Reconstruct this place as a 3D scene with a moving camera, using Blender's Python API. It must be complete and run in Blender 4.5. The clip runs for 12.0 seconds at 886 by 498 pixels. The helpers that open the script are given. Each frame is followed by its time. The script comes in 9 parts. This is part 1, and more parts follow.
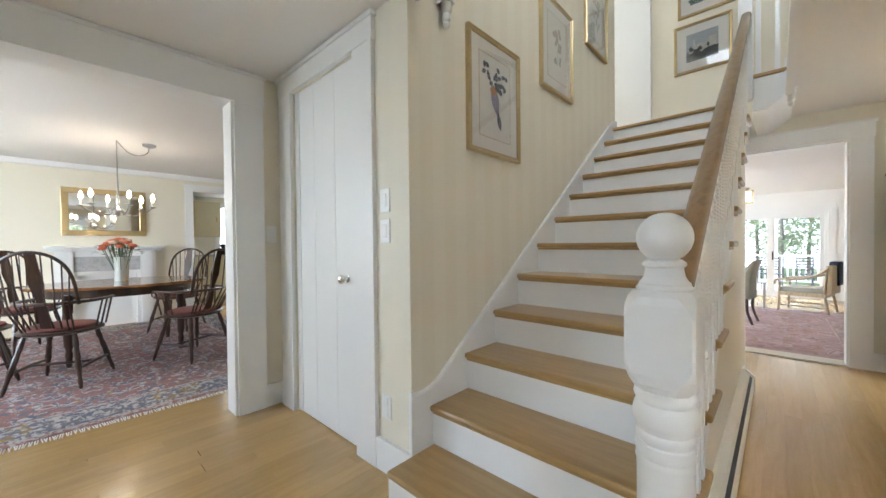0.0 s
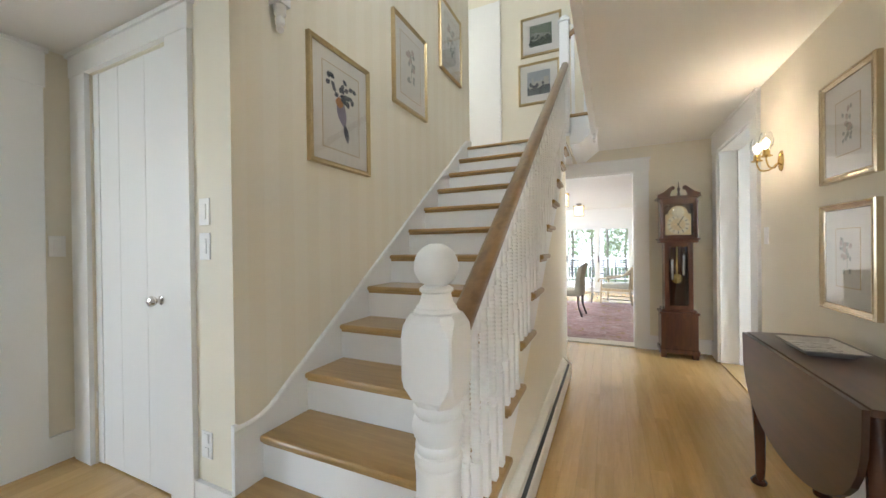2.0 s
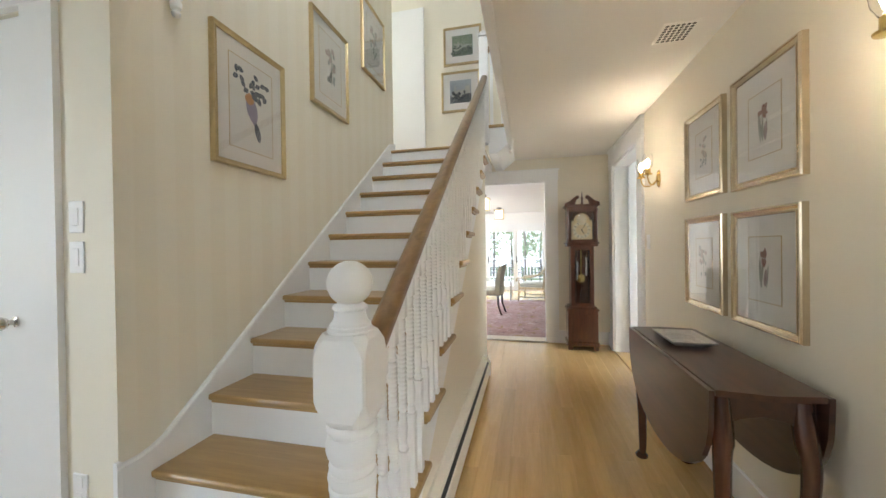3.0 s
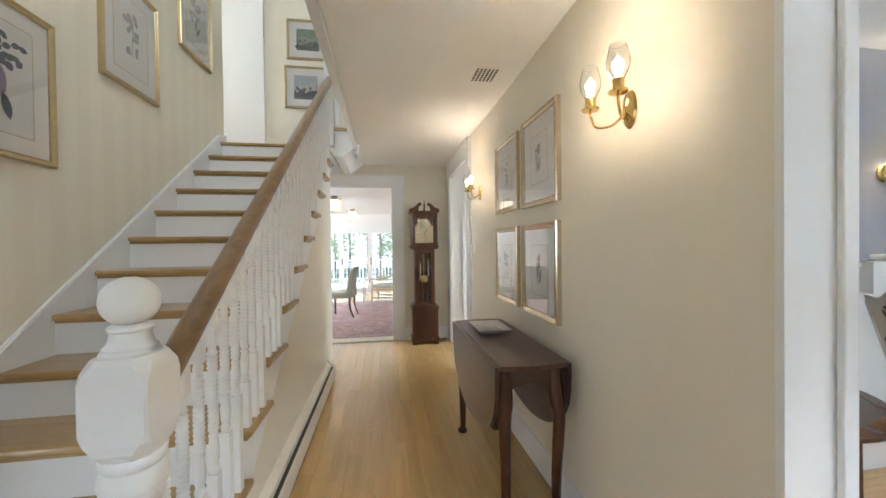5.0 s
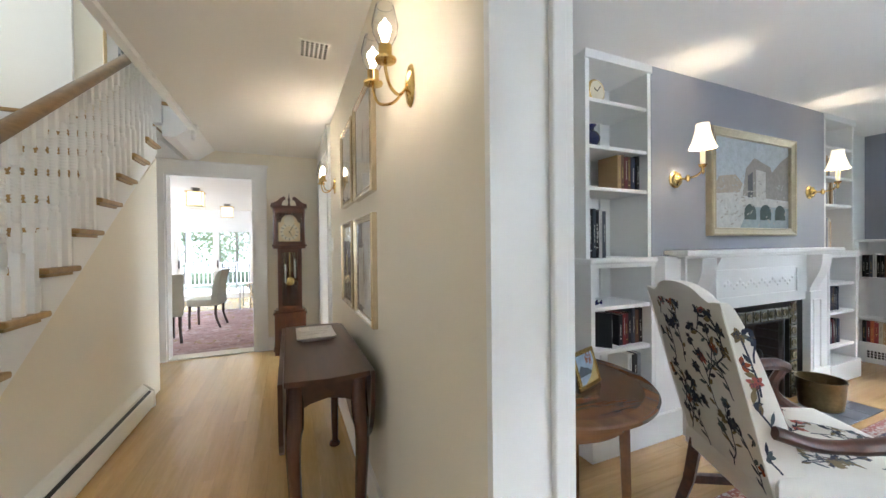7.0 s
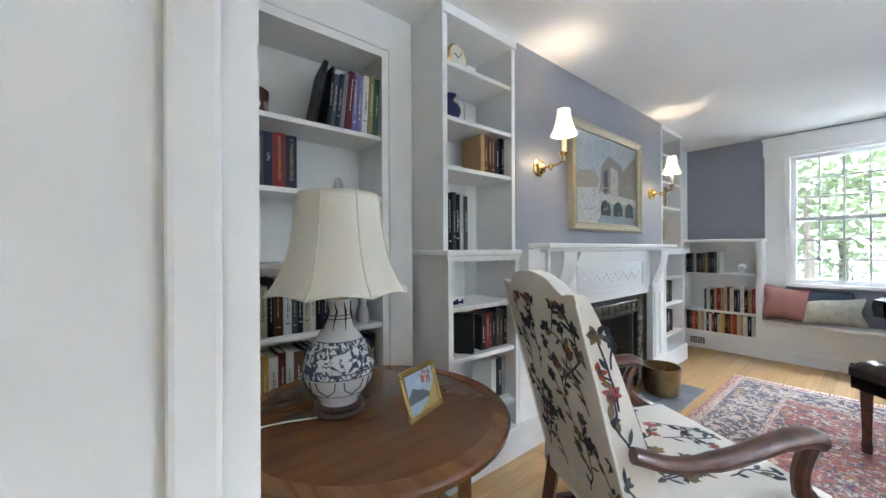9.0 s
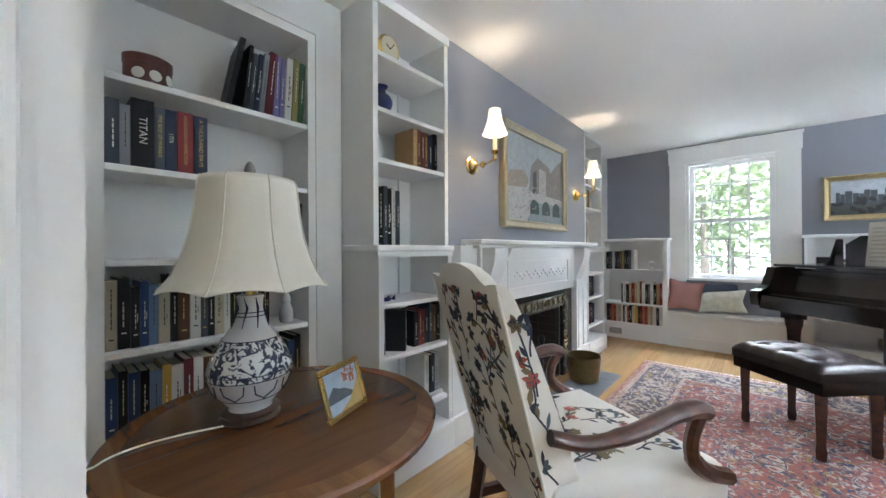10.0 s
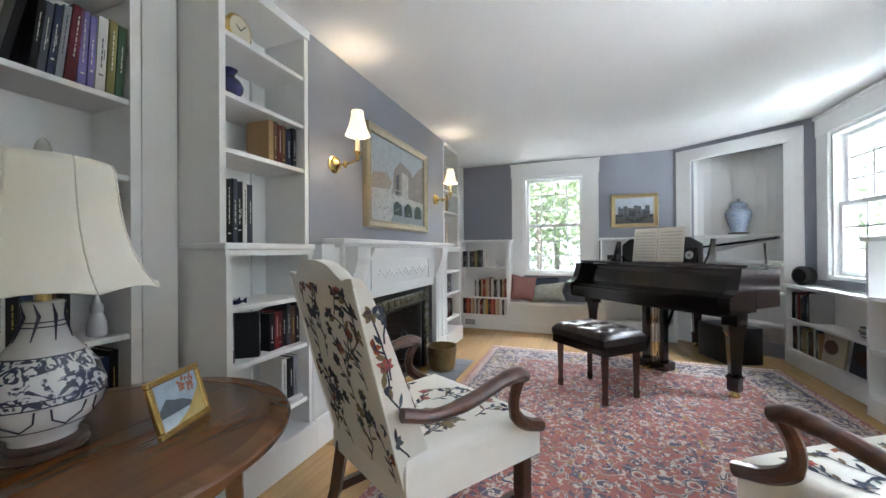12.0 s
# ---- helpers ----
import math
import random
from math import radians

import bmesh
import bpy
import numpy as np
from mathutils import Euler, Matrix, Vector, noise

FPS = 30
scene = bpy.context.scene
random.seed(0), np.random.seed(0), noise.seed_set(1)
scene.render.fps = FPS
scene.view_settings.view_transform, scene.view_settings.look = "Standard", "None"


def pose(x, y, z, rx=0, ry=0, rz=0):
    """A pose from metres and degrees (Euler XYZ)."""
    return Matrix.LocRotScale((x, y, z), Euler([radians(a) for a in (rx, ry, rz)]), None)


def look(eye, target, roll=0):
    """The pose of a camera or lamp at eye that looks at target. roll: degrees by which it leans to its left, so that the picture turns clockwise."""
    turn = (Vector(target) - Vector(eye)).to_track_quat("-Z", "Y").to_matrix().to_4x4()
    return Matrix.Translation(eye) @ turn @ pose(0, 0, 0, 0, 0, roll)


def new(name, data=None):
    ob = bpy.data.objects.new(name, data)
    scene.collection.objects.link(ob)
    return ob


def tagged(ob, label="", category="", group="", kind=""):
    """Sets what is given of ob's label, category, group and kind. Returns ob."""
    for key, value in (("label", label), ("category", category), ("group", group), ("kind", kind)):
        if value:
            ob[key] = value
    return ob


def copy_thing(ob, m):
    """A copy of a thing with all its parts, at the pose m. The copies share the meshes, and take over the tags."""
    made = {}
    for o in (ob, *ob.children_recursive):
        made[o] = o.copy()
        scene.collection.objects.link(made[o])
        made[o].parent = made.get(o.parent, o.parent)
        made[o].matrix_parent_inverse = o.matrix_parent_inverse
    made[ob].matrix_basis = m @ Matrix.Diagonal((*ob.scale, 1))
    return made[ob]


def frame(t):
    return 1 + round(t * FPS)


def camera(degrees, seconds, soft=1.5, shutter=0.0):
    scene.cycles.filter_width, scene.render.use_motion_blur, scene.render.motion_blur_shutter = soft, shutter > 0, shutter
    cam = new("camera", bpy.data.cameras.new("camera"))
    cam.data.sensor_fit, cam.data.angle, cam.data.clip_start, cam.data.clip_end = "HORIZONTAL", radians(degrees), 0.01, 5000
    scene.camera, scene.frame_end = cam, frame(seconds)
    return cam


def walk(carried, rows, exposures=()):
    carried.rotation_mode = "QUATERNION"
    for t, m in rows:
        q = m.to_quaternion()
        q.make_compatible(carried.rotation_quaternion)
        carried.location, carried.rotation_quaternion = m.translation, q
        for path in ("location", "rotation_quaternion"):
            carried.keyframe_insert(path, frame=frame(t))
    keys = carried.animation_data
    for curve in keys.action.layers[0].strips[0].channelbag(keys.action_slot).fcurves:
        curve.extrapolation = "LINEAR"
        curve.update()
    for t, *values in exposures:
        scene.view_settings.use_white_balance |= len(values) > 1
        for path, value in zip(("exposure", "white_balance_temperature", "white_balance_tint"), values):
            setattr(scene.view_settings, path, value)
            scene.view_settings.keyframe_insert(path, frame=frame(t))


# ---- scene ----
cam = camera(101.9, 12.0)
PATH = [
    (0, (0.515, 0.385, 1.099), (-0.849, 1.848, 1.073), -0.6),
    (0.5, (0.555, 0.414, 1.108), (-0.704, 1.968, 1.081), -0.6),
    (1, (0.597, 0.447, 1.116), (-0.542, 2.091, 1.096), -0.6),
    (1.5, (0.645, 0.472, 1.127), (-0.345, 2.21, 1.115), -0.7),
    (2, (0.699, 0.493, 1.149), (-0.14, 2.309, 1.139), -0.7),
    (2.5, (0.717, 0.496, 1.175), (0.047, 2.38, 1.16), -0.7),
    (3, (0.731, 0.487, 1.186), (0.276, 2.435, 1.172), -0.8),
    (3.2, (0.739, 0.476, 1.199), (0.368, 2.441, 1.177), -0.6),
    (5, (0.857, 0.398, 1.213), (1.176, 2.372, 1.192), -0.7),
    (5.5, (0.962, 0.388, 1.216), (1.41, 2.337, 1.194), -0.8),
    (6, (1.092, 0.378, 1.213), (1.649, 2.299, 1.189), -0.8),
    (6.5, (1.21, 0.405, 1.199), (1.874, 2.291, 1.174), -0.8),
    (7, (1.326, 0.459, 1.179), (2.115, 2.297, 1.161), -0.6),
    (7.2, (1.374, 0.507, 1.18), (2.216, 2.32, 1.158), -0.7),
    (8.8, (1.745, 0.666, 1.107), (2.96, 2.256, 1.108), -0.3),
    (9, (1.767, 0.679, 1.102), (3.037, 2.224, 1.105), -0.3),
    (9.5, (1.801, 0.676, 1.088), (3.195, 2.11, 1.092), -0.3),
    (10, (1.815, 0.665, 1.077), (3.319, 1.983, 1.081), -0.3),
    (10.5, (1.813, 0.651, 1.068), (3.426, 1.834, 1.074), -0.3),
    (11, (1.805, 0.634, 1.066), (3.522, 1.66, 1.073), -0.3),
    (11.5, (1.789, 0.614, 1.063), (3.591, 1.481, 1.07), -0.3),
    (12, (1.771, 0.597, 1.063), (3.644, 1.299, 1.07), -0.4),
]
walk(cam, [(t, look(eye, target, roll)) for t, eye, target, roll in PATH],
     [(0, 1.5, 5800, 10), (3, 1.55, 5950, 10), (6, 1.5, 5700, 10), (7, 1.5, 5700, 10), (9, 1.5, 5650, 10), (10, 1.36, 5750, 10), (11, 1.2, 5850, 10), (12, 1.32, 5850, 10)])

# ---------------------------------------------------------------- plan, metres
CEIL = 2.24            # ground floor ceiling
XS = -0.69             # stair wall
XR = 1.67              # hall's right wall, hall face
XL = 1.826              # the same wall, library face
YE = 5.04              # hall's end wall
YC = 1.46              # closet wall
XD = -2.05             # dining wall, hall face
XF = 6.72              # library's window wall
YB = 1.945             # chimney breast and bookcase front
YW = -1.42             # library's long window wall
YJ = 1.02              # library opening, far jamb
LZ, LY = -0.2, 11.8      # living room floor, and its far wall
Z2 = 2.62              # upper floor
ZTOP = 5.0             # stairwell ceiling
RISE, RUN = 0.1867, 0.2555


def tread_z(k):
    return RISE * k - 0.021


def tread_y(k):
    return 1.55 + (k - 2) * RUN


# ---------------------------------------------------------------- light
world = bpy.data.worlds.new("sky")
scene.world = world
world.use_nodes = True
wn = world.node_tree.nodes
sky = wn.new("ShaderNodeTexSky")
sky.sky_type = 'NISHITA'
sky.sun_disc = False
sky.sun_elevation = radians(50)
sky.sun_rotation = radians(-90)
wn["Background"].inputs["Strength"].default_value = 0.15
world.node_tree.links.new(sky.outputs[0], wn["Background"].inputs["Color"])


def area_lamp(name, eye, target, w, h, watts, color=(1, 1, 1)):
    d = bpy.data.lights.new(name, 'AREA')
    d.shape, d.size, d.size_y, d.energy, d.color = 'RECTANGLE', w, h, 0.4 * watts, color
    ob = new(name, d)
    ob.matrix_world = look(eye, target)
    return ob


def bulb_lamp(name, at, watts, color=(1.0, 0.76, 0.50), r=0.02):
    d = bpy.data.lights.new(name, 'POINT')
    d.energy, d.color, d.shadow_soft_size = 0.4 * watts, color, r
    ob = new(name, d)
    ob.location = at
    return ob


sun_data = bpy.data.lights.new("sun", 'SUN')
sun_data.energy, sun_data.angle, sun_data.color = 5.0, radians(12), (1.0, 0.97, 0.92)
sun = new("sun", sun_data)
sun.rotation_euler = (radians(38), 0, radians(-90))

HALL_W, LIB_W = 9.0, 7.0
DAY = (0.93, 0.97, 1.0)
# area lamps added out of view above the windows, in place of skylight
area_lamp("sky_light_library_end", (XF + 2.2, 0.89, 3.5), (XF - 1.2, 0.89, 0.9), 3.0, 1.7, 1300, DAY)
area_lamp("sky_light_library_side", (5.2, YW - 2.2, 3.6), (5.0, 0.2, 0.7), 2.6, 1.7, 1500, DAY)
# fill lamp added at the unseen near window to brighten the bookcases
area_lamp("sky_light_library_near", (3.0, YW - 2.2, 3.4), (2.95, 0.8, 0.9), 2.0, 1.7, 120, DAY)
# low fill lamps added outdoors, shining up onto bookcases and ceiling like bounced light
area_lamp("ground_bounce_library_near", (3.0, YW - 1.7, -0.1), (2.6, 2.2, 1.9), 1.8, 1.0, 420, DAY)
area_lamp("ground_bounce_library_end", (XF + 1.7, 0.89, -0.15), (XF - 2.2, 0.89, 2.2), 2.6, 1.3, 90, DAY)
area_lamp("ground_bounce_library_side", (5.1, YW - 1.9, -0.2), (4.2, 1.5, 1.9), 2.8, 1.3, 70, DAY)
# another such added lamp, above the glass door
area_lamp("sky_light_living", (0.15, LY + 2.6, 3.4), (0.15, LY - 4.0, 0.0), 5.0, 1.9, 420, DAY)
area_lamp("window_light_front", (-0.05, -1.9, 1.45), (0, 4, 1.0), 0.9, 1.0, 6, DAY)
# fill lamp added behind an unseen opening in the dining room's side wall
area_lamp("window_light_dining", (-4.2, -2.1, 1.45), (-4.2, 3, 1.0), 2.2, 1.5, 85, DAY)
# fill lamp added before the solid left wall, to brighten the chairs
area_lamp("window_light_living_side", (-3.3, 8.6, 1.3), (2, 8.6, 1.0), 2.0, 1.4, 190, DAY)
# fill lamp added outside the made-up side room to brighten the hall's end
area_lamp("window_light_side_room", (4.3, 4.0, 1.6), (1.2, 4.2, 1.1), 1.1, 1.2, 60, DAY)
area_lamp("window_light_landing", (-2.5, 4.64, 3.5), (0, 4.64, 3.1), 0.7, 1.8, 30, DAY)
# free-standing fill lamp added in the stairwell; no window stands there
area_lamp("window_light_stairwell", (0.2, 1.45, 3.8), (-0.2, 4.5, 2.6), 1.2, 1.4, 38, DAY)
area_lamp("window_light_kitchen", (-9.0, 3.5, 1.9), (-7.4, 2.9, 0.9), 1.0, 0.3, 16, DAY)

# ---------------------------------------------------------------- materials
MATS = {}


def material(name, color, rough=0.5, metal=0.0, var=0.06, scale=6.0, bump=0.0, bscale=60.0, coat=0.0, emit=None, dark=None, spec=0.5):
    """A painted or plain surface: colour varied at two scales, with a fine relief."""
    m = bpy.data.materials.new(name)
    m.use_nodes = True
    n, l = m.node_tree.nodes, m.node_tree.links
    b = n["Principled BSDF"]
    b.inputs["Roughness"].default_value = rough
    b.inputs["Metallic"].default_value = metal
    b.inputs["Coat Weight"].default_value = coat
    b.inputs["Specular IOR Level"].default_value = spec
    pos = n.new("ShaderNodeTexCoord")
    big = n.new("ShaderNodeTexNoise")
    big.inputs["Scale"].default_value = scale
    big.inputs["Detail"].default_value = 5
    l.new(pos.outputs["Object"], big.inputs["Vector"])
    fine = n.new("ShaderNodeTexNoise")
    fine.inputs["Scale"].default_value = bscale
    fine.inputs["Detail"].default_value = 3
    l.new(pos.outputs["Object"], fine.inputs["Vector"])
    ramp = n.new("ShaderNodeMix")
    ramp.data_type = 'RGBA'
    c = Vector(color)
    d = Vector(dark) if dark else c * (1 - 2 * var)
    ramp.inputs["A"].default_value = (*d, 1)
    ramp.inputs["B"].default_value = (*[min(1, v * (1 + var)) for v in c], 1)
    mixv = n.new("ShaderNodeMath")
    mixv.operation = 'MULTIPLY_ADD'
    l.new(fine.outputs["Fac"], mixv.inputs[0])
    mixv.inputs[1].default_value = 0.35
    l.new(big.outputs["Fac"], mixv.inputs[2])
    sub = n.new("ShaderNodeMath")
    sub.operation = 'SUBTRACT'
    l.new(mixv.outputs[0], sub.inputs[0])
    sub.inputs[1].default_value = 0.17
    sub.use_clamp = True
    l.new(sub.outputs[0], ramp.inputs["Factor"])
    l.new(ramp.outputs["Result"], b.inputs["Base Color"])
    if bump:
        bp = n.new("ShaderNodeBump")
        bp.inputs["Strength"].default_value = bump
        bp.inputs["Distance"].default_value = 0.002
        l.new(fine.outputs["Fac"], bp.inputs["Height"])
        l.new(bp.outputs[0], b.inputs["Normal"])
    if emit:
        b.inputs["Emission Color"].default_value = (*emit[0], 1)
        b.inputs["Emission Strength"].default_value = emit[1]
    MATS[name] = m
    return m


def wood(name, color, dark, axis='Y', rough=0.35, stretch=14.0, scale=5.0, coat=0.2, spread=0.25, bump=0.08):
    """Wood with grain along one axis; every piece has its own shade and its own cut."""
    m = bpy.data.materials.new(name)
    m.use_nodes = True
    n, l = m.node_tree.nodes, m.node_tree.links
    b = n["Principled BSDF"]
    b.inputs["Roughness"].default_value = rough
    b.inputs["Coat Weight"].default_value = coat
    b.inputs["Coat Roughness"].default_value = 0.12
    co = n.new("ShaderNodeTexCoord")
    info = n.new("ShaderNodeObjectInfo")
    shift = n.new("ShaderNodeVectorMath")
    shift.operation = 'MULTIPLY_ADD'
    l.new(info.outputs["Random"], shift.inputs[0])
    shift.inputs[1].default_value = (31.0, 17.0, 9.0)
    l.new(co.outputs["Object"], shift.inputs[2])
    mp = n.new("ShaderNodeMapping")
    mp.inputs["Scale"].default_value = {'X': (1, stretch, stretch), 'Y': (stretch, 1, stretch), 'Z': (stretch, stretch, 1)}[axis]
    l.new(shift.outputs[0], mp.inputs["Vector"])
    g = n.new("ShaderNodeTexNoise")
    g.inputs["Scale"].default_value = scale * 0.5
    g.inputs["Detail"].default_value = 6
    g.inputs["Distortion"].default_value = 0.6
    l.new(mp.outputs[0], g.inputs["Vector"])
    f = n.new("ShaderNodeTexNoise")
    f.inputs["Scale"].default_value = scale * 4
    f.inputs["Detail"].default_value = 3
    l.new(mp.outputs[0], f.inputs["Vector"])
    mx = n.new("ShaderNodeMix")
    mx.data_type = 'RGBA'
    mx.inputs["A"].default_value = (*dark, 1)
    mx.inputs["B"].default_value = (*color, 1)
    rg = n.new("ShaderNodeMapRange")
    rg.inputs["From Min"].default_value = 0.3
    rg.inputs["From Max"].default_value = 0.62
    l.new(g.outputs["Fac"], rg.inputs["Value"])
    l.new(rg.outputs[0], mx.inputs["Factor"])
    hs = n.new("ShaderNodeHueSaturation")
    val = n.new("ShaderNodeMapRange")
    val.inputs["To Min"].default_value = 1 - spread
    val.inputs["To Max"].default_value = 1 + spread
    l.new(info.outputs["Random"], val.inputs["Value"])
    fm = n.new("ShaderNodeMath")
    fm.operation = 'MULTIPLY_ADD'
    l.new(f.outputs["Fac"], fm.inputs[0])
    fm.inputs[1].default_value = 0.25
    l.new(val.outputs[0], fm.inputs[2])
    sb = n.new("ShaderNodeMath")
    sb.operation = 'SUBTRACT'
    l.new(fm.outputs[0], sb.inputs[0])
    sb.inputs[1].default_value = 0.12
    l.new(sb.outputs[0], hs.inputs["Value"])
    l.new(mx.outputs["Result"], hs.inputs["Color"])
    l.new(hs.outputs[0], b.inputs["Base Color"])
    bp = n.new("ShaderNodeBump")
    bp.inputs["Strength"].default_value = bump
    bp.inputs["Distance"].default_value = 0.001
    l.new(f.outputs["Fac"], bp.inputs["Height"])
    l.new(bp.outputs[0], b.inputs["Normal"])
    MATS[name] = m
    return m


def glass(name, tint=(1, 1, 1), rough=0.0):
    m = bpy.data.materials.new(name)
    m.use_nodes = True
    b = m.node_tree.nodes["Principled BSDF"]
    b.inputs["Base Color"].default_value = (*tint, 1)
    b.inputs["Transmission Weight"].default_value = 1.0
    b.inputs["Roughness"].default_value = rough
    b.inputs["IOR"].default_value = 1.45
    return m


CREAM = material("cream_wall_paint", (0.80, 0.75, 0.62), rough=0.55, var=0.015, scale=1.5, bump=0.12, bscale=220)
CREAMS = CREAM.copy()
CREAMS.name = "cream_striped_wallpaper"
sn_, sl_ = CREAMS.node_tree.nodes, CREAMS.node_tree.links
src_ = sn_["Principled BSDF"].inputs["Base Color"].links[0].from_socket
wv_ = sn_.new("ShaderNodeTexWave")
wv_.wave_type, wv_.bands_direction = 'BANDS', 'Y'
wv_.inputs["Scale"].default_value = 1.9
tc_ = sn_.new("ShaderNodeTexCoord")
sl_.new(tc_.outputs["Object"], wv_.inputs["Vector"])
rp_ = sn_.new("ShaderNodeValToRGB")
rp_.color_ramp.elements[0].position, rp_.color_ramp.elements[0].color = 0.40, (1, 1, 1, 1)
rp_.color_ramp.elements[1].position, rp_.color_ramp.elements[1].color = 0.58, (0.978, 0.97, 0.95, 1)
mx_ = sn_.new("ShaderNodeMix")
mx_.data_type, mx_.blend_type = 'RGBA', 'MULTIPLY'
mx_.inputs[0].default_value = 1.0
sl_.new(wv_.outputs["Fac"], rp_.inputs[0])
sl_.new(src_, mx_.inputs[6])
sl_.new(rp_.outputs[0], mx_.inputs[7])
sl_.new(mx_.outputs[2], sn_["Principled BSDF"].inputs["Base Color"])
WHITE = material("white_trim_paint", (0.84, 0.84, 0.82), rough=0.32, var=0.015, scale=3, bump=0.06, bscale=150)
CEILP = material("ceiling_paint", (0.85, 0.84, 0.81), rough=0.8, var=0.015, scale=1.2, bump=0.15, bscale=200)
BLUE = material("blue_grey_wall_paint", (0.26, 0.27, 0.305), rough=0.55, var=0.03, scale=1.5, bump=0.12, bscale=220)
OAK = wood("oak_floor", (0.50, 0.325, 0.125), (0.435, 0.275, 0.098), 'Y', rough=0.22, coat=0.3, spread=0.09, bump=0.04)
OAKX = wood("oak_floor_library", (0.50, 0.32, 0.14), (0.42, 0.255, 0.105), 'X', rough=0.24, coat=0.3, spread=0.09, bump=0.04)
TREAD = wood("oak_tread", (0.42, 0.27, 0.10), (0.335, 0.205, 0.07), 'X', rough=0.3, coat=0.3, spread=0.06)
RAILW = wood("oak_handrail", (0.235, 0.137, 0.053), (0.165, 0.092, 0.034), 'Y', rough=0.3, coat=0.3, spread=0.03)
MAHOG = wood("mahogany", (0.058, 0.021, 0.011), (0.026, 0.010, 0.006), 'Y', rough=0.28, coat=0.2, spread=0.08, stretch=10)
MAHOGZ = wood("mahogany_upright", (0.085, 0.029, 0.013), (0.038, 0.013, 0.007), 'Z', rough=0.25, coat=0.3, spread=0.08, stretch=10)
WALNUT = wood("walnut_top", (0.145, 0.060, 0.020), (0.105, 0.042, 0.014), 'X', rough=0.26, coat=0.2, spread=0.06, stretch=9)
DARKW = wood("dark_stained_wood", (0.055, 0.024, 0.014), (0.022, 0.011, 0.008), 'Z', rough=0.3, coat=0.4, spread=0.1)
BRASS = material("polished_brass", (0.72, 0.52, 0.20), rough=0.22, metal=1.0, var=0.08, scale=20)
GILT = material("gilt_frame", (0.58, 0.45, 0.24), rough=0.30, metal=0.85, var=0.1, scale=30, bump=0.1)
PAPER = material("ivory_paper_mat", (0.80, 0.77, 0.70), rough=0.8, var=0.02, scale=8)
BLACK = material("black_satin", (0.008, 0.0075, 0.0075), rough=0.35, var=0.2, spec=0.35)
GLASS = glass("window_glass")
MIRROR = material("silver_mirror", (0.9, 0.9, 0.9), rough=0.02, metal=1.0, var=0.0)

# ---------------------------------------------------------------- mesh helpers


def box(bm, x0, x1, y0, y1, z0, z1, bevel=0.0):
    vs = [bm.verts.new((x, y, z)) for z in (z0, z1) for y in (y0, y1) for x in (x0, x1)]
    fs = [bm.faces.new([vs[i] for i in f]) for f in ((0, 2, 3, 1), (4, 5, 7, 6), (0, 1, 5, 4), (2, 6, 7, 3), (0, 4, 6, 2), (1, 3, 7, 5))]
    if bevel:
        es = list({e for f in fs for e in f.edges})
        bmesh.ops.bevel(bm, geom=es, offset=bevel, segments=2, profile=0.5, affect='EDGES')
    return bm


def lathe(bm, profile, seg=20, at=(0, 0, 0), m=None, caps=True):
    """profile: (radius, height) from bottom to top, turned about z."""
    rings = []
    for r, z in profile:
        rings.append([bm.verts.new((at[0] + r * math.cos(2 * math.pi * i / seg), at[1] + r * math.sin(2 * math.pi * i / seg), at[2] + z)) for i in range(seg)])
    for a, b in zip(rings, rings[1:]):
        for i in range(seg):
            bm.faces.new((a[i], a[(i + 1) % seg], b[(i + 1) % seg], b[i]))
    if caps:
        bm.faces.new(rings[0][::-1])
        bm.faces.new(rings[-1])
    if m:
        bmesh.ops.transform(bm, matrix=m, verts=[v for r in rings for v in r])
    return bm


def prism(bm, poly, lo, hi, axis='Y'):
    """A flat outline given in two coordinates, made solid between lo and hi along the third."""
    def at(p, d):
        return {'X': (d, p[0], p[1]), 'Y': (p[0], d, p[1]), 'Z': (p[0], p[1], d)}[axis]
    a = [bm.verts.new(at(p, lo)) for p in poly]
    b = [bm.verts.new(at(p, hi)) for p in poly]
    n = len(poly)
    bm.faces.new(a)
    bm.faces.new(b[::-1])
    for i in range(n):
        bm.faces.new((a[i], b[i], b[(i + 1) % n], a[(i + 1) % n]))
    bmesh.ops.recalc_face_normals(bm, faces=bm.faces[:])
    return bm


def tube(bm, pts, radius, seg=8, flat=1.0):
    """A rod along a line of points; radius may be one number or one for each point. flat squeezes it sideways."""
    pts = [Vector(p) for p in pts]
    radii = radius if isinstance(radius, (list, tuple)) else [radius] * len(pts)
    rings, up = [], None
    for i, p in enumerate(pts):
        d = (pts[min(i + 1, len(pts) - 1)] - pts[max(i - 1, 0)]).normalized()
        if up is None:
            up = Vector((0, 0, 1)) if abs(d.z) < 0.9 else Vector((1, 0, 0))
        side = d.cross(up).normalized()
        up = side.cross(d).normalized()
        rings.append([bm.verts.new(p + radii[i] * (math.cos(a) * side * flat + math.sin(a) * up)) for a in [2 * math.pi * k / seg for k in range(seg)]])
    for a, b in zip(rings, rings[1:]):
        for i in range(seg):
            bm.faces.new((a[i], a[(i + 1) % seg], b[(i + 1) % seg], b[i]))
    bm.faces.new(rings[0][::-1])
    bm.faces.new(rings[-1])
    bmesh.ops.recalc_face_normals(bm, faces=bm.faces[:])
    return bm


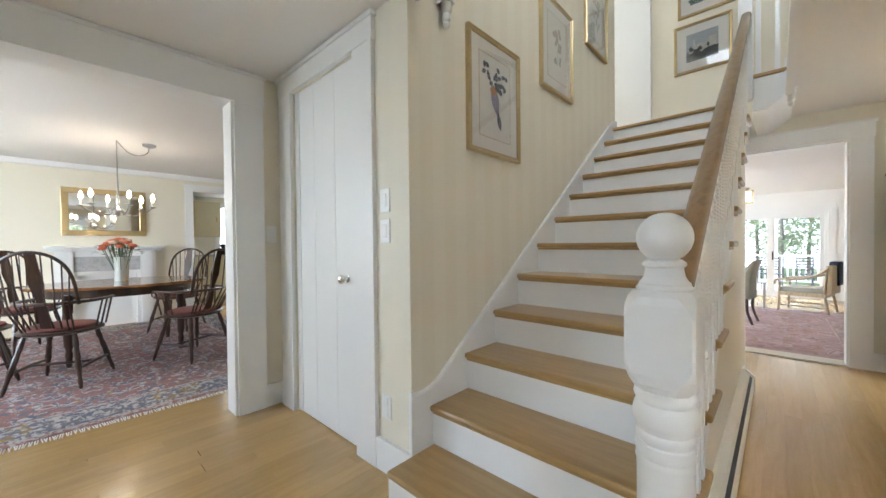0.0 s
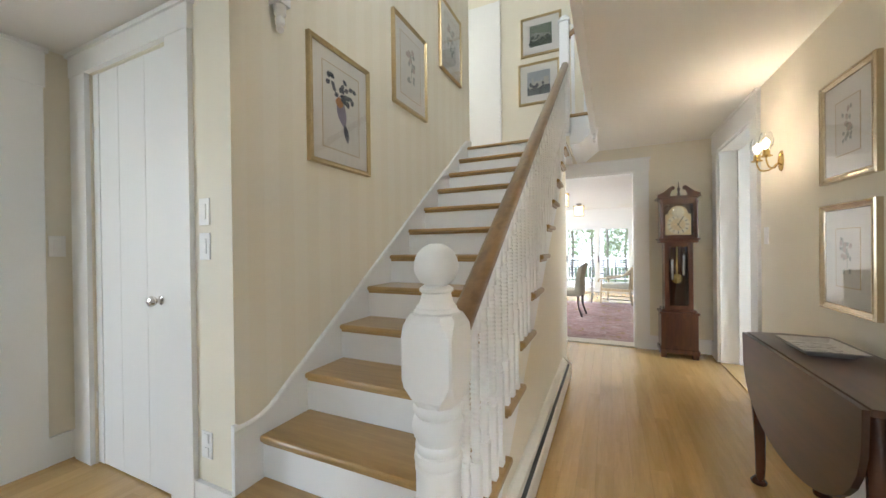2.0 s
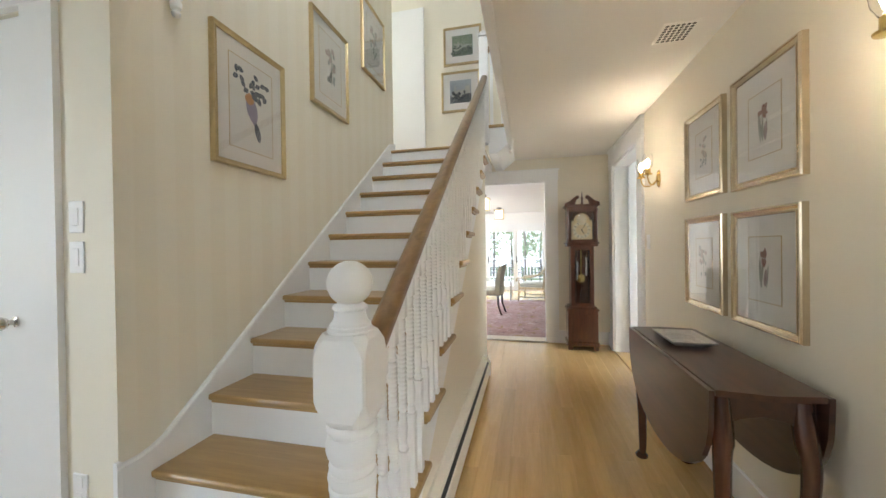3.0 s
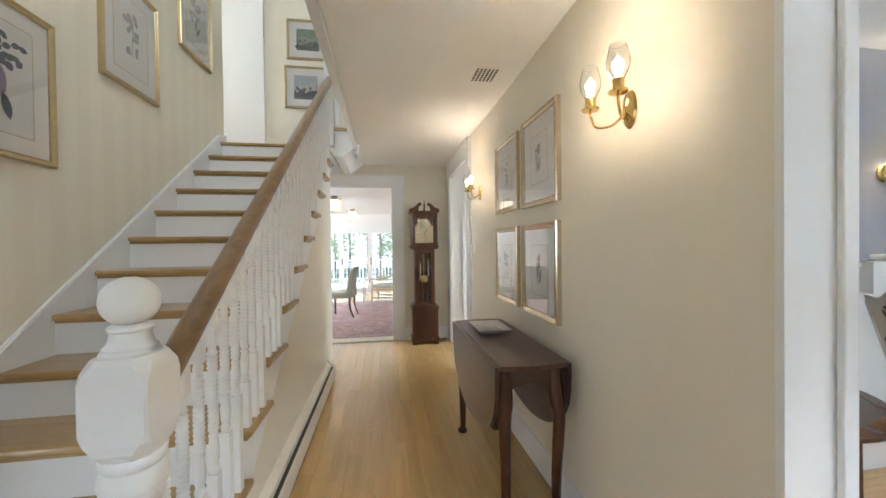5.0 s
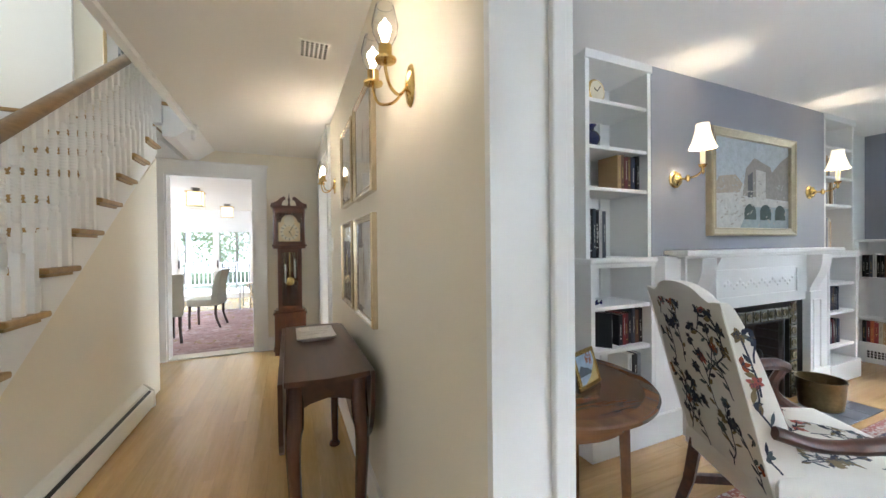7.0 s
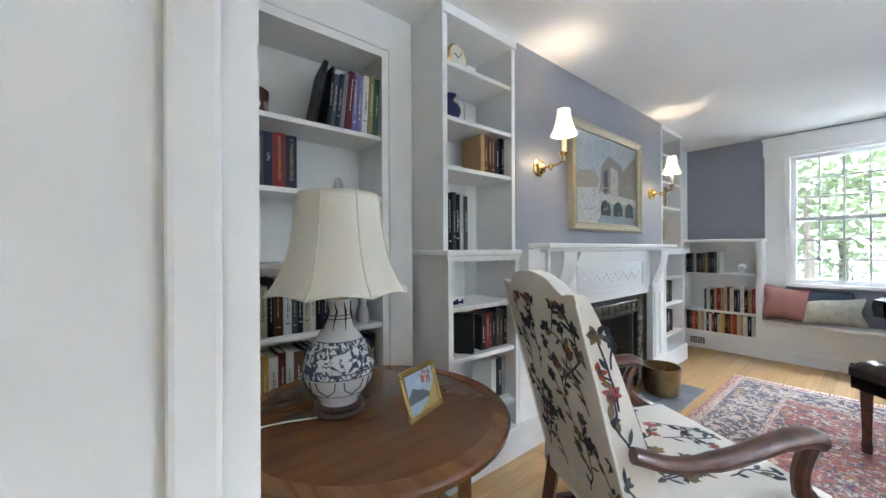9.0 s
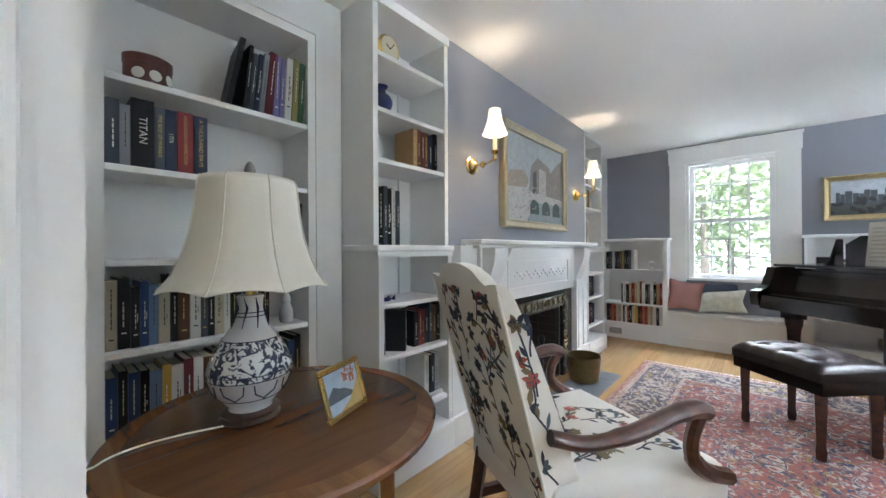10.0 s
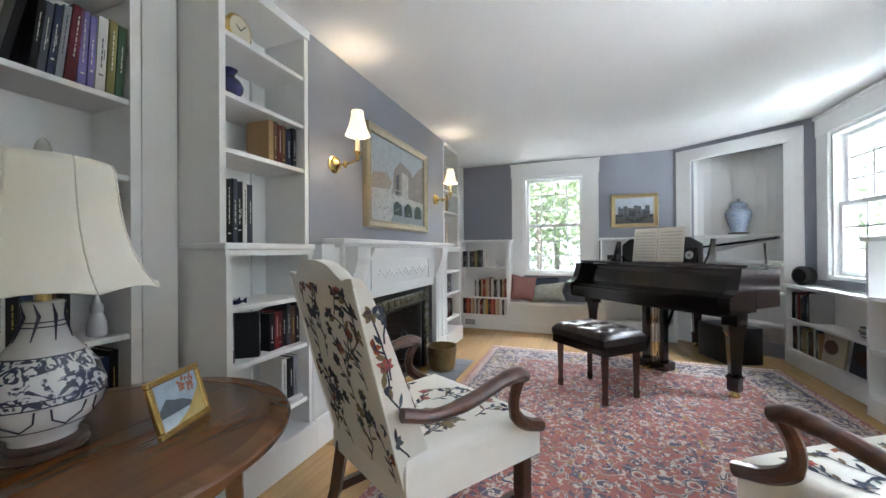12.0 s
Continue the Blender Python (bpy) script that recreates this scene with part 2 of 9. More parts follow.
def curve_pts(ctrl, n=8):
    """A smooth line through control points."""
    c = [Vector(p) for p in ctrl]
    c = [2 * c[0] - c[1]] + c + [2 * c[-1] - c[-2]]
    out = []
    for i in range(1, len(c) - 2):
        for k in range(n):
            t = k / n
            p0, p1, p2, p3 = c[i - 1:i + 3]
            out.append(0.5 * ((2 * p1) + (p2 - p0) * t + (2 * p0 - 5 * p1 + 4 * p2 - p3) * t * t + (3 * p1 - p0 - 3 * p2 + p3) * t ** 3))
    return out + [c[-2]]


def mesh_of(bm, name, mat, smooth=False):
    me = bpy.data.meshes.new(name)
    bm.to_mesh(me)
    bm.free()
    me.materials.append(mat)
    if smooth:
        me.polygons.foreach_set("use_smooth", [True] * len(me.polygons))
        me.set_sharp_from_angle(angle=radians(38))
    return me


def part(name, bm, mat, parent=None, label="", smooth=False):
    ob = new(name, mesh_of(bm, name, mat, smooth))
    ob.parent = parent
    if label:
        ob["label"] = label
    return ob


def copy_part(ob, m):
    """Another piece on the same mesh, under the same parent."""
    o = ob.copy()
    scene.collection.objects.link(o)
    o.matrix_basis = m
    return o


def thing(name, m, label, category, group="", kind=""):
    ob = new(name)
    ob.empty_display_size = 0.1
    ob.matrix_basis = m
    return tagged(ob, label, category, group, kind)


def setting(name, bm, mat, label, smooth=False):
    return tagged(part(name, bm, mat, None, label, smooth), label, name.split("_")[0], "", "structure")


def boxes(*dims):
    bm = bmesh.new()
    for d in dims:
        box(bm, *d)
    return bm


def wall_x(x0, x1, y0, y1, z0, z1, holes=()):
    """A wall that runs along y; holes: (ya, yb, za, zb)."""
    bm = bmesh.new()
    y = y0
    for ya, yb, za, zb in sorted(holes):
        if ya > y:
            box(bm, x0, x1, y, ya, z0, z1)
        if za > z0:
            box(bm, x0, x1, ya, yb, z0, za)
        if zb < z1:
            box(bm, x0, x1, ya, yb, zb, z1)
        y = yb
    if y < y1:
        box(bm, x0, x1, y, y1, z0, z1)
    return bm


def wall_y(y0, y1, x0, x1, z0, z1, holes=()):
    bm = wall_x(y0, y1, x0, x1, z0, z1, holes)
    for v in bm.verts:
        v.co.x, v.co.y = v.co.y, v.co.x
    bmesh.ops.reverse_faces(bm, faces=bm.faces[:])
    return bm

# ---------------------------------------------------------------- structure: hall, stair, dining room, living room
OPEN_Z = 2.06           # head of the dining and library openings
setting("wall_stair", boxes((XS - 0.12, XS, YC, 4.24, 0, ZTOP)), CREAMS, "cream painted stair wall with faint stripes")
setting("wall_closet", wall_y(YC, YC + 0.12, XD, XS - 0.12, 0, 2.5, [(-1.83, -1.10, 0, 2.10)]), CREAM, "cream wall round the closet door")
setting("wall_dining", wall_x(XD - 0.15, XD, -1.8, YC + 0.12, 0, 2.5, [(-0.75, 1.17, 0, OPEN_Z)]), CREAM, "cream wall with a wide dining room opening")
setting("wall_hall", wall_x(XR, XL, -1.8, YE + 0.15, 0, 2.5, [(-0.55, YJ, 0, OPEN_Z), (3.86, 4.78, 0, 2.06)]), CREAM, "cream hall wall with library opening and a doorway")
setting("wall_end", wall_y(YE, YE + 0.15, -2.6, XR, 0, ZTOP, [(0.145, 0.965, 0, 1.965)]), CREAM, "cream end wall with a cased doorway")
setting("wall_front", wall_y(-1.95, -1.8, XD - 0.15, XL, 0, 2.5, [(-0.5, 0.4, 0.9, 1.95)]), CREAM, "cream front wall with a window")
setting("ceiling_hall", boxes((0.585, XR, -1.8, YE, CEIL, Z2), (XD, 0.585, -1.8, 1.5, CEIL, Z2)), CEILP, "smooth off-white hall ceiling")
setting("floor", boxes((XD - 0.15, XL, -1.95, YE + 0.15, -0.2, -0.012)), OAK, "honey oak strip floor")
# upper stairwell closure
setting("wall_upper", boxes((XR + 0.0, XR + 0.1, 0.0, YE, Z2, ZTOP), (-2.7, XR, 1.3, 1.4, Z2, ZTOP), (-2.7, -2.6, YC, YE, 2.2, ZTOP), (-2.6, XS - 0.12, 4.12, 4.24, 2.3, ZTOP)), CREAM, "cream upper stairwell walls")
setting("ceiling_upper", boxes((-2.7, XR + 0.1, 1.3, YE + 0.15, ZTOP, ZTOP + 0.1)), CEILP, "white stairwell ceiling")

# dining room
DX = -6.45
setting("floor_dining", boxes((DX - 0.1, XD - 0.15, -1.95, 4.2, -0.2, -0.012)), OAK, "honey oak dining floor")
setting("wall_dining_far", wall_x(DX - 0.15, DX, -1.95, 4.3, 0, 2.5, [(1.90, 2.72, 0, 2.0)]), CREAM, "beige dining room wall")
setting("wall_dining_side", boxes((DX, XD - 0.15, 4.2, 4.3, 0, 2.5), (DX, XD - 0.15, -2.0, -1.95, 0, 0.6), (DX, XD - 0.15, -2.0, -1.95, 2.1, 2.5), (DX, -5.4, -2.0, -1.95, .6, 2.1), (-3.0, XD - .15, -2.0, -1.95, .6, 2.1)), CREAM, "beige dining room side walls")
setting("ceiling_dining", boxes((DX - 0.15, XD - 0.15, -2.0, 4.3, CEIL, 2.5)), CEILP, "white dining room ceiling")

# living room, a step lower
setting("floor_living", boxes((-3.4, 5.0, YE + 0.15, LY + 0.1, LZ - 0.2, LZ)), OAK, "pale oak living room floor")
setting("wall_living", boxes((-3.5, -3.4, YE + .15, LY, LZ, 2.6), (5.0, 5.1, YE + .15, LY, LZ, 2.6), (XL, 5.0, YE, YE + .15, LZ, 2.6), (-3.4, -2.6, YE, YE + .15, LZ, 2.6), (-2.6, XL, YE + .15, YE + .16, LZ, -0.01)), CEILP, "pale living room walls")
setting("wall_living_far", wall_y(LY, LY + 0.12, -3.5, 5.1, LZ, 2.6, [(-1.40, 1.31, LZ, 1.74)]), CEILP, "pale living room wall with a wide glass door")
setting("ceiling_living", boxes((-3.5, 5.1, YE + 0.15, LY + 0.15, 2.2, 2.6)), CEILP, "white living room ceiling")

# unseen side room behind the hall's side doorway, added to let fill light in
setting("floor_side_room", boxes((XL, 4.0, 2.62, YE, -0.2, 0.0)), OAK, "oak floor of the side room")
setting("wall_side_room", wall_x(3.9, 4.0, 2.62, YE, 0, 2.5, [(3.5, 4.5, 0.85, 2.0)]), CEILP, "pale unseen side room wall, opened for a fill lamp")
setting("wall_side_room_near", boxes((XL, 3.9, 2.601, 2.64, 0, 2.5)), CEILP, "pale side room wall behind the library shelves")
setting("ceiling_side_room", boxes((XL, 4.0, 2.64, YE, CEIL, 2.5)), CEILP, "white side room ceiling")

# library
setting("floor_library", boxes((XL, XF, YW, 2.6, -0.2, -0.012)), OAKX, "honey oak library floor")
setting("ceiling_library", boxes((XL, XF + 0.15, YW - 0.15, 2.6, CEIL, 2.5)), CEILP, "smooth white library ceiling")
setting("wall_library_back", boxes((XL, 6.72, 2.45, 2.6, 0, CEIL)), WHITE, "white back wall behind the bookcases")
setting("wall_breast", boxes((3.325, 3.93, YB, 2.45, 0, CEIL), (4.79, 5.39, YB, 2.45, 0, CEIL), (3.93, 4.79, YB, 2.45, 0.6, CEIL)), BLUE, "blue-grey chimney breast")
setting("wall_window", wall_x(XF, XF + 0.15, YW, 2.6, 0, CEIL, [(0.50, 1.28, 0.72, 2.04)]), BLUE, "blue-grey wall with a sash window")
setting("wall_side", wall_y(YW - 0.15, YW, XL, XF + 0.15, 0, CEIL, [(2.4, 3.6, 0.80, 2.04), (4.58, 5.78, 0.80, 2.04)]), BLUE, "blue-grey wall with sash windows")

# ---------------------------------------------------------------- library: windows, bookcases, fireplace


def paint(name, color, rough=0.5, **k):
    return material(name, color, rough, **k)


CASING = WHITE


def sash_window(name, m, w, z0, z1, cols, rows, label, depth=0.15):
    """A double-hung sash window seen from +x of its own frame: x into the wall, y along it, centred; casing inside the room."""
    win = tagged(thing(name, m, label, "window"), kind="structure")
    c = 0.155
    bm = boxes((-0.022, 0, -w / 2 - c, -w / 2, z0 - 0.02, z1), (-0.022, 0, w / 2, w / 2 + c, z0 - 0.02, z1), (-0.026, 0, -w / 2 - c - 0.01, w / 2 + c + 0.01, z1, z1 + 0.175))
    box(bm, -0.04, 0, -w / 2 - c - 0.02, w / 2 + c + 0.02, z1 + 0.155, z1 + 0.18)
    part("casing", bm, WHITE, win)
    bm = boxes((0.0, depth, -w / 2, -w / 2 + 0.03, z0, z1), (0, depth, w / 2 - 0.03, w / 2, z0, z1), (0, depth, -w / 2 + 0.03, w / 2 - 0.03, z1 - 0.03, z1))
    part("jamb_lining", bm, WHITE, win)
    part("window_sill", boxes((-0.05, depth, -w / 2 + 0.03, w / 2 - 0.03, z0, z0 + 0.03)), WHITE, win)
    zm = (z0 + z1) / 2
    for k, (za, zb, x) in enumerate(((z0 + 0.03, zm + 0.02, 0.035), (zm - 0.02, z1 - 0.03, 0.075))):
        bm = bmesh.new()
        y0, y1 = -w / 2 + 0.03, w / 2 - 0.03
        s = 0.042
        box(bm, x, x + 0.035, y0, y0 + s, za, zb)
        box(bm, x, x + 0.035, y1 - s, y1, za, zb)
        box(bm, x, x + 0.035, y0 + s, y1 - s, za, za + s)
        box(bm, x, x + 0.035, y0 + s, y1 - s, zb - s * 0.8, zb)
        sash = part("sash", bm, WHITE, win)
        pw, ph = (y1 - y0 - 2 * s) / cols, (zb - za - 1.8 * s) / rows
        for i in range(1, cols):
            part("muntin", boxes((x + 0.004, x + 0.03, y0 + s + i * pw - 0.008, y0 + s + i * pw + 0.008, za + s, zb - s * 0.8)), WHITE, sash)
        for j in range(1, rows):
            part("muntin", boxes((x + 0.006, x + 0.028, y0 + s, y1 - s, za + s + j * ph - 0.008, za + s + j * ph + 0.008)), WHITE, sash)
        pane = part("pane", boxes((x + 0.015, x + 0.019, y0 + s, y1 - s, za + s, zb - s * 0.8)), GLASS, sash)
        pane.visible_shadow = False
    return win


sash_window("window_1", pose(XF, 0.89, 0), 0.78, 0.72, 2.04, 4, 3, "white double-hung sash window with small panes above a window seat")
# the one at x 3.0 is out of view and only presumed
for i, x in enumerate((5.18, 3.0)):
    sash_window("window_%d" % (i + 2), pose(x, YW, 0, 0, 0, -90), 1.2, 0.80, 2.04, 4, 3, "white double-hung sash window above low bookshelves")

# bookcases
SHELVES_1 = (0.20, 0.477, 0.757, 1.05, 1.355, 1.643)


def shelf_boards(parent, x0, x1, y0, y1, zs, t=0.022):
    for z in zs:
        bm = bmesh.new()
        box(bm, x0, x1, y0, y1, z - t, z, 0.003)
        part("shelf", bm, WHITE, parent)


bc = thing("bookcase", pose(0, 0, 0), "white built-in bookcase recessed in the wall, filled with books", "bookcase")
part("surround", boxes((XL, 1.96, 2.18, 2.44, 0, CEIL), (2.63, 2.80, 2.18, 2.44, 0, CEIL), (1.96, 2.63, 2.18, 2.44, 2.02, CEIL), (1.96, 2.63, 2.18, 2.44, 0, 0.12)), WHITE, bc)
part("bead", boxes((2.665, 2.677, 2.172, 2.18, 0.0, 2.07), (1.92, 2.665, 2.172, 2.18, 2.058, 2.07)), WHITE, bc)
part("back_panel", boxes((1.96, 2.63, 2.425, 2.445, 0.12, 2.02)), WHITE, bc)
shelf_boards(bc, 1.96, 2.63, 2.188, 2.425, SHELVES_1)


def tall_bookcase(x0, x1, label, left_side):
    t = 0.028
    b = thing("bookcase", pose(0, 0, 0), label, "bookcase")
    part("frame", boxes((x0, x0 + t, YB, 2.44, 1.10, CEIL - 0.003), (x1 - t, x1, YB, 2.44, 1.10, CEIL - 0.003), (x0 + t, x1 - t, YB, 2.44, 2.19, CEIL - 0.003)), WHITE, b)
    part("cornice", boxes((x0 - 0.008, x1 + 0.0, YB - 0.012, YB, 2.19, CEIL - 0.004)), WHITE, b)
    for xs in (x0 + 0.012, x1 - t):
        part("lower_stile", boxes((xs, xs + t, YB - 0.02, 2.44, 0.16, 1.07)), WHITE, b)
    bm = bmesh.new()
    box(bm, x0 - 0.012, x1, YB - 0.045, 2.44, 1.07, 1.10, 0.008)
    part("ledge", bm, WHITE, b)
    part("ledge_moulding", boxes((x0, x1, YB - 0.03, YB, 1.045, 1.07)), WHITE, b)
    bm = bmesh.new()
    box(bm, x0 - 0.01, x1, YB - 0.045, 2.44, 0, 0.16, 0.006)
    part("plinth", bm, WHITE, b)
    part("back_panel", boxes((x0 + t, x1 - t, 2.22, 2.24, 0.16, 2.19), (x1 - t - 0.1, x1 - t - 0.088, 2.205, 2.22, 0.16, 2.19)), WHITE, b)
    shelf_boards(b, x0 + t, x1 - t, YB + 0.006, 2.22, (1.497, 1.73, 1.985))
    shelf_boards(b, x0 + t + 0.012, x1 - t, YB - 0.01, 2.22, (0.30, 0.585, 0.83))
    return b


tall_bookcase(2.81, 3.322, "tall white built-in bookcase with books, vase and clock", True)
tall_bookcase(5.393, 5.92, "tall white built-in bookcase beside the chimney breast", False)
setting("wall_corner", boxes((5.92, XF, 2.13, 2.44, 0, CEIL)), WHITE, "white panelled wall end beside the bookcase")

# low bookcase and window seat under the end window
low = thing("low_bookcase", pose(0, 0, 0), "low white bookcase with three rows of books", "bookcase")
XB = 6.497
part("frame", boxes((XB, XF, 2.10, 2.13, 0, 1.17), (XB, XF, 1.43, 1.478, 0, 1.17), (XB, XF, 1.478, 2.10, 0, 0.17), (XF - 0.02, XF, 1.478, 2.10, 0.17, 1.17)), WHITE, low)
bm = bmesh.new()
box(bm, XB - 0.02, XF, 1.415, 2.13, 1.17, 1.197, 0.006)
part("top_board", bm, WHITE, low)
for z in (0.19, 0.43, 0.83):
    part("shelf", boxes((XB + 0.004, XF - 0.02, 1.478, 2.10, z - 0.02, z)), WHITE, low)
vent = part("vent_grille", boxes((XB - 0.004, XB, 1.90, 2.05, 0.045, 0.125)), WHITE, low)
# the shade in the slots is black boxes laid on the uncut grille
for i in range(6):
    for j in range(3):
        part("vent_slot", boxes((XB - 0.006, XB - 0.0042, 1.908 + i * 0.0235, 1.925 + i * 0.0235, 0.052 + j * 0.024, 0.07 + j * 0.024)), BLACK, vent)
seat = thing("window_seat", pose(0, 0, 0), "white panelled window seat under the sash window", "window seat")
part("base", boxes((XB, XF, 0.33, 1.43, 0, 0.355)), WHITE, seat)
bm = bmesh.new()
box(bm, XB - 0.03, XF, 0.33, 1.43, 0.355, 0.385, 0.008)
part("seat_board", bm, WHITE, seat)
part("panel_moulding", boxes((XB - 0.01, XB, 0.36, 1.40, 0.30, 0.32), (XB - 0.012, XB, 0.33, 1.43, 0.0, 0.11)), WHITE, seat)
g = part("vent_grille", boxes((XB - 0.016, XB - 0.012, 0.50, 0.85, 0.02, 0.10)), BLACK, seat)
for i in range(7):
    part("vent_bar", boxes((XB - 0.020, XB - 0.016, 0.50, 0.85, 0.024 + i * 0.0105, 0.029 + i * 0.0105)), DARKW, g)
low2 = thing("low_bookcase", pose(0, 0, 0), "low white bookcase with a few magazines behind the piano", "bookcase")
part("frame", boxes((XB, XF, 0.285, 0.33, 0, 1.17), (XB, XF, -0.45, -0.41, 0, 1.17), (XB, XF, -0.41, 0.285, 0, 0.17), (XF - 0.02, XF, -0.41, 0.285, 0.17, 1.17)), WHITE, low2)
bm = bmesh.new()
box(bm, XB - 0.02, XF, -0.45, 0.345, 1.17, 1.197, 0.006)
part("top_board", bm, WHITE, low2)
for z in (0.19, 0.43, 0.83):
    part("shelf", boxes((XB + 0.004, XF - 0.02, -0.41, 0.285, z - 0.02, z)), WHITE, low2)

# corner niche, set across the corner
NA, NB = Vector((6.72, -0.47, 0)), Vector((5.98, -1.42, 0))
nd = (NB - NA).normalized()
nlen = (NB - NA).length
NM = Matrix.Translation(NA) @ Matrix.Rotation(math.atan2(nd.y, nd.x), 4, 'Z')   # x along the face, +y into the corner
niche = tagged(thing("wall_niche", NM, "white cased corner niche with shelves, arched back", "niche"), kind="structure")
n0, n1 = 0.19, nlen - 0.22
part("casing", boxes((0.04, n0, -0.02, 0.0, 0, 2.06), (n1, nlen - 0.08, -0.02, 0.0, 0, 2.06), (0.04, nlen - 0.08, -0.022, 0.0, 2.06, 2.19)), WHITE, niche)
part("face", boxes((-0.15, n0, 0.0, 0.06, 0, CEIL), (n1, nlen + 0.15, 0.0, 0.06, 0, CEIL), (n0, n1, 0, 0.06, 2.06, CEIL), (n0, n1, 0, 0.06, 0, 0.14)), BLUE, niche)
bm = bmesh.new()
ring = []
for k in range(13):
    a = math.pi * k / 12
    ring.append(((n0 + n1) / 2 - (n1 - n0) / 2 * math.cos(a), 0.06 + 0.22 * math.sin(a)))
outer = [(x + (x - (n0 + n1) / 2) * 0.06, y + 0.02) for x, y in ring]
for p, q, r, s in zip(ring, ring[1:], outer, outer[1:]):
    vs = [bm.verts.new((a[0], a[1], z)) for z in (0.0, CEIL) for a in (p, q, s, r)]
    for f in ((3, 2, 1, 0), (4, 5, 6, 7), (0, 1, 5, 4), (1, 2, 6, 5), (2, 3, 7, 6), (3, 0, 4, 7)):
        bm.faces.new([vs[i] for i in f])
part("curved_back", bm, WHITE, niche)
for z in (0.30, 0.62, 0.93, 1.21):
    part("shelf", prism(bmesh.new(), ring, z - 0.025, z, 'Z'), WHITE, niche)

# low shelves along the window wall
side = thing("low_bookcase", pose(0, 0, 0), "long low white bookcase under the side windows", "bookcase")
YS = -1.215
part("frame", boxes((4.87, 6.05, YW, YS, 0, 0.12), (6.02, 6.05, YW, YS, 0.12, 0.70), (4.87, 4.90, YW, YS, 0.12, 0.70), (4.90, 6.02, YW, YW + 0.015, 0.12, 0.70)), WHITE, side)
bm = bmesh.new()
box(bm, 4.87, 6.07, YW, YS + 0.015, 0.70, 0.728, 0.005)
part("top_board", bm, WHITE, side)
for z in (0.14, 0.42):
    part("shelf", boxes((4.90, 6.02, YW + 0.015, YS - 0.004, z - 0.022, z)), WHITE, side)
hi = thing("bookcase", pose(0, 0, 0), "white bookcase standing higher beside the side window", "bookcase")
part("frame", boxes((4.84, 4.86, YW, -1.12, 0.0, 1.10), (3.7, 3.73, YW, -1.12, 0.0, 1.10), (3.73, 4.84, YW, -1.12, 0.0, 0.12)), WHITE, hi)
bm = bmesh.new()
box(bm, 3.68, 4.88, YW, -1.10, 1.10, 1.13, 0.005)
part("top_board", bm, WHITE, hi)
for z in (0.14, 0.42, 0.75):
    part("shelf", boxes((3.73, 4.84, YW + 0.015, -1.125, z - 0.022, z)), WHITE, hi)

# fireplace
fp = thing("fireplace", pose(0, 0, 0), "white classical fireplace mantel with iridescent tile surround", "fireplace")
FC = 4.36
bm = bmesh.new()
box(bm, 3.43, 5.33, 1.80, YB, 1.105, 1.135, 0.006)
box(bm, 3.47, 5.29, 1.84, YB, 1.085, 1.105, 0.006)
part("mantel_shelf", bm, WHITE, fp)
part("frieze", boxes((3.56, 5.16, 1.90, YB, 0.74, 1.085)), WHITE, fp)
bm = bmesh.new()
for k in range(9):
    box(bm, 3.86, 4.86, 1.888 - 0.003 * k, 1.90, 1.025 + 0.0065 * k, 1.0315 + 0.0065 * k)
part("frieze_moulding", bm, WHITE, fp)
part("frieze_panel", boxes((3.86, 4.86, 1.893, 1.90, 0.985, 1.0), (3.86, 4.86, 1.893, 1.90, 0.80, 0.815), (3.86, 3.875, 1.893, 1.90, 0.815, 0.985), (4.845, 4.86, 1.893, 1.90, 0.815, 0.985)), WHITE, fp)
bm = bmesh.new()
for k in range(26):                       # carved leaf ornament
    a = 3.95 + k * 0.033
    lathe(bm, [(0.001, -0.004), (0.014, 0), (0.009, 0.004), (0.001, 0.006)], 8, (0, 0, 0), Matrix.Translation((a, 1.893, 0.90 + 0.022 * math.sin(k * 1.57))) @ Matrix.Rotation(radians(90), 4, 'X'))
part("carved_ornament", bm, WHITE, fp, smooth=True)
for x0 in (3.56, 4.98):
    part("pilaster", boxes((x0, x0 + 0.18, 1.87, YB, 0.14, 0.80)), WHITE, fp)
    part("pilaster_base", boxes((x0 - 0.02, x0 + 0.20, 1.85, YB, 0.0, 0.14)), WHITE, fp)
    part("pilaster_panel", boxes((x0 + 0.03, x0 + 0.04, 1.863, 1.87, 0.2, 0.74), (x0 + 0.14, x0 + 0.15, 1.863, 1.87, 0.2, 0.74), (x0 + 0.04, x0 + 0.14, 1.863, 1.87, 0.73, 0.74), (x0 + 0.04, x0 + 0.14, 1.863, 1.87, 0.2, 0.21)), WHITE, fp)
    # scrolled bracket under the shelf
    prof = [(YB, 0.78), (1.885, 0.78)] + [(1.885 - 0.075 * math.sin(k * math.pi / 16) ** 1.5, 0.80 + 0.25 * k / 8) for k in range(9)] + [(1.81, 1.085), (YB, 1.085)]
    part("bracket", prism(bmesh.new(), prof, x0 + 0.02, x0 + 0.16, 'X'), WHITE, fp)
for x0, x1 in ((3.325, 3.56), (5.16, 5.39)):
    part("side_panel", boxes((x0, x1, 1.925, YB - 0.0, 0.0, 1.10)), WHITE, fp)
    part("side_base", boxes((x0, x1, 1.905, 1.925, 0.0, 0.16)), WHITE, fp)
prof = [(3.322, 1.10), (3.322, 0.94)] + [(3.322 + 0.09 * math.sin(k * math.pi / 16), 0.94 + 0.09 * (1 - math.cos(k * math.pi / 16))) for k in range(1, 9)] + [(3.43, 1.03), (3.43, 1.10)]
part("scroll_bracket", prism(bmesh.new(), prof, 1.86, 1.925, 'Y'), WHITE, fp)
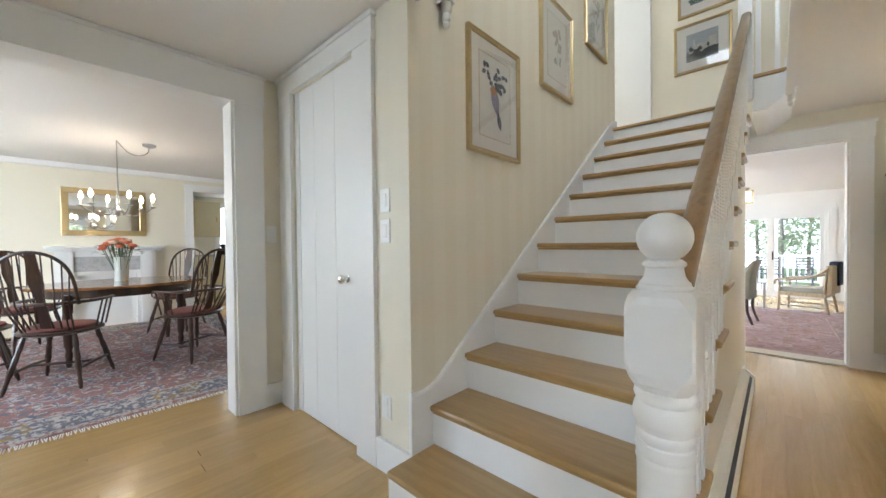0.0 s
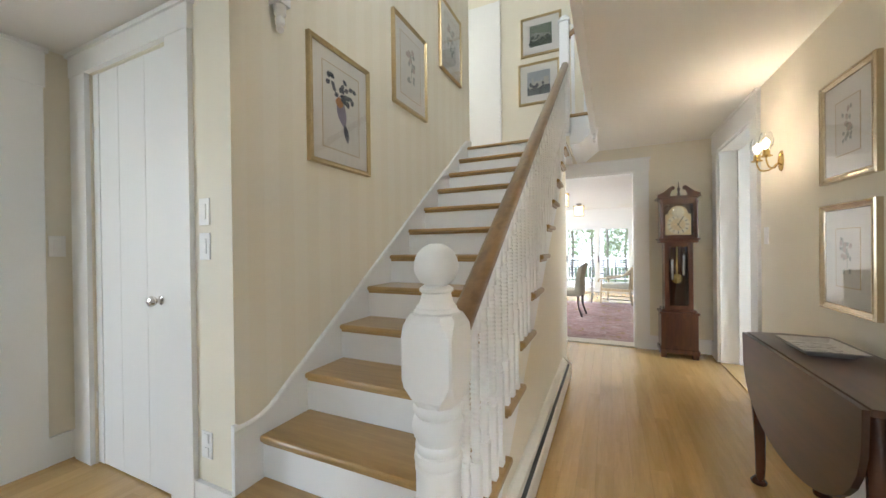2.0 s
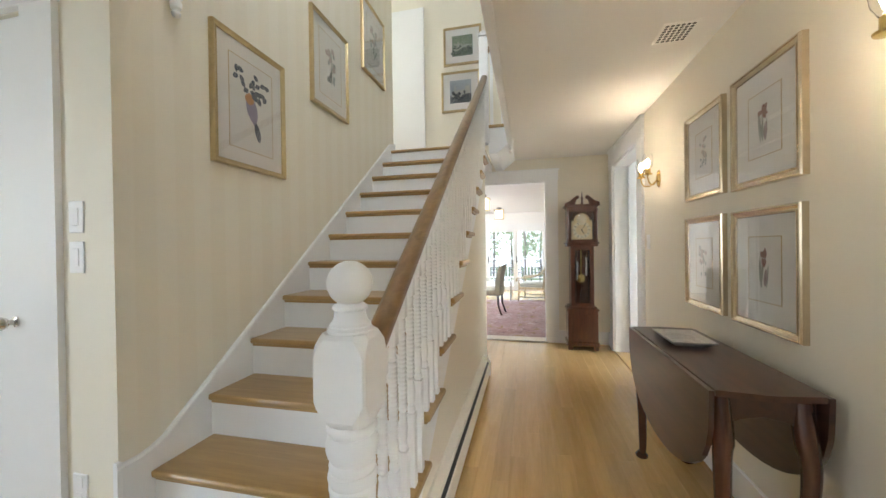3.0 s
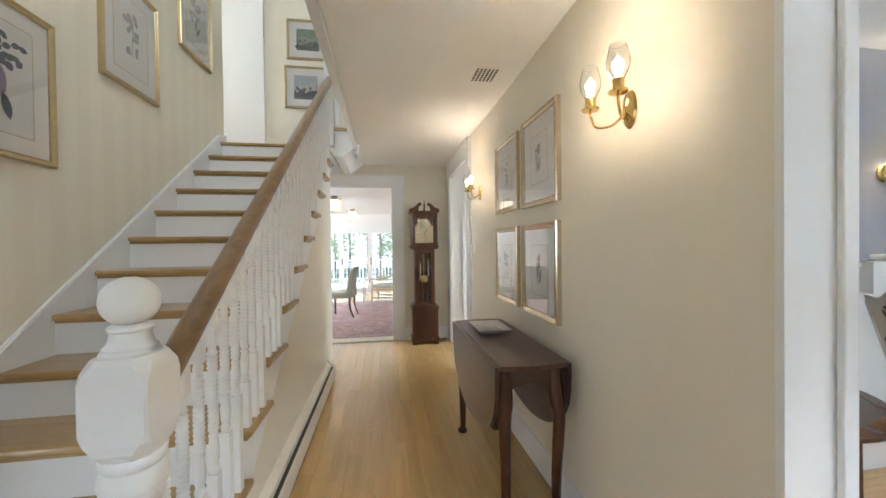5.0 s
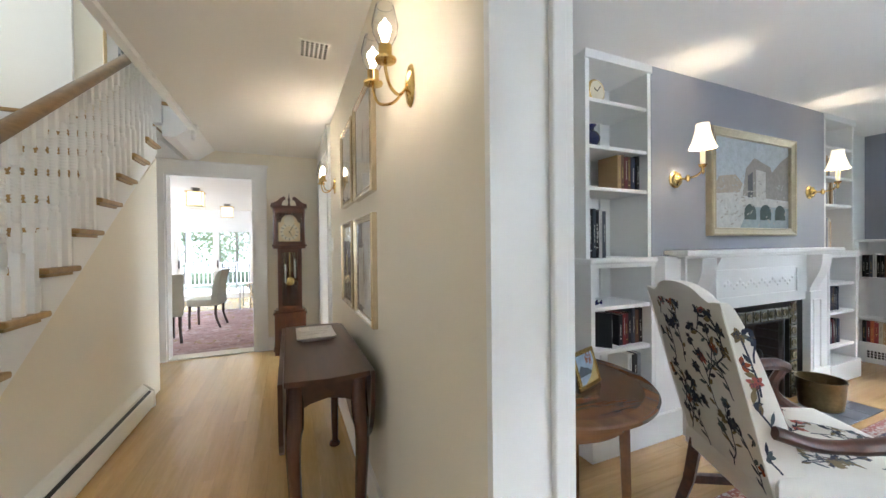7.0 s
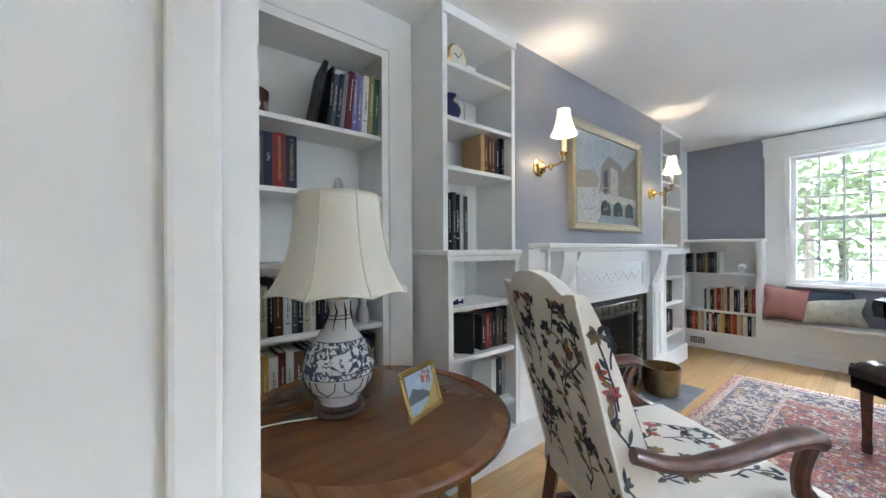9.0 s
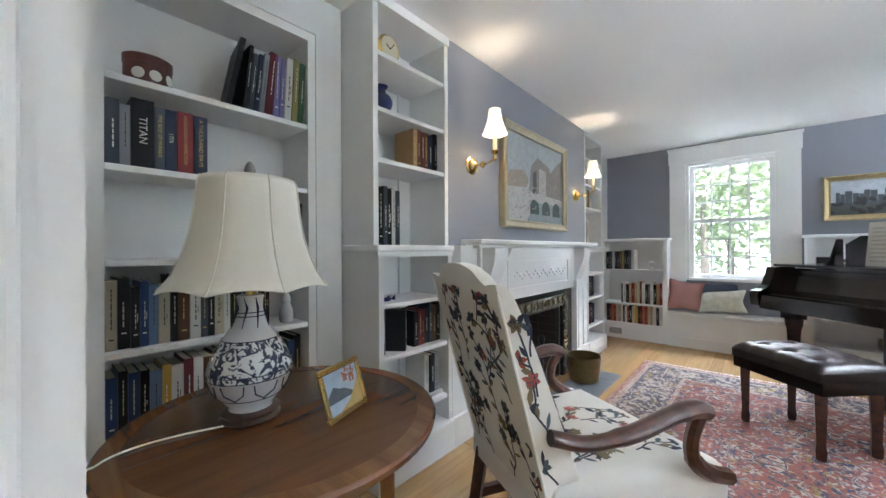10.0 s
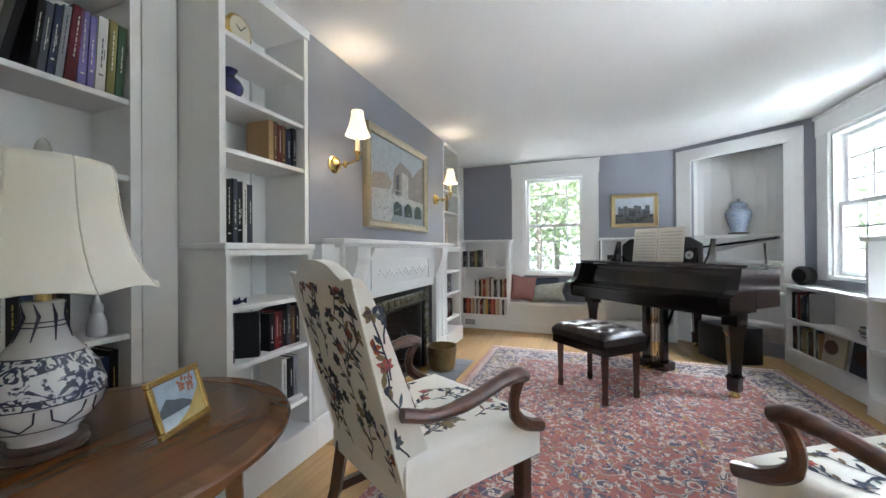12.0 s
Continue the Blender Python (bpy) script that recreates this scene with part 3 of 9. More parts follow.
TILE = material("iridescent_tile", (0.10, 0.085, 0.05), rough=0.16, metal=0.35, var=0.5, scale=28, dark=(0.02, 0.024, 0.02), coat=0.6)
TILED = material("tile_relief", (0.24, 0.22, 0.15), rough=0.2, metal=0.3, var=0.4, scale=40, coat=0.5)
SOOT = material("sooty_firebrick", (0.05, 0.04, 0.035), rough=0.85, var=0.3, scale=18, bump=0.3, bscale=40)
tile0 = tile1 = None
part("tile_bed", boxes((3.74, 3.93, 1.918, YB, 0.0, 0.74), (4.79, 4.98, 1.918, YB, 0, 0.74), (3.93, 4.79, 1.918, YB, 0.60, 0.74)), BLACK, fp)
TS = 0.092
spots = [(3.885, 0.05 + i * TS) for i in range(8)] + [(4.835, 0.05 + i * TS) for i in range(8)] + [(3.885 + i * TS, 0.655) for i in range(1, 11)]
for i, (x, z) in enumerate(spots):
    if tile0 is None:
        bm = bmesh.new()
        box(bm, -0.043, 0.043, 1.908, 1.9185, -0.043, 0.043, 0.004)
        tile0 = part("tile", bm, TILE, fp)
        bm = bmesh.new()
        lathe(bm, [(0.026, 0.0), (0.026, 0.004), (0.018, 0.004), (0.018, 0.001)], 14, m=Matrix.Translation((0, 1.9079, 0)) @ Matrix.Rotation(radians(90), 4, 'X'))
        tile1 = part("tile_relief", bm, TILED, tile0)
        tile0.matrix_basis = pose(x, 0, z)
    else:
        o = copy_part(tile0, pose(x, 0, z))
        r = copy_part(tile1, Matrix.Identity(4))
        r.parent = o
# the firebox is dark brick behind the opening
BR = material("dark_brick", (0.045, 0.03, 0.025), rough=0.9, var=0.4, scale=12, bump=0.4, bscale=50)
part("firebox", boxes((3.93, 4.79, 2.30, 2.32, 0, 0.6), (3.93, 3.95, 1.95, 2.30, 0, 0.6), (4.77, 4.79, 1.95, 2.30, 0, 0.6), (3.95, 4.77, 1.95, 2.30, 0.58, 0.6), (3.95, 4.77, 1.95, 2.30, 0.0, 0.006)), SOOT, fp)
brk = None
for j in range(8):
    for i in range(4):
        x = 3.955 + i * 0.215 - (0.1 if j % 2 else 0)
        if brk is None:
            bm = bmesh.new()
            box(bm, 0, 0.2, 2.288, 2.3, 0, 0.06, 0.003)
            brk = part("brick", bm, BR, fp)
            brk.matrix_basis = pose(x, 0, 0.03)
        elif x > 3.94:
            copy_part(brk, pose(x, 0, 0.03 + j * 0.068))
for j in range(8):
    for i in range(2):
        copy_part(brk, Matrix.Translation((4.77 + 2.288 - 0.012 + 0.0, 1.965 + i * 0.165 - 0.0, 0.03 + j * 0.068)) @ Matrix.Rotation(radians(90), 4, 'Z') @ Matrix.Diagonal((0.75, 1, 1, 1)))
SLATE = material("grey_slate_tile", (0.13, 0.14, 0.16), rough=0.35, var=0.25, scale=10, bump=0.15)
hearth = thing("hearth", pose(0, 0, 0), "dark grey slate tile hearth flush with the floor", "hearth", kind="structure")
ht = None
for i in range(8):
    for j in range(2):
        if ht is None:
            bm = bmesh.new()
            box(bm, 0, 0.184, 0, 0.15, -0.012, 0.006, 0.002)
            ht = part("tile", bm, SLATE, hearth)
            ht.matrix_basis = pose(3.62, 1.54, 0)
        else:
            copy_part(ht, pose(3.62 + i * 0.1865, 1.54 + j * 0.152, 0))
# andirons
for x in (4.12, 4.60):
    a = thing("andiron", pose(x, 2.02, 0.006), "black iron andiron with a ball top", "andiron", "pair of andirons")
    part("post", lathe(bmesh.new(), [(0.02, 0), (0.012, 0.05), (0.01, 0.1), (0.018, 0.13), (0.01, 0.16), (0.01, 0.26), (0.02, 0.29), (0.026, 0.32), (0.018, 0.35), (0.004, 0.365)], 12), BLACK, a, smooth=True)
    part("bar", boxes((-0.008, 0.008, 0.0, 0.22, 0.08, 0.1)), BLACK, a)
BUCKETM = material("aged_brass_bucket", (0.30, 0.23, 0.11), rough=0.3, metal=0.9, var=0.3, scale=14, dark=(0.10, 0.075, 0.04))
bk = thing("bucket", pose(4.78, 1.74, 0.008), "aged brass bucket standing on the hearth", "bucket")
part("body", lathe(bmesh.new(), [(0.105, 0), (0.115, 0.01), (0.125, 0.10), (0.13, 0.19), (0.138, 0.2), (0.138, 0.206), (0.127, 0.204), (0.12, 0.10), (0.11, 0.02)], 32), BUCKETM, bk, smooth=True)
part("handle", tube(bmesh.new(), [(0.133 * math.cos(a), 0.133 * math.sin(a) * 0.3 - 0.12 * math.sin(a) * 0, 0.19 - 0.09 * math.sin(a)) for a in [math.pi * k / 14 for k in range(15)]], 0.004, 6), BUCKETM, bk, smooth=True)

# ---------------------------------------------------------------- staircase
stair = thing("staircase", pose(0, 0, 0), "white staircase with honey oak treads and turned balusters", "staircase", kind="structure")
XO = 0.325
YN = 4.15
bm = bmesh.new()
outline = [(tread_y(1) + 0.03, 0.0)]
for k in range(1, 13):
    outline += [(tread_y(k) + 0.03, tread_z(k) - 0.028), (tread_y(k + 1) + 0.03 if k < 12 else YE, tread_z(k) - 0.028)]
outline += [(YE, 2.12), (YN, 2.12), (YN, 0.0)]
prism(bm, outline, XS, XO - 0.012, 'X')
part("carcass", bm, WHITE, stair)
# cream wall under the outer string, and the white string above it
under = [(tread_y(1) + 0.04, 0.0)]
under += [(tread_y(1) + 0.04, 0.03), (YN, 1.93), (YN, 0.0)]
setting("wall_under_stair", prism(bmesh.new(), under, XO - 0.012, XO - 0.002, 'X'), CREAM, "cream plaster wall under the stair string")
string = []
for k in range(1, 13):
    string += [(tread_y(k) + 0.03, tread_z(k) - 0.03), (min(tread_y(k + 1) + 0.03, YN), tread_z(k) - 0.03)]
string = [(tread_y(1) + 0.03, 0.0), (tread_y(1) + 0.04, 0.03)][:1] + string + [(YN, 1.97), (tread_y(1) + 0.2, 0.0)]
part("outer_string", prism(bmesh.new(), string, XO - 0.0021, XO + 0.003, 'X'), WHITE, stair)
for k in range(1, 13):
    z, y1 = tread_z(k), (tread_y(k + 1) + 0.03 if k < 12 else YE)
    bm = bmesh.new()
    box(bm, (XS + 0.022) if k < 12 else XS - 1.9, (XO + 0.038) if k < 12 else XO - 0.012, tread_y(k), y1, z - 0.028, z, 0.009)
    t = part("tread" if k < 12 else "landing", bm, TREAD, stair)
    if k < 12:
        part("scotia", boxes((XS + 0.025, XO + 0.02, tread_y(k) + 0.018, tread_y(k) + 0.03, z - 0.042, z - 0.0285)), TREAD, t)
        part("return_nosing", boxes((XO + 0.004, XO + 0.02, tread_y(k) + 0.018, min(y1, tread_y(k) + 0.24), z - 0.042, z - 0.0285)), TREAD, t)
    part("riser", boxes((XS + 0.022, XO - 0.002, tread_y(k) + 0.022, tread_y(k) + 0.0295, z - RISE + 0.001, z - 0.0285)), WHITE, stair)
# wall skirting that climbs with the flight
sk = [(YC + 0.0, 0.0), (YC + 0.0, 0.42), (1.52, 0.42), (1.57, 0.43), (1.62, 0.45), (4.10, 2.273), (4.24, 2.31), (4.24, 2.19), (1.62, 0.0)]
part("wall_skirting", prism(bmesh.new(), sk, XS, XS + 0.021, 'X'), WHITE, stair)
part("skirting_cap", tube(bmesh.new(), [(XS + 0.012, 1.445, 0.42), (XS + 0.012, 1.52, 0.42), (XS + 0.012, 1.57, 0.43), (XS + 0.012, 1.62, 0.45), (XS + 0.012, 4.10, 2.273), (XS + 0.012, 4.24, 2.31)], 0.012, 6), WHITE, stair, smooth=True)

# newel post
newel = thing("newel_post", pose(0.348, 1.215, 0), "white turned newel post with a ball finial", "newel post")
q = 0.062


def octa(w, c):
    return [(-w + c, -w), (w - c, -w), (w, -w + c), (w, w - c), (w - c, w), (-w + c, w), (-w, w - c), (-w, -w + c)]


bm = bmesh.new()
prism(bm, octa(q, 0.02), 0.0, 0.50, 'Z')
part("base_block", bm, WHITE, newel)
part("turned_shaft", lathe(bmesh.new(), [(0.058, 0.50), (0.058, 0.515), (0.050, 0.522), (0.0505, 0.655), (0.0525, 0.660), (0.0525, 0.666), (0.0505, 0.671), (0.0525, 0.676), (0.0545, 0.686), (0.0525, 0.697), (0.049, 0.700), (0.0505, 0.706), (0.0515, 0.712), (0.0505, 0.718), (0.048, 0.722), (0.049, 0.727), (0.0545, 0.735), (0.0575, 0.748), (0.0575, 0.760), (0.0545, 0.772), (0.049, 0.779), (0.0525, 0.784), (0.056, 0.792), (0.0545, 0.801), (0.0505, 0.806), (0.0545, 0.812), (0.055, 0.83)], 40), WHITE, newel, smooth=True)
bm = bmesh.new()
levels = [(0.805, 0.046, 0.020), (0.822, 0.0575, 0.026), (0.842, 0.060, 0.014), (0.862, 0.060, 0.005), (0.958, 0.060, 0.005), (0.978, 0.060, 0.013), (0.993, 0.0575, 0.024), (1.003, 0.050, 0.018)]
rows_ = [[bm.verts.new((x, y, z)) for x, y in octa(w, c)] for z, w, c in levels]
for a, b in zip(rows_, rows_[1:]):
    for i in range(8):
        bm.faces.new((a[i], a[(i + 1) % 8], b[(i + 1) % 8], b[i]))
bm.faces.new(rows_[0][::-1])
bm.faces.new(rows_[-1])
part("square_block", bm, WHITE, newel)
part("neck", lathe(bmesh.new(), [(0.050, 0.998), (0.051, 1.008), (0.0455, 1.014), (0.0455, 1.018), (0.041, 1.022), (0.036, 1.031), (0.034, 1.042), (0.033, 1.048), (0.038, 1.052), (0.038, 1.058), (0.030, 1.064)], 32), WHITE, newel, smooth=True)
part("ball", lathe(bmesh.new(), [(0.05 * math.sin(math.pi * (k + 1.2) / 19.5), 1.108 - 0.05 * math.cos(math.pi * (k + 1.2) / 19.5)) for k in range(18)], 32), WHITE, newel, smooth=True)

# handrail
XH = 0.33


def rail_z(y):
    return 0.853 + (y - 1.27) * 0.708


rail = thing("handrail", pose(0, 0, 0), "polished oak handrail above the balusters", "handrail")
prof = [(-0.03, -0.02), (-0.018, -0.033), (0.018, -0.033), (0.03, -0.02), (0.033, 0.0), (0.026, 0.02), (0.012, 0.03), (-0.012, 0.03), (-0.026, 0.02), (-0.033, 0.0)]
bm = bmesh.new()
pts = [(1.275, rail_z(1.275)), (4.02, rail_z(4.02)), (4.12, rail_z(4.10) + 0.02)]
rr = [[bm.verts.new((XH + px, y, z + pz)) for px, pz in prof] for y, z in pts]
for a, b in zip(rr, rr[1:]):
    for i in range(len(prof)):
        bm.faces.new((a[i], a[(i + 1) % len(prof)], b[(i + 1) % len(prof)], b[i]))
bm.faces.new(rr[0])
bm.faces.new(rr[-1][::-1])
bmesh.ops.recalc_face_normals(bm, faces=bm.faces[:])
part("rail", bm, RAILW, rail, smooth=True)
part("fillet", prism(bmesh.new(), [(1.29, rail_z(1.29) - 0.04), (4.10, rail_z(4.10) - 0.04), (4.10, rail_z(4.10) - 0.028), (1.29, rail_z(1.29) - 0.028)], XH - 0.014, XH + 0.014, 'X'), WHITE, rail)

# balusters: three to a tread, of differing square foot; shared turned shaft
BAL = {}
for k in range(1, 12):
    for j in range(3):
        y = tread_y(k) + 0.045 + j * RUN / 3
        if y < 1.33 or y > 4.05:
            continue
        zb, zt = tread_z(k), rail_z(y) - 0.034
        h = round(zt - zb, 3)
        key = (j, round(h, 2))
        if key not in BAL:
            b = thing("baluster", pose(XH, y, zb), "white turned wooden baluster with a ribbed middle", "baluster", "stair balusters")
            s = 0.0165
            foot = 0.17 + 0.085 * j
            bm = bmesh.new()
            box(bm, -s, s, -s, s, 0, foot, 0.002)
            part("foot", bm, WHITE, b)
            pr = [(0.0105, foot - 0.002), (0.0155, foot + 0.012), (0.0155, foot + 0.02), (0.011, foot + 0.028), (0.0145, foot + 0.04), (0.0165, foot + 0.075), (0.0125, foot + 0.11), (0.015, foot + 0.118), (0.0105, foot + 0.126)]
            z = foot + 0.13
            top = h - 0.16
            while z < top:
                pr += [(0.0125, z), (0.0155, z + 0.004), (0.0155, z + 0.009), (0.0125, z + 0.013)]
                z += 0.0145
            pr += [(0.0105, top + 0.012), (0.0155, top + 0.02), (0.011, top + 0.03), (0.0145, top + 0.045), (0.010, top + 0.06)]
            part("turned_shaft", lathe(bmesh.new(), pr, 10), WHITE, b, smooth=True)
            bm = bmesh.new()
            box(bm, -s + 0.001, s - 0.001, -s + 0.001, s - 0.001, top + 0.06, h + 0.012, 0.002)
            part("head", bm, WHITE, b)
            BAL[key] = b
        else:
            copy_thing(BAL[key], pose(XH, y, zb))

# top newel, second short flight and the edge of the upper floor
tn = thing("newel_post", pose(0.325, 4.16, tread_z(12)), "white square newel post at the landing", "newel post")
bm = bmesh.new()
box(bm, -0.045, 0.045, -0.045, 0.045, 0.0, 1.08, 0.006)
part("post", bm, WHITE, tn)
bm = bmesh.new()
box(bm, -0.055, 0.055, -0.055, 0.055, 1.08, 1.10, 0.005)
lathe(bm, [(0.05, 1.10), (0.045, 1.13), (0.02, 1.15), (0.002, 1.16)], 16)
part("cap", bm, WHITE, tn)
up = thing("upper_flight", pose(0, 0, 0), "short upper flight of white stairs with oak treads", "staircase", kind="structure")
for i in range(2):
    z = tread_z(12) + RISE * (i + 1)
    bm = bmesh.new()
    box(bm, 0.345 + 0.24 * i, 0.345 + 0.24 * (i + 1) + 0.03, 4.13, YE, z - 0.028, z, 0.008)
    part("tread", bm, TREAD, up)
    part("riser", boxes((0.368 + 0.24 * i, 0.376 + 0.24 * i, 4.15, YE, z - RISE, z - 0.029)), WHITE, up)
    for j in range(2):
        x = 0.40 + 0.24 * i + 0.11 * j
        bm = bmesh.new()
        box(bm, x - 0.015, x + 0.015, 4.145, 4.175, z, z + 0.86 + 0.09 * j, 0.002)
        part("baluster", bm, WHITE, up)
part("string", prism(bmesh.new(), [(0.364, 2.12), (0.364, 2.38), (0.60, 2.38), (0.60, 2.56), (0.86, 2.56), (0.86, 2.40), (0.60, 2.24), (0.45, 2.12)], 4.15, 4.17, 'Y'), WHITE, up)
part("soffit", prism(bmesh.new(), [(0.364, 2.12), (0.45, 2.12), (0.60, 2.239), (0.585, 2.26), (0.44, 2.14), (0.364, 2.14)], 4.17, YE, 'Y'), WHITE, up)
bm = bmesh.new()
tube(bm, [(0.36, 4.16, 3.16), (0.9, 4.16, 3.56)], 0.03, 10)
part("handrail", bm, RAILW, up, smooth=True)
# white fascia with a bead along the edge of the stairwell, and a turned drop at its corner
setting("trim_stairwell", boxes((0.567, 0.585, 1.5, 4.15, 2.20, Z2), (0.555, 0.60, 1.5, 4.165, 2.195, 2.225), (XS, 0.567, 1.5, 1.518, 2.20, Z2)), WHITE, "white fascia and bead along the stairwell edge")
drop_prof = [(0.004, 0.0), (0.014, 0.008), (0.018, 0.02), (0.012, 0.032), (0.02, 0.04), (0.022, 0.06), (0.016, 0.072), (0.026, 0.085), (0.028, 0.12)]
for at, lab in (((0.585, 4.165, 2.11), "stairwell corner"), ((XS + 0.035, 1.68, 2.135), "stair wall")):
    d = thing("newel_drop", pose(*at), "small white turned drop finial at the %s" % lab, "newel drop")
    part("finial", lathe(bmesh.new(), drop_prof, 20), WHITE, d, smooth=True)
    part("block", boxes((-0.035, 0.035, -0.03, 0.03, 0.12, 0.36)), WHITE, d)
# white door on the landing
ld = thing("door_landing", pose(0, 0, 0), "plain white painted door on the landing", "door", kind="structure")
part("leaf", boxes((-1.35, -0.60, YE - 0.03, YE - 0.002, tread_z(12), 4.3)), WHITE, ld)
part("casing", boxes((-0.60, -0.545, YE - 0.035, YE - 0.002, tread_z(12), 4.3)), WHITE, ld)

# ---------------------------------------------------------------- hall: trim, doors, pictures


def casing_y(name, y, x0, x1, z1, w, face, label, top=None, z0=0.0):
    """Flat casing on a wall that runs along x; face -1 or +1: the side it stands on."""
    top = top or z1 + w
    a, b = (y - 0.022, y) if face < 0 else (y, y + 0.022)
    bm = boxes((x0 - w, x0, a, b, z0, z1), (x1, x1 + w, a, b, z0, z1), (x0 - w - 0.008, x1 + w + 0.008, a - 0.003, b, z1, top))
    box(bm, x0 - w - 0.02, x1 + w + 0.02, a - 0.014, b, top - 0.022, top)
    return setting(name, bm, WHITE, label)


def casing_x(name, x, y0, y1, z1, w, face, label, top=None):
    top = top or z1 + w
    a, b = (x - 0.022, x) if face < 0 else (x, x + 0.022)
    bm = boxes((a, b, y0 - w, y0, 0, z1), (a, b, y1, y1 + w, 0, z1), (a - 0.003, b + 0.003, y0 - w - 0.008, y1 + w + 0.008, z1, top))
    box(bm, a - 0.012, b + 0.012, y0 - w - 0.02, y1 + w + 0.02, top - 0.022, top)
    return setting(name, bm, WHITE, label)


casing_x("trim_dining", XD, -0.75, 1.17, 2.03, 0.175, 1, "wide white casing round the dining opening", CEIL - 0.004)
setting("trim_dining_jamb", boxes((XD - 0.155, XD, 1.155, 1.17, 0, 2.03), (XD - 0.155, XD, -0.75, 1.155, 2.03, 2.06), (XD - 0.155, XD, -0.765, -0.75, 0, 2.03)), WHITE, "white jamb lining of the dining opening")
casing_x("trim_dining_inside", XD - 0.15, -0.75, 1.17, 2.03, 0.12, -1, "white casing on the dining side")
casing_y("trim_closet", YC, -1.835, -1.10, 2.105, 0.165, -1, "wide white casing round the closet door", CEIL - 0.004)
casing_y("trim_end_door", YE, 0.145, 0.965, 1.965, 0.135, -1, "white casing round the end doorway", 2.11)
setting("trim_end_jamb", boxes((0.1455, 0.16, YE + 0.002, YE + 0.148, 0, 1.9645), (0.95, 0.9645, YE + 0.002, YE + 0.148, 0, 1.9645), (0.16, 0.95, YE + 0.002, YE + 0.148, 1.95, 1.9645)), WHITE, "white jamb lining of the end doorway")
setting("sill_end_door", boxes((0.16, 0.955, YE - 0.01, YE + 0.18, -0.01, 0.012)), material("pale_threshold", (0.62, 0.56, 0.44), rough=0.4, var=0.05), "pale worn wooden threshold")
casing_x("trim_side_door", XR, 3.86, 4.78, 2.05, 0.14, -1, "white casing round the side doorway", CEIL - 0.004)
setting("trim_side_jamb", boxes((XR, XL, 3.86, 3.875, 0, 2.05), (XR, XL, 4.765, 4.78, 0, 2.05), (XR, XL, 3.875, 4.765, 2.035, 2.06)), WHITE, "white jamb lining of the side doorway")
sd = thing("door_side", pose(XL - 0.02, 4.725, 0, 0, 0, 84), "white panelled door standing open into the side room", "door", kind="structure")
part("leaf", boxes((0.0, 0.038, -0.89, 0.0, 0.005, 2.03)), WHITE, sd)
part("panel_moulding", boxes((-0.008, 0, -0.78, -0.12, 1.02, 1.035), (-0.008, 0, -0.78, -0.765, 1.035, 1.9), (-0.008, 0, -0.135, -0.12, 1.035, 1.9), (-0.008, 0, -0.78, -0.12, 0.88, 0.895), (-0.008, 0, -0.78, -0.765, 0.2, 0.88), (-0.008, 0, -0.135, -0.12, 0.2, 0.88)), WHITE, sd)
# library opening: cream-white casing on the hall side, white jamb with stop beads
bm = boxes((XR - 0.02, XR, YJ, YJ + 0.115, 0, OPEN_Z), (XR - 0.02, XR, -0.665, -0.55, 0, OPEN_Z), (XR - 0.023, XR, -0.67, YJ + 0.12, OPEN_Z, CEIL - 0.004))
setting("trim_library_hall", bm, CREAM, "flat casing of the library opening, painted like the wall")
bm = boxes((XR - 0.02, XL, YJ - 0.018, YJ, 0, OPEN_Z), (XR - 0.02, XL, -0.55, -0.532, 0, OPEN_Z), (XR - 0.02, XL, -0.532, YJ - 0.018, OPEN_Z - 0.018, OPEN_Z))
box(bm, 1.776, 1.81, YJ - 0.034, YJ - 0.018, 0, OPEN_Z - 0.018, 0.005)
setting("trim_library_jamb", bm, WHITE, "white painted jamb of the library opening with stop beads")
setting("trim_library", boxes((XL, XL + 0.012, YJ - 0.018, YJ + 0.09, 0, OPEN_Z), (XL, XL + 0.012, -0.66, -0.532, 0, OPEN_Z), (XL, XL + 0.014, -0.67, YJ + 0.1, OPEN_Z, CEIL - 0.004)), WHITE, "white casing on the library side of the opening")

# baseboards
setting("baseboard", boxes((XR - 0.016, XR, YJ + 0.115, 3.72, 0, 0.15), (XR - 0.016, XR, 4.92, YE, 0, 0.15), (1.10, XR - 0.016, YE - 0.016, YE, 0, 0.15),
                           (XD, XD + 0.016, 1.345, YC, 0, 0.15), (XD + 0.016, -2.0, YC - 0.016, YC, 0, 0.15), (-0.935, XS + 0.02, YC - 0.018, YC, 0, 0.155), (XS, XS + 0.02, YC - 0.018, YC, 0.155, 0.44), (-0.935, -0.93, YC - 0.017, YC, 0.155, 0.16)), WHITE, "white painted baseboard")

# closet door
cd = thing("door_closet", pose(-1.832, YC + 0.012, 0), "closed white painted panelled closet door with a glass knob", "door", kind="structure")
part("leaf", boxes((0.0, 0.732, 0.004, 0.04, 0.008, 2.10), (0.0, 0.06, 0.0, 0.004, 0.008, 2.10)), WHITE, cd)
part("board_joint", boxes((0.249, 0.2505, 0.0025, 0.004, 0.01, 2.098), (0.49, 0.4915, 0.0025, 0.004, 0.01, 2.098)), WHITE, cd)
kn = part("door_handle", lathe(bmesh.new(), [(0.022, 0), (0.022, 0.004), (0.010, 0.008), (0.010, 0.022), (0.020, 0.028), (0.0255, 0.04), (0.022, 0.052), (0.010, 0.058)], 12, m=Matrix.Translation((0.615, 0.0, 0.915)) @ Matrix.Rotation(radians(90), 4, 'X')), material("silvered_knob", (0.75, 0.73, 0.68), rough=0.1, metal=0.9, var=0.1), cd, "faceted silvery knob", smooth=True)
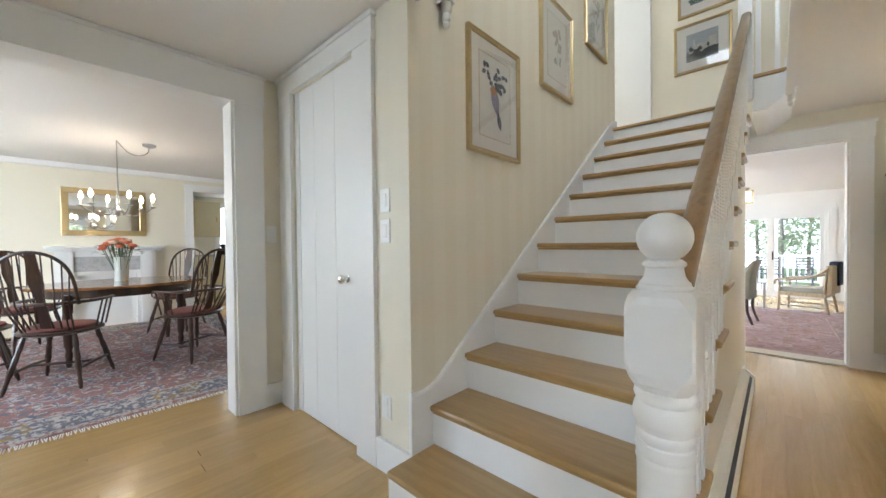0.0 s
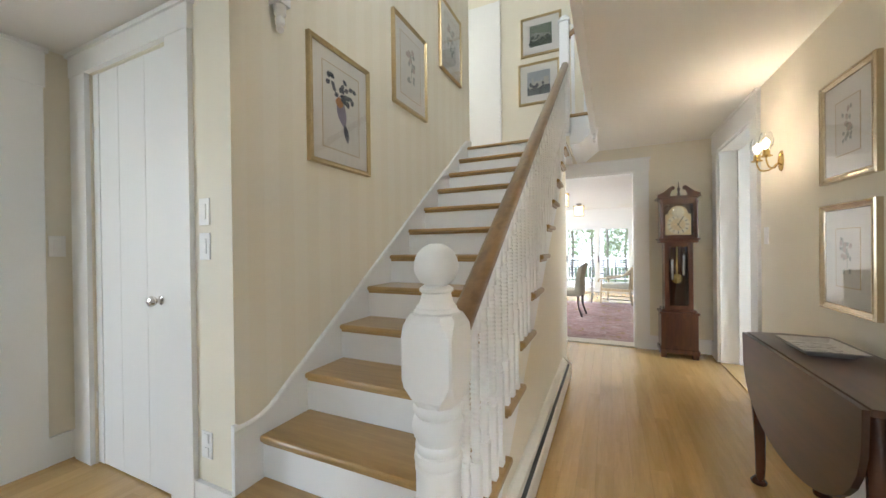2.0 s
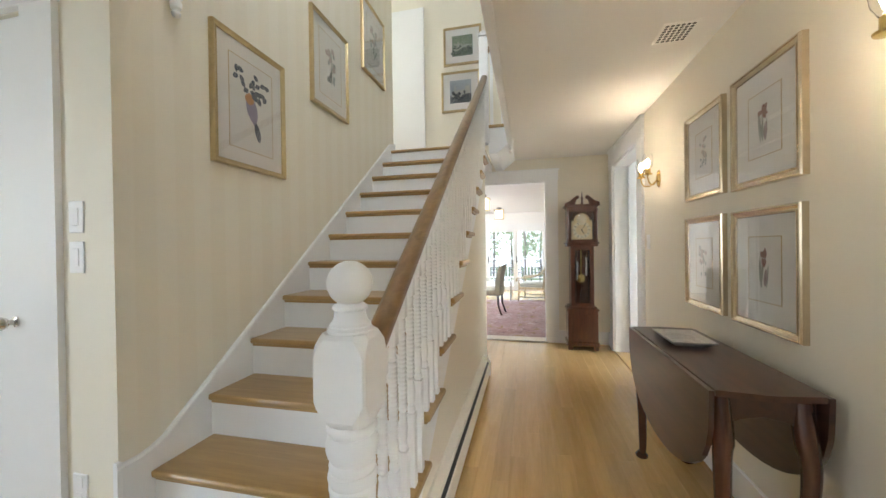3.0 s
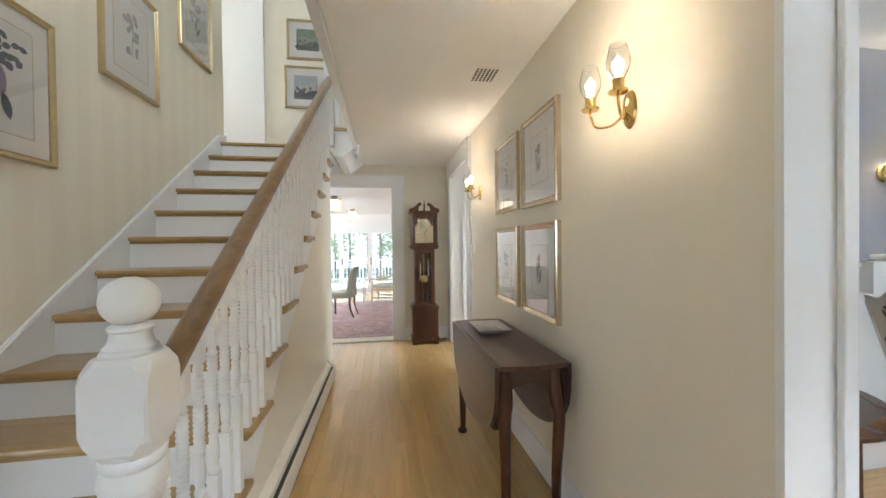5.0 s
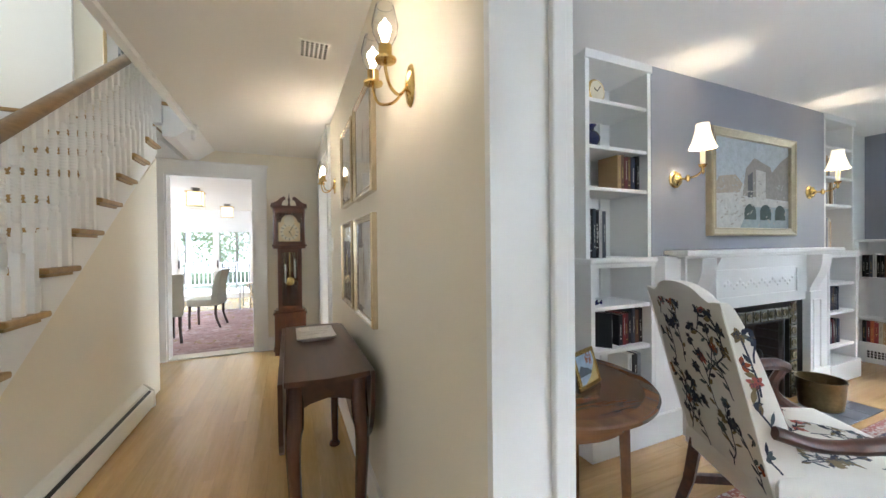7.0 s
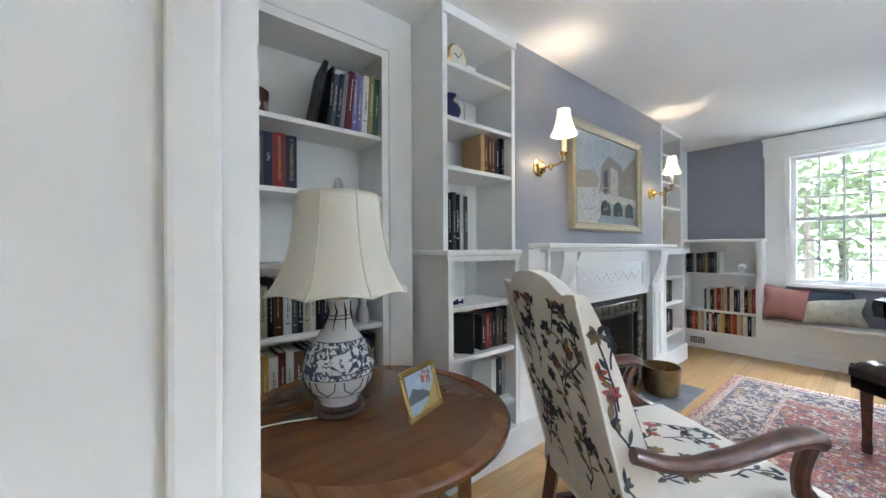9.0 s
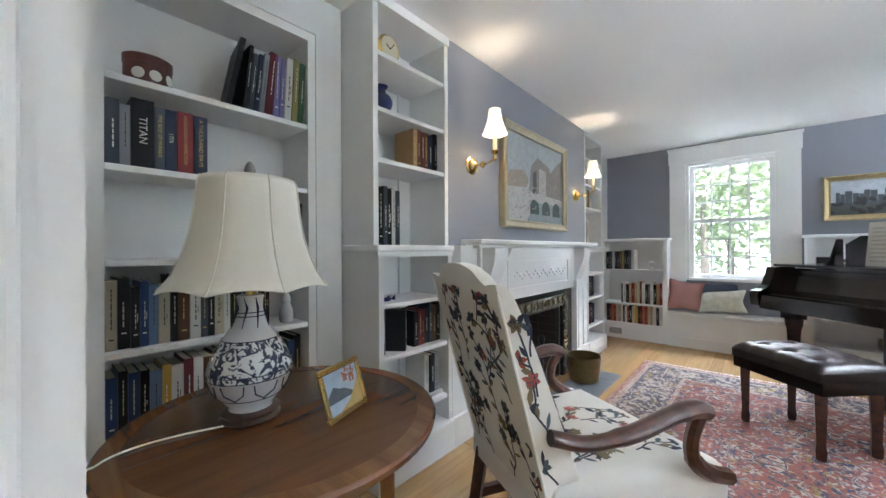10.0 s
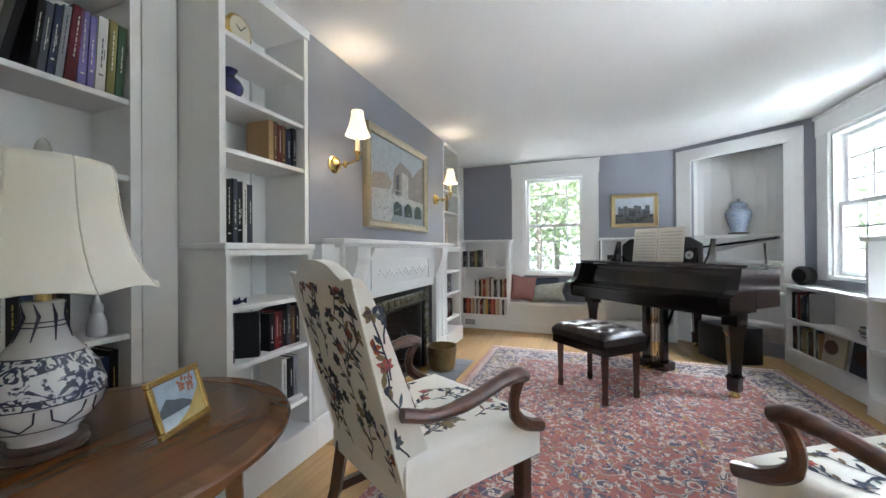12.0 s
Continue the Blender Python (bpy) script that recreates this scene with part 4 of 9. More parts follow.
part("keyhole", lathe(bmesh.new(), [(0.009, 0), (0.008, 0.003)], 10, m=Matrix.Translation((0.712, 0.0, 0.915)) @ Matrix.Rotation(radians(90), 4, 'X')), BRASS, cd)
for z in (0.3, 1.75):
    part("hinge", boxes((-0.006, 0.006, -0.006, 0.004, z, z + 0.09)), WHITE, cd)

PLATE = material("switch_plate", (0.86, 0.85, 0.82), rough=0.3, var=0.01)


def wall_plate(name, m, h, label, category, rockers=1):
    p = thing(name, m, label, category)
    bm = bmesh.new()
    box(bm, -0.035, 0.035, -0.006, 0, -h / 2, h / 2, 0.003)
    part("plate", bm, PLATE, p)
    for i in range(rockers):
        z = (i - (rockers - 1) / 2) * h / max(1, rockers)
        bm = bmesh.new()
        box(bm, -0.016, 0.016, -0.01, -0.006, z - 0.02 if rockers > 1 else -0.032, z + 0.02 if rockers > 1 else 0.032, 0.002)
        part("rocker" if category == "switch" else "socket", bm, PLATE, p)
    return p


wall_plate("light_switch", pose(-0.862, YC, 1.312), 0.115, "white rocker light switch on the wall", "switch")
wall_plate("light_switch", pose(-0.862, YC, 1.165), 0.115, "white rocker light switch on the wall", "switch")
wall_plate("wall_outlet", pose(-0.868, YC, 0.317), 0.115, "white wall outlet above the baseboard", "outlet", 2)
wall_plate("light_switch", pose(XD, 1.395, 1.18, 0, 0, 90), 0.115, "white light switch beside the dining opening", "switch")
wall_plate("light_switch", pose(XR, 3.62, 1.2, 0, 0, -90), 0.115, "white light switch beside the side doorway", "switch")

# framed pictures
MATC = PAPER
PRINT = {}


def ink(name, c):
    if name not in PRINT:
        PRINT[name] = material("ink_" + name, c, rough=0.8, var=0.15, scale=30)
    return PRINT[name]


def leaf_shape(bm, cx, cz, ln, wd, ang, y, curl=0.0):
    pts = []
    n = 6
    for s in (1, -1):
        for k in (range(n + 1) if s > 0 else range(n - 1, 0, -1)):
            t = k / n
            w = wd * math.sin(math.pi * t) ** 0.8 * s
            x, z = t * ln, w + curl * math.sin(math.pi * t)
            pts.append((cx + x * math.cos(ang) - z * math.sin(ang), cz + x * math.sin(ang) + z * math.cos(ang)))
    bm.faces.new([bm.verts.new((a, y, b)) for a, b in pts])


def framed(m, w, h, fw, label, motif, frame_mat=None, mat_w=0.07, deep=0.025, seed=1, line=True, glazed=True):
    """A framed print: its back on y=0, facing -y, its lower left corner at the origin."""
    rnd = random.Random(seed)
    frame_mat = frame_mat or GILT
    f = thing("framed_picture", m, label, "picture")
    bm = bmesh.new()
    loops = []
    for u, d in ((0.0, 0.0), (0.0, 0.75), (0.08, 0.95), (0.18, 1.0), (0.30, 0.96), (0.36, 0.84), (0.62, 0.68), (0.80, 0.60), (0.84, 0.72), (0.93, 0.74), (1.0, 0.62), (1.0, 0.2)):
        i, y = u * fw, -d * (deep + 0.004)
        loops.append([bm.verts.new(p) for p in ((i, y, i), (w - i, y, i), (w - i, y, h - i), (i, y, h - i))])
    for p, q4 in zip(loops, loops[1:]):
        for k in range(4):
            bm.faces.new((p[k], p[(k + 1) % 4], q4[(k + 1) % 4], q4[k]))
    bmesh.ops.recalc_face_normals(bm, faces=bm.faces[:])
    part("frame", bm, frame_mat, f)
    part("mat", boxes((fw, w - fw, -0.012, -0.004, fw, h - fw)), MATC, f)
    a = fw + mat_w
    if line:
        bm = bmesh.new()
        for x0, x1, z0, z1 in ((a - 0.004, w - a + 0.004, a - 0.004, a), (a - 0.004, w - a + 0.004, h - a, h - a + 0.004), (a - 0.004, a, a, h - a), (w - a, w - a + 0.004, a, h - a)):
            box(bm, x0, x1, -0.0135, -0.0115, z0, z1)
        part("mat_line", bm, GILT, f)
    part("sheet", boxes((a, w - a, -0.0132, -0.0115, a, h - a)), material_sheet, f)
    iw, ih = w - 2 * a, h - 2 * a
    y = -0.0150
    if motif in ("bird", "plant", "iris"):
        bm1, bm2, bm3 = bmesh.new(), bmesh.new(), bmesh.new()
        cx, cz = a + iw * 0.5, a + ih * 0.5
        if motif == "bird":
            leaf_shape(bm2, cx + iw * 0.06, cz - ih * 0.20, ih * 0.38, iw * 0.13, radians(105), y)
            leaf_shape(bm3, cx - iw * 0.06, cz + ih * 0.02, ih * 0.14, iw * 0.11, radians(95), y - 0.0004)
            leaf_shape(bm1, cx + iw * 0.16, cz - ih * 0.38, ih * 0.24, iw * 0.07, radians(105), y - 0.0006)
            leaf_shape(bm1, cx - iw * 0.02, cz + ih * 0.12, ih * 0.1, iw * 0.09, radians(30), y - 0.0006)
            for k in range(22):
                leaf_shape(bm1, cx + iw * rnd.uniform(-0.36, 0.34), cz + ih * rnd.uniform(0.1, 0.36), ih * 0.09, iw * 0.045, rnd.uniform(0, 6.2), y - 0.0003)
            cols = ("slate", (0.10, 0.11, 0.14)), ("lilac", (0.30, 0.25, 0.33)), ("orange", (0.55, 0.25, 0.09))
        elif motif == "plant":
            for k in range(16):
                leaf_shape(bm1, cx + iw * rnd.uniform(-0.22, 0.2), cz + ih * rnd.uniform(-0.3, 0.3), ih * 0.10, iw * 0.05, rnd.uniform(0.6, 2.6), y)
            for k in range(6):
                leaf_shape(bm3, cx + iw * rnd.uniform(-0.2, 0.2), cz + ih * rnd.uniform(-0.1, 0.3), ih * 0.1, iw * 0.08, rnd.uniform(0, 6), y - 0.0003)
            leaf_shape(bm2, cx, cz - ih * 0.32, ih * 0.6, iw * 0.012, radians(88), y - 0.0005)
            cols = ("sage", (0.36, 0.38, 0.33)), ("stem", (0.34, 0.36, 0.26)), ("blush", (0.52, 0.42, 0.36))
        else:
            for k in range(5):
                leaf_shape(bm1, cx + iw * rnd.uniform(-0.12, 0.12), cz - ih * 0.3, ih * rnd.uniform(0.35, 0.6), iw * 0.03, radians(90 + rnd.uniform(-14, 14)), y)
            for k in range(7):
                leaf_shape(bm3, cx + iw * rnd.uniform(-0.06, 0.06), cz + ih * 0.18, ih * rnd.uniform(0.1, 0.17), iw * 0.05, rnd.uniform(0, 6.2), y - 0.0004)
            leaf_shape(bm2, cx + iw * 0.05, cz - ih * 0.28, ih * 0.3, iw * 0.06, radians(84), y - 0.0006)
            cols = ("moss", (0.36, 0.37, 0.29)), ("plum", (0.34, 0.24, 0.22)), ("rust", (0.33, 0.16, 0.11))
        for n, b in enumerate((bm1, bm2, bm3)):
            part("ink_drawing", b, ink(*cols[n]), f)
    elif motif in ("house", "townscape", "green"):
        sky_c, ground_c, wall_c = {"house": ((0.42, 0.44, 0.45), (0.14, 0.15, 0.15), (0.55, 0.53, 0.44)), "townscape": ((0.55, 0.60, 0.66), (0.14, 0.14, 0.13), (0.13, 0.14, 0.16)), "green": ((0.20, 0.25, 0.16), (0.10, 0.13, 0.08), (0.35, 0.36, 0.28))}[motif]
        part("painted_sky", boxes((a, w - a, y, y + 0.001, a, h - a)), ink(motif + "_sky", sky_c), f)
        part("painted_ground", boxes((a, w - a, y - 0.0006, y, a, a + ih * 0.36)), ink(motif + "_ground", ground_c), f)
        x = a + iw * 0.08
        while x < w - a - iw * 0.12:
            ww = iw * rnd.uniform(0.06, 0.13)
            part("painted_building", boxes((x, x + ww, y - 0.0012, y - 0.0006, a + ih * 0.25, a + ih * rnd.uniform(0.5, 0.74))), ink(motif + "_wall", wall_c), f)
            x += ww * 1.05
        bm = bmesh.new()
        for k in range(26):
            leaf_shape(bm, a + iw * rnd.uniform(0.02, 0.9), a + ih * rnd.uniform(0.05, 0.4), ih * 0.16, ih * 0.05, rnd.uniform(0, 3.1), y - 0.0018)
        bm.normal_update()
        part("painted_foliage", bm, ink(motif + "_leaf", tuple(0.6 * c for c in ground_c)), f)
    if glazed:
        pane = part("glazing", boxes((fw, w - fw, -0.0190, -0.0175, fw, h - fw)), PICGLASS, f)
        pane.visible_shadow = False
    return f


material_sheet = material("print_paper", (0.76, 0.73, 0.66), rough=0.85, var=0.02, scale=5)
PICGLASS = glass("picture_glass")
PEWTER = material("champagne_frame", (0.66, 0.56, 0.40), rough=0.2, metal=0.9, var=0.08, scale=25, bump=0.05)
RX = Matrix.Rotation(radians(90), 4, 'Z')        # faces +x
LX = Matrix.Rotation(radians(-90), 4, 'Z')       # faces -x
framed(Matrix.Translation((XS, 1.865, 1.598)) @ RX, 0.507, 0.664, 0.028, "gilt framed print of a bird on a branch", "bird", mat_w=0.075, seed=3)
framed(Matrix.Translation((XS, 2.665, 2.19)) @ RX, 0.507, 0.664, 0.028, "gilt framed botanical print on the stair wall", "plant", mat_w=0.075, seed=4)
framed(Matrix.Translation((XS, 3.455, 2.79)) @ RX, 0.507, 0.664, 0.028, "gilt framed botanical print high on the stair wall", "plant", mat_w=0.075, seed=5)
for k, (y1, z0, hh, mo) in enumerate(((2.885, 1.425, 0.475, "plant"), (2.395, 1.415, 0.490, "iris"), (2.89, 0.832, 0.495, "plant"), (2.40, 0.828, 0.496, "iris"))):
    framed(Matrix.Translation((XR, y1, z0)) @ LX, 0.41 if k % 2 == 0 else 0.435, hh, 0.033, "champagne framed flower print on the hall wall", mo, PEWTER, 0.085, seed=10 + k)
framed(Matrix.Translation((-0.285, YE, 3.50)), 0.49, 0.485, 0.028, "gilt framed landscape print on the landing", "green", mat_w=0.085, seed=21, line=False)
framed(Matrix.Translation((-0.32, YE, 2.905)), 0.50, 0.515, 0.028, "gilt framed print of a large pale house", "house", mat_w=0.085, seed=22, line=False)

# ceiling vent
cv = thing("ceiling_vent", pose(1.465, 2.51, CEIL), "white ceiling vent with rows of round holes", "vent")
bm = bmesh.new()
box(bm, -0.078, 0.078, -0.09, 0.09, -0.004, 0.0, 0.001)
part("plate", bm, PLATE, cv)
# uncut plate: black discs give the dark of the holes
hole = None
for i in range(6):
    for j in range(7):
        p = pose(-0.058 + i * 0.0232, -0.069 + j * 0.023, 0)
        if hole is None:
            hole = part("vent_hole", lathe(bmesh.new(), [(0.009, -0.0052), (0.009, -0.0045)], 10), BLACK, cv)
            hole.matrix_basis = p
        else:
            copy_part(hole, p)

# baseboard heater under the stair
bh = thing("baseboard_heater", pose(XO - 0.001, 0, 0), "long cream baseboard heater under the staircase", "heater")
HEATM = material("heater_enamel", (0.78, 0.74, 0.63), rough=0.4, var=0.03, scale=4)
HY0, HY1 = 1.42, 3.76
part("cover", prism(bmesh.new(), [(0.0, 0.01), (0.062, 0.01), (0.066, 0.03), (0.066, 0.118), (0.060, 0.128), (0.044, 0.128), (0.044, 0.132), (0.010, 0.172), (0.0, 0.176)], HY0, HY1, 'Y'), HEATM, bh)
# solid black strip for the shade inside the heater's slot
part("louvre_slot", prism(bmesh.new(), [(0.0445, 0.1325), (0.060, 0.1285), (0.0605, 0.1295), (0.046, 0.1415)], HY0 + 0.03, HY1 - 0.03, 'Y'), BLACK, bh)
part("damper", prism(bmesh.new(), [(0.036, 0.142), (0.047, 0.146), (0.046, 0.149), (0.034, 0.146)], HY0 + 0.03, HY1 - 0.03, 'Y'), HEATM, bh)
for y in (HY0 - 0.02, HY1):
    part("end_cap", prism(bmesh.new(), [(0.0, 0.005), (0.070, 0.005), (0.070, 0.13), (0.014, 0.18), (0.0, 0.18)], y, y + 0.02, 'Y'), HEATM, bh)

# ---------------------------------------------------------------- lamps on the walls
BULB = material("lit_bulb", (1, 0.9, 0.7), rough=0.3, var=0.0, emit=((1.0, 0.80, 0.52), 9.0))
CANDLE = material("candle_sleeve", (0.85, 0.80, 0.66), rough=0.5, var=0.02)
LGLASS = glass("lamp_glass")


def two_arm_sconce(m):
    s = thing("wall_sconce", m, "brass two-arm wall sconce with lit candle bulbs in glass", "wall lamp", "hall sconces")
    bm = bmesh.new()
    lathe(bm, [(0.001, 0.0), (0.034, 0.004), (0.030, 0.012), (0.016, 0.018), (0.001, 0.022)], 20, m=Matrix.Rotation(radians(90), 4, 'X') @ Matrix.Diagonal((1, 1.9, 1, 1)))
    part("backplate", bm, BRASS, s, smooth=True)
    for sx in (-1, 1):
        arm = part("arm", tube(bmesh.new(), curve_pts([(0, -0.02, -0.01), (sx * 0.03, -0.05, -0.045), (sx * 0.065, -0.085, -0.04), (sx * 0.075, -0.10, 0.0), (sx * 0.075, -0.10, 0.02)], 6), 0.0045, 8), BRASS, s, smooth=True)
        part("cup", lathe(bmesh.new(), [(0.006, 0.0), (0.028, 0.004), (0.03, 0.01), (0.018, 0.014), (0.018, 0.045), (0.016, 0.047)], 20, (sx * 0.075, -0.10, 0.015)), BRASS, arm, smooth=True)
        part("candle_bulb", lathe(bmesh.new(), [(0.006, 0.058), (0.012, 0.068), (0.0145, 0.083), (0.010, 0.10), (0.002, 0.118)], 12, (sx * 0.075, -0.10, 0.015)), BULB, arm, smooth=True)
        gl = part("glass_chimney", lathe(bmesh.new(), [(0.018, 0.047), (0.032, 0.075), (0.036, 0.10), (0.028, 0.135), (0.024, 0.15), (0.0225, 0.15), (0.0265, 0.135), (0.0345, 0.10), (0.0305, 0.075), (0.0165, 0.049)], 24, (sx * 0.075, -0.10, 0.015), caps=False), LGLASS, arm, smooth=True)
        gl.visible_shadow = False
    return s


def shade_sconce(m):
    s = thing("wall_sconce", m, "brass swing-arm wall sconce with a cream shade", "wall lamp", "library sconces")
    part("backplate", lathe(bmesh.new(), [(0.001, 0.0), (0.05, 0.0), (0.052, 0.008), (0.042, 0.014), (0.040, 0.026), (0.022, 0.032), (0.012, 0.044), (0.001, 0.045)], 24, m=Matrix.Rotation(radians(90), 4, 'X')), BRASS, s, smooth=True)
    part("arm", tube(bmesh.new(), curve_pts([(0, -0.03, 0.0), (0.006, -0.08, -0.004), (0.012, -0.13, 0.006), (0.015, -0.16, 0.03)], 6), 0.006, 8), BRASS, s, smooth=True)
    part("joint", lathe(bmesh.new(), [(0.002, -0.022), (0.011, -0.014), (0.013, 0.0), (0.011, 0.014), (0.002, 0.022)], 14, (0.006, -0.08, -0.004)), BRASS, s, smooth=True)
    part("knob", lathe(bmesh.new(), [(0.002, -0.012), (0.010, -0.004), (0.008, 0.022), (0.018, 0.032), (0.023, 0.044), (0.004, 0.046)], 16, (0.015, -0.16, 0.02)), BRASS, s, smooth=True)
    part("candle_sleeve", lathe(bmesh.new(), [(0.0125, 0.064), (0.0125, 0.20)], 14, (0.015, -0.16, 0.0)), CANDLE, s, smooth=True)
    bm = bmesh.new()
    lathe(bm, [(0.070, 0.157), (0.054, 0.20), (0.040, 0.250), (0.034, 0.299), (0.0325, 0.299), (0.0385, 0.250), (0.0525, 0.20), (0.0685, 0.157)], 24, (0.015, -0.16, 0.0), caps=False)
    sh = part("shade", bm, SHADEM, s, smooth=True)
    return s


SHADEM = bpy.data.materials.new("lit_cream_shade")
SHADEM.use_nodes = True
sn = SHADEM.node_tree.nodes["Principled BSDF"]
sn.inputs["Base Color"].default_value = (0.85, 0.78, 0.6, 1)
sn.inputs["Roughness"].default_value = 0.7
sn.inputs["Emission Color"].default_value = (1.0, 0.80, 0.50, 1)
sn.inputs["Emission Strength"].default_value = 0.5
for y in (1.48, 3.375):
    two_arm_sconce(Matrix.Translation((XR, y, 1.655)) @ LX)
    for sx in (-1, 1):
        bulb_lamp("sconce_bulb", (XR - 0.10, y + sx * 0.075, 1.76), HALL_W)
for x in (3.53, 5.145):
    shade_sconce(pose(x, YB, 1.573))
    bulb_lamp("library_sconce_bulb", (x + 0.015, YB - 0.16, 1.80), LIB_W)

# ---------------------------------------------------------------- tall clock
DIAL = material("dial_silver_gilt", (0.66, 0.55, 0.33), rough=0.3, metal=0.55, var=0.06, scale=14)
DIALW = material("dial_ring", (0.70, 0.65, 0.50), rough=0.4, metal=0.3, var=0.05)
STEEL = material("polished_nickel", (0.80, 0.78, 0.74), rough=0.25, metal=0.8, var=0.04)
CL = pose(1.335, 4.745, 0)
ck = thing("grandfather_clock", CL, "tall mahogany grandfather clock with brass dial and pendulum", "clock")
D0, D1 = 0.0, 0.24
bm = bmesh.new()
box(bm, -0.172, 0.172, 0.0, 0.25, 0.045, 0.09, 0.006)
box(bm, -0.160, 0.160, 0.012, 0.24, 0.09, 0.44, 0.004)
box(bm, -0.172, 0.172, 0.0, 0.25, 0.44, 0.465, 0.008)
box(bm, -0.150, 0.150, 0.02, 0.235, 0.465, 0.49, 0.008)
base = part("base", bm, MAHOGZ, ck)
part("base_panel", boxes((-0.115, 0.115, 0.004, 0.012, 0.13, 0.40)), MAHOGZ, base)
for x in (-0.16, 0.11):
    part("foot", boxes((x, x + 0.05, 0.01, 0.06, 0.0, 0.045), (x, x + 0.05, 0.19, 0.24, 0.0, 0.045)), MAHOGZ, ck)
trunk = part("trunk", boxes((-0.122, -0.082, 0.03, 0.225, 0.49, 1.165), (0.082, 0.122, 0.03, 0.225, 0.49, 1.165), (-0.082, 0.082, 0.20, 0.225, 0.49, 1.165), (-0.082, 0.082, 0.03, 0.05, 0.49, 0.53), (-0.082, 0.082, 0.03, 0.05, 1.125, 1.165)), MAHOGZ, ck)
part("trunk_glass", boxes((-0.082, 0.082, 0.036, 0.039, 0.53, 1.125)), GLASS, ck).visible_shadow = False
for x, z0 in ((-0.05, 0.78), (0.055, 0.83)):
    part("weight", lathe(bmesh.new(), [(0.002, 0), (0.016, 0.005), (0.017, 0.21), (0.002, 0.215)], 16, (x, 0.10, z0)), STEEL, ck, smooth=True)
    part("chain", tube(bmesh.new(), [(x, 0.10, z0 + 0.21), (x, 0.10, 1.16)], 0.002, 5), BRASS, ck)
part("pendulum_rod", boxes((-0.006, 0.006, 0.14, 0.145, 0.80, 1.16)), BRASS, ck)
part("pendulum", lathe(bmesh.new(), [(0.001, 0), (0.05, 0.002), (0.048, 0.008), (0.001, 0.014)], 28, m=Matrix.Translation((0, 0.143, 0.795)) @ Matrix.Rotation(radians(90), 4, 'X')), BRASS, ck, smooth=True)
bm = bmesh.new()
box(bm, -0.165, 0.165, 0.005, 0.24, 1.165, 1.19, 0.008)
box(bm, -0.178, 0.178, -0.005, 0.245, 1.19, 1.212, 0.008)
part("hood_base", bm, MAHOGZ, ck)
hood = part("hood", boxes((-0.155, -0.125, 0.02, 0.235, 1.212, 1.60), (0.125, 0.155, 0.02, 0.235, 1.212, 1.60), (-0.125, 0.125, 0.2, 0.235, 1.212, 1.60), (-0.125, 0.125, 0.02, 0.04, 1.212, 1.235), (-0.125, 0.125, 0.02, 0.04, 1.555, 1.60)), MAHOGZ, ck)
for x in (-0.150, 0.150):
    part("column", lathe(bmesh.new(), [(0.014, 0), (0.014, 0.02), (0.009, 0.03), (0.010, 0.17), (0.008, 0.33), (0.014, 0.345), (0.014, 0.37)], 14, (x, 0.004, 1.216)), MAHOGZ, ck, smooth=True)
bm = bmesh.new()
box(bm, -0.165, 0.165, -0.005, 0.24, 1.60, 1.615, 0.004)
box(bm, -0.185, 0.185, -0.02, 0.25, 1.615, 1.635, 0.006)
part("cornice", bm, MAHOGZ, ck)
for sx in (-1, 1):
    bm = bmesh.new()
    pts = [(sx * 0.18, 1.635), (sx * 0.18, 1.655), (sx * 0.13, 1.675), (sx * 0.085, 1.715), (sx * 0.055, 1.735), (sx * 0.035, 1.725), (sx * 0.035, 1.70), (sx * 0.06, 1.69), (sx * 0.07, 1.66), (sx * 0.075, 1.635)]
    prism(bm, pts, -0.01, 0.02, 'Y')
    part("swan_neck", bm, MAHOGZ, ck)
part("finial", lathe(bmesh.new(), [(0.012, 1.635), (0.012, 1.66), (0.006, 1.67), (0.012, 1.69), (0.014, 1.705), (0.006, 1.72), (0.004, 1.75), (0.001, 1.775)], 14, (0, 0.005, 0)), MAHOGZ, ck, smooth=True)
bm = boxes((-0.11, 0.11, 0.046, 0.05, 1.245, 1.455))
prism(bm, [(0.085 * math.cos(math.pi * k / 14), 1.455 + 0.085 * math.sin(math.pi * k / 14)) for k in range(15)], 0.046, 0.05, 'Y')
dial = part("dial", bm, DIAL, ck, "brass arched dial")
ycl = Matrix.Rotation(radians(90), 4, 'X')
part("chapter_ring", lathe(bmesh.new(), [(0.098, 0), (0.098, 0.002), (0.062, 0.002), (0.062, 0)], 40, m=Matrix.Translation((0, 0.046, 1.35)) @ ycl, caps=False), DIALW, dial)
part("moon_disc", lathe(bmesh.new(), [(0.001, 0), (0.055, 0.0), (0.05, 0.004), (0.001, 0.006)], 30, m=Matrix.Translation((0, 0.046, 1.475)) @ ycl), DIALW, dial, smooth=True)
for k in range(12):
    a = radians(30 * k)
    bm = bmesh.new()
    box(bm, -0.003, 0.003, 0.0425, 0.0438, 0.068, 0.092)
    bmesh.ops.rotate(bm, cent=(0, 0, 0), matrix=Matrix.Rotation(a, 3, 'Y'), verts=bm.verts[:])
    bmesh.ops.translate(bm, vec=(0, 0, 1.35), verts=bm.verts[:])
    part("numeral", bm, BLACK, dial)
for ln, ang in ((0.05, 150), (0.075, 30)):
    bm = boxes((-0.003, 0.003, 0.038, 0.040, -0.012, ln))
    bmesh.ops.rotate(bm, cent=(0, 0, 0), matrix=Matrix.Rotation(radians(ang), 3, 'Y'), verts=bm.verts[:])
    bmesh.ops.translate(bm, vec=(0, 0, 1.35), verts=bm.verts[:])
    part("clock_hand", bm, BLACK, dial)
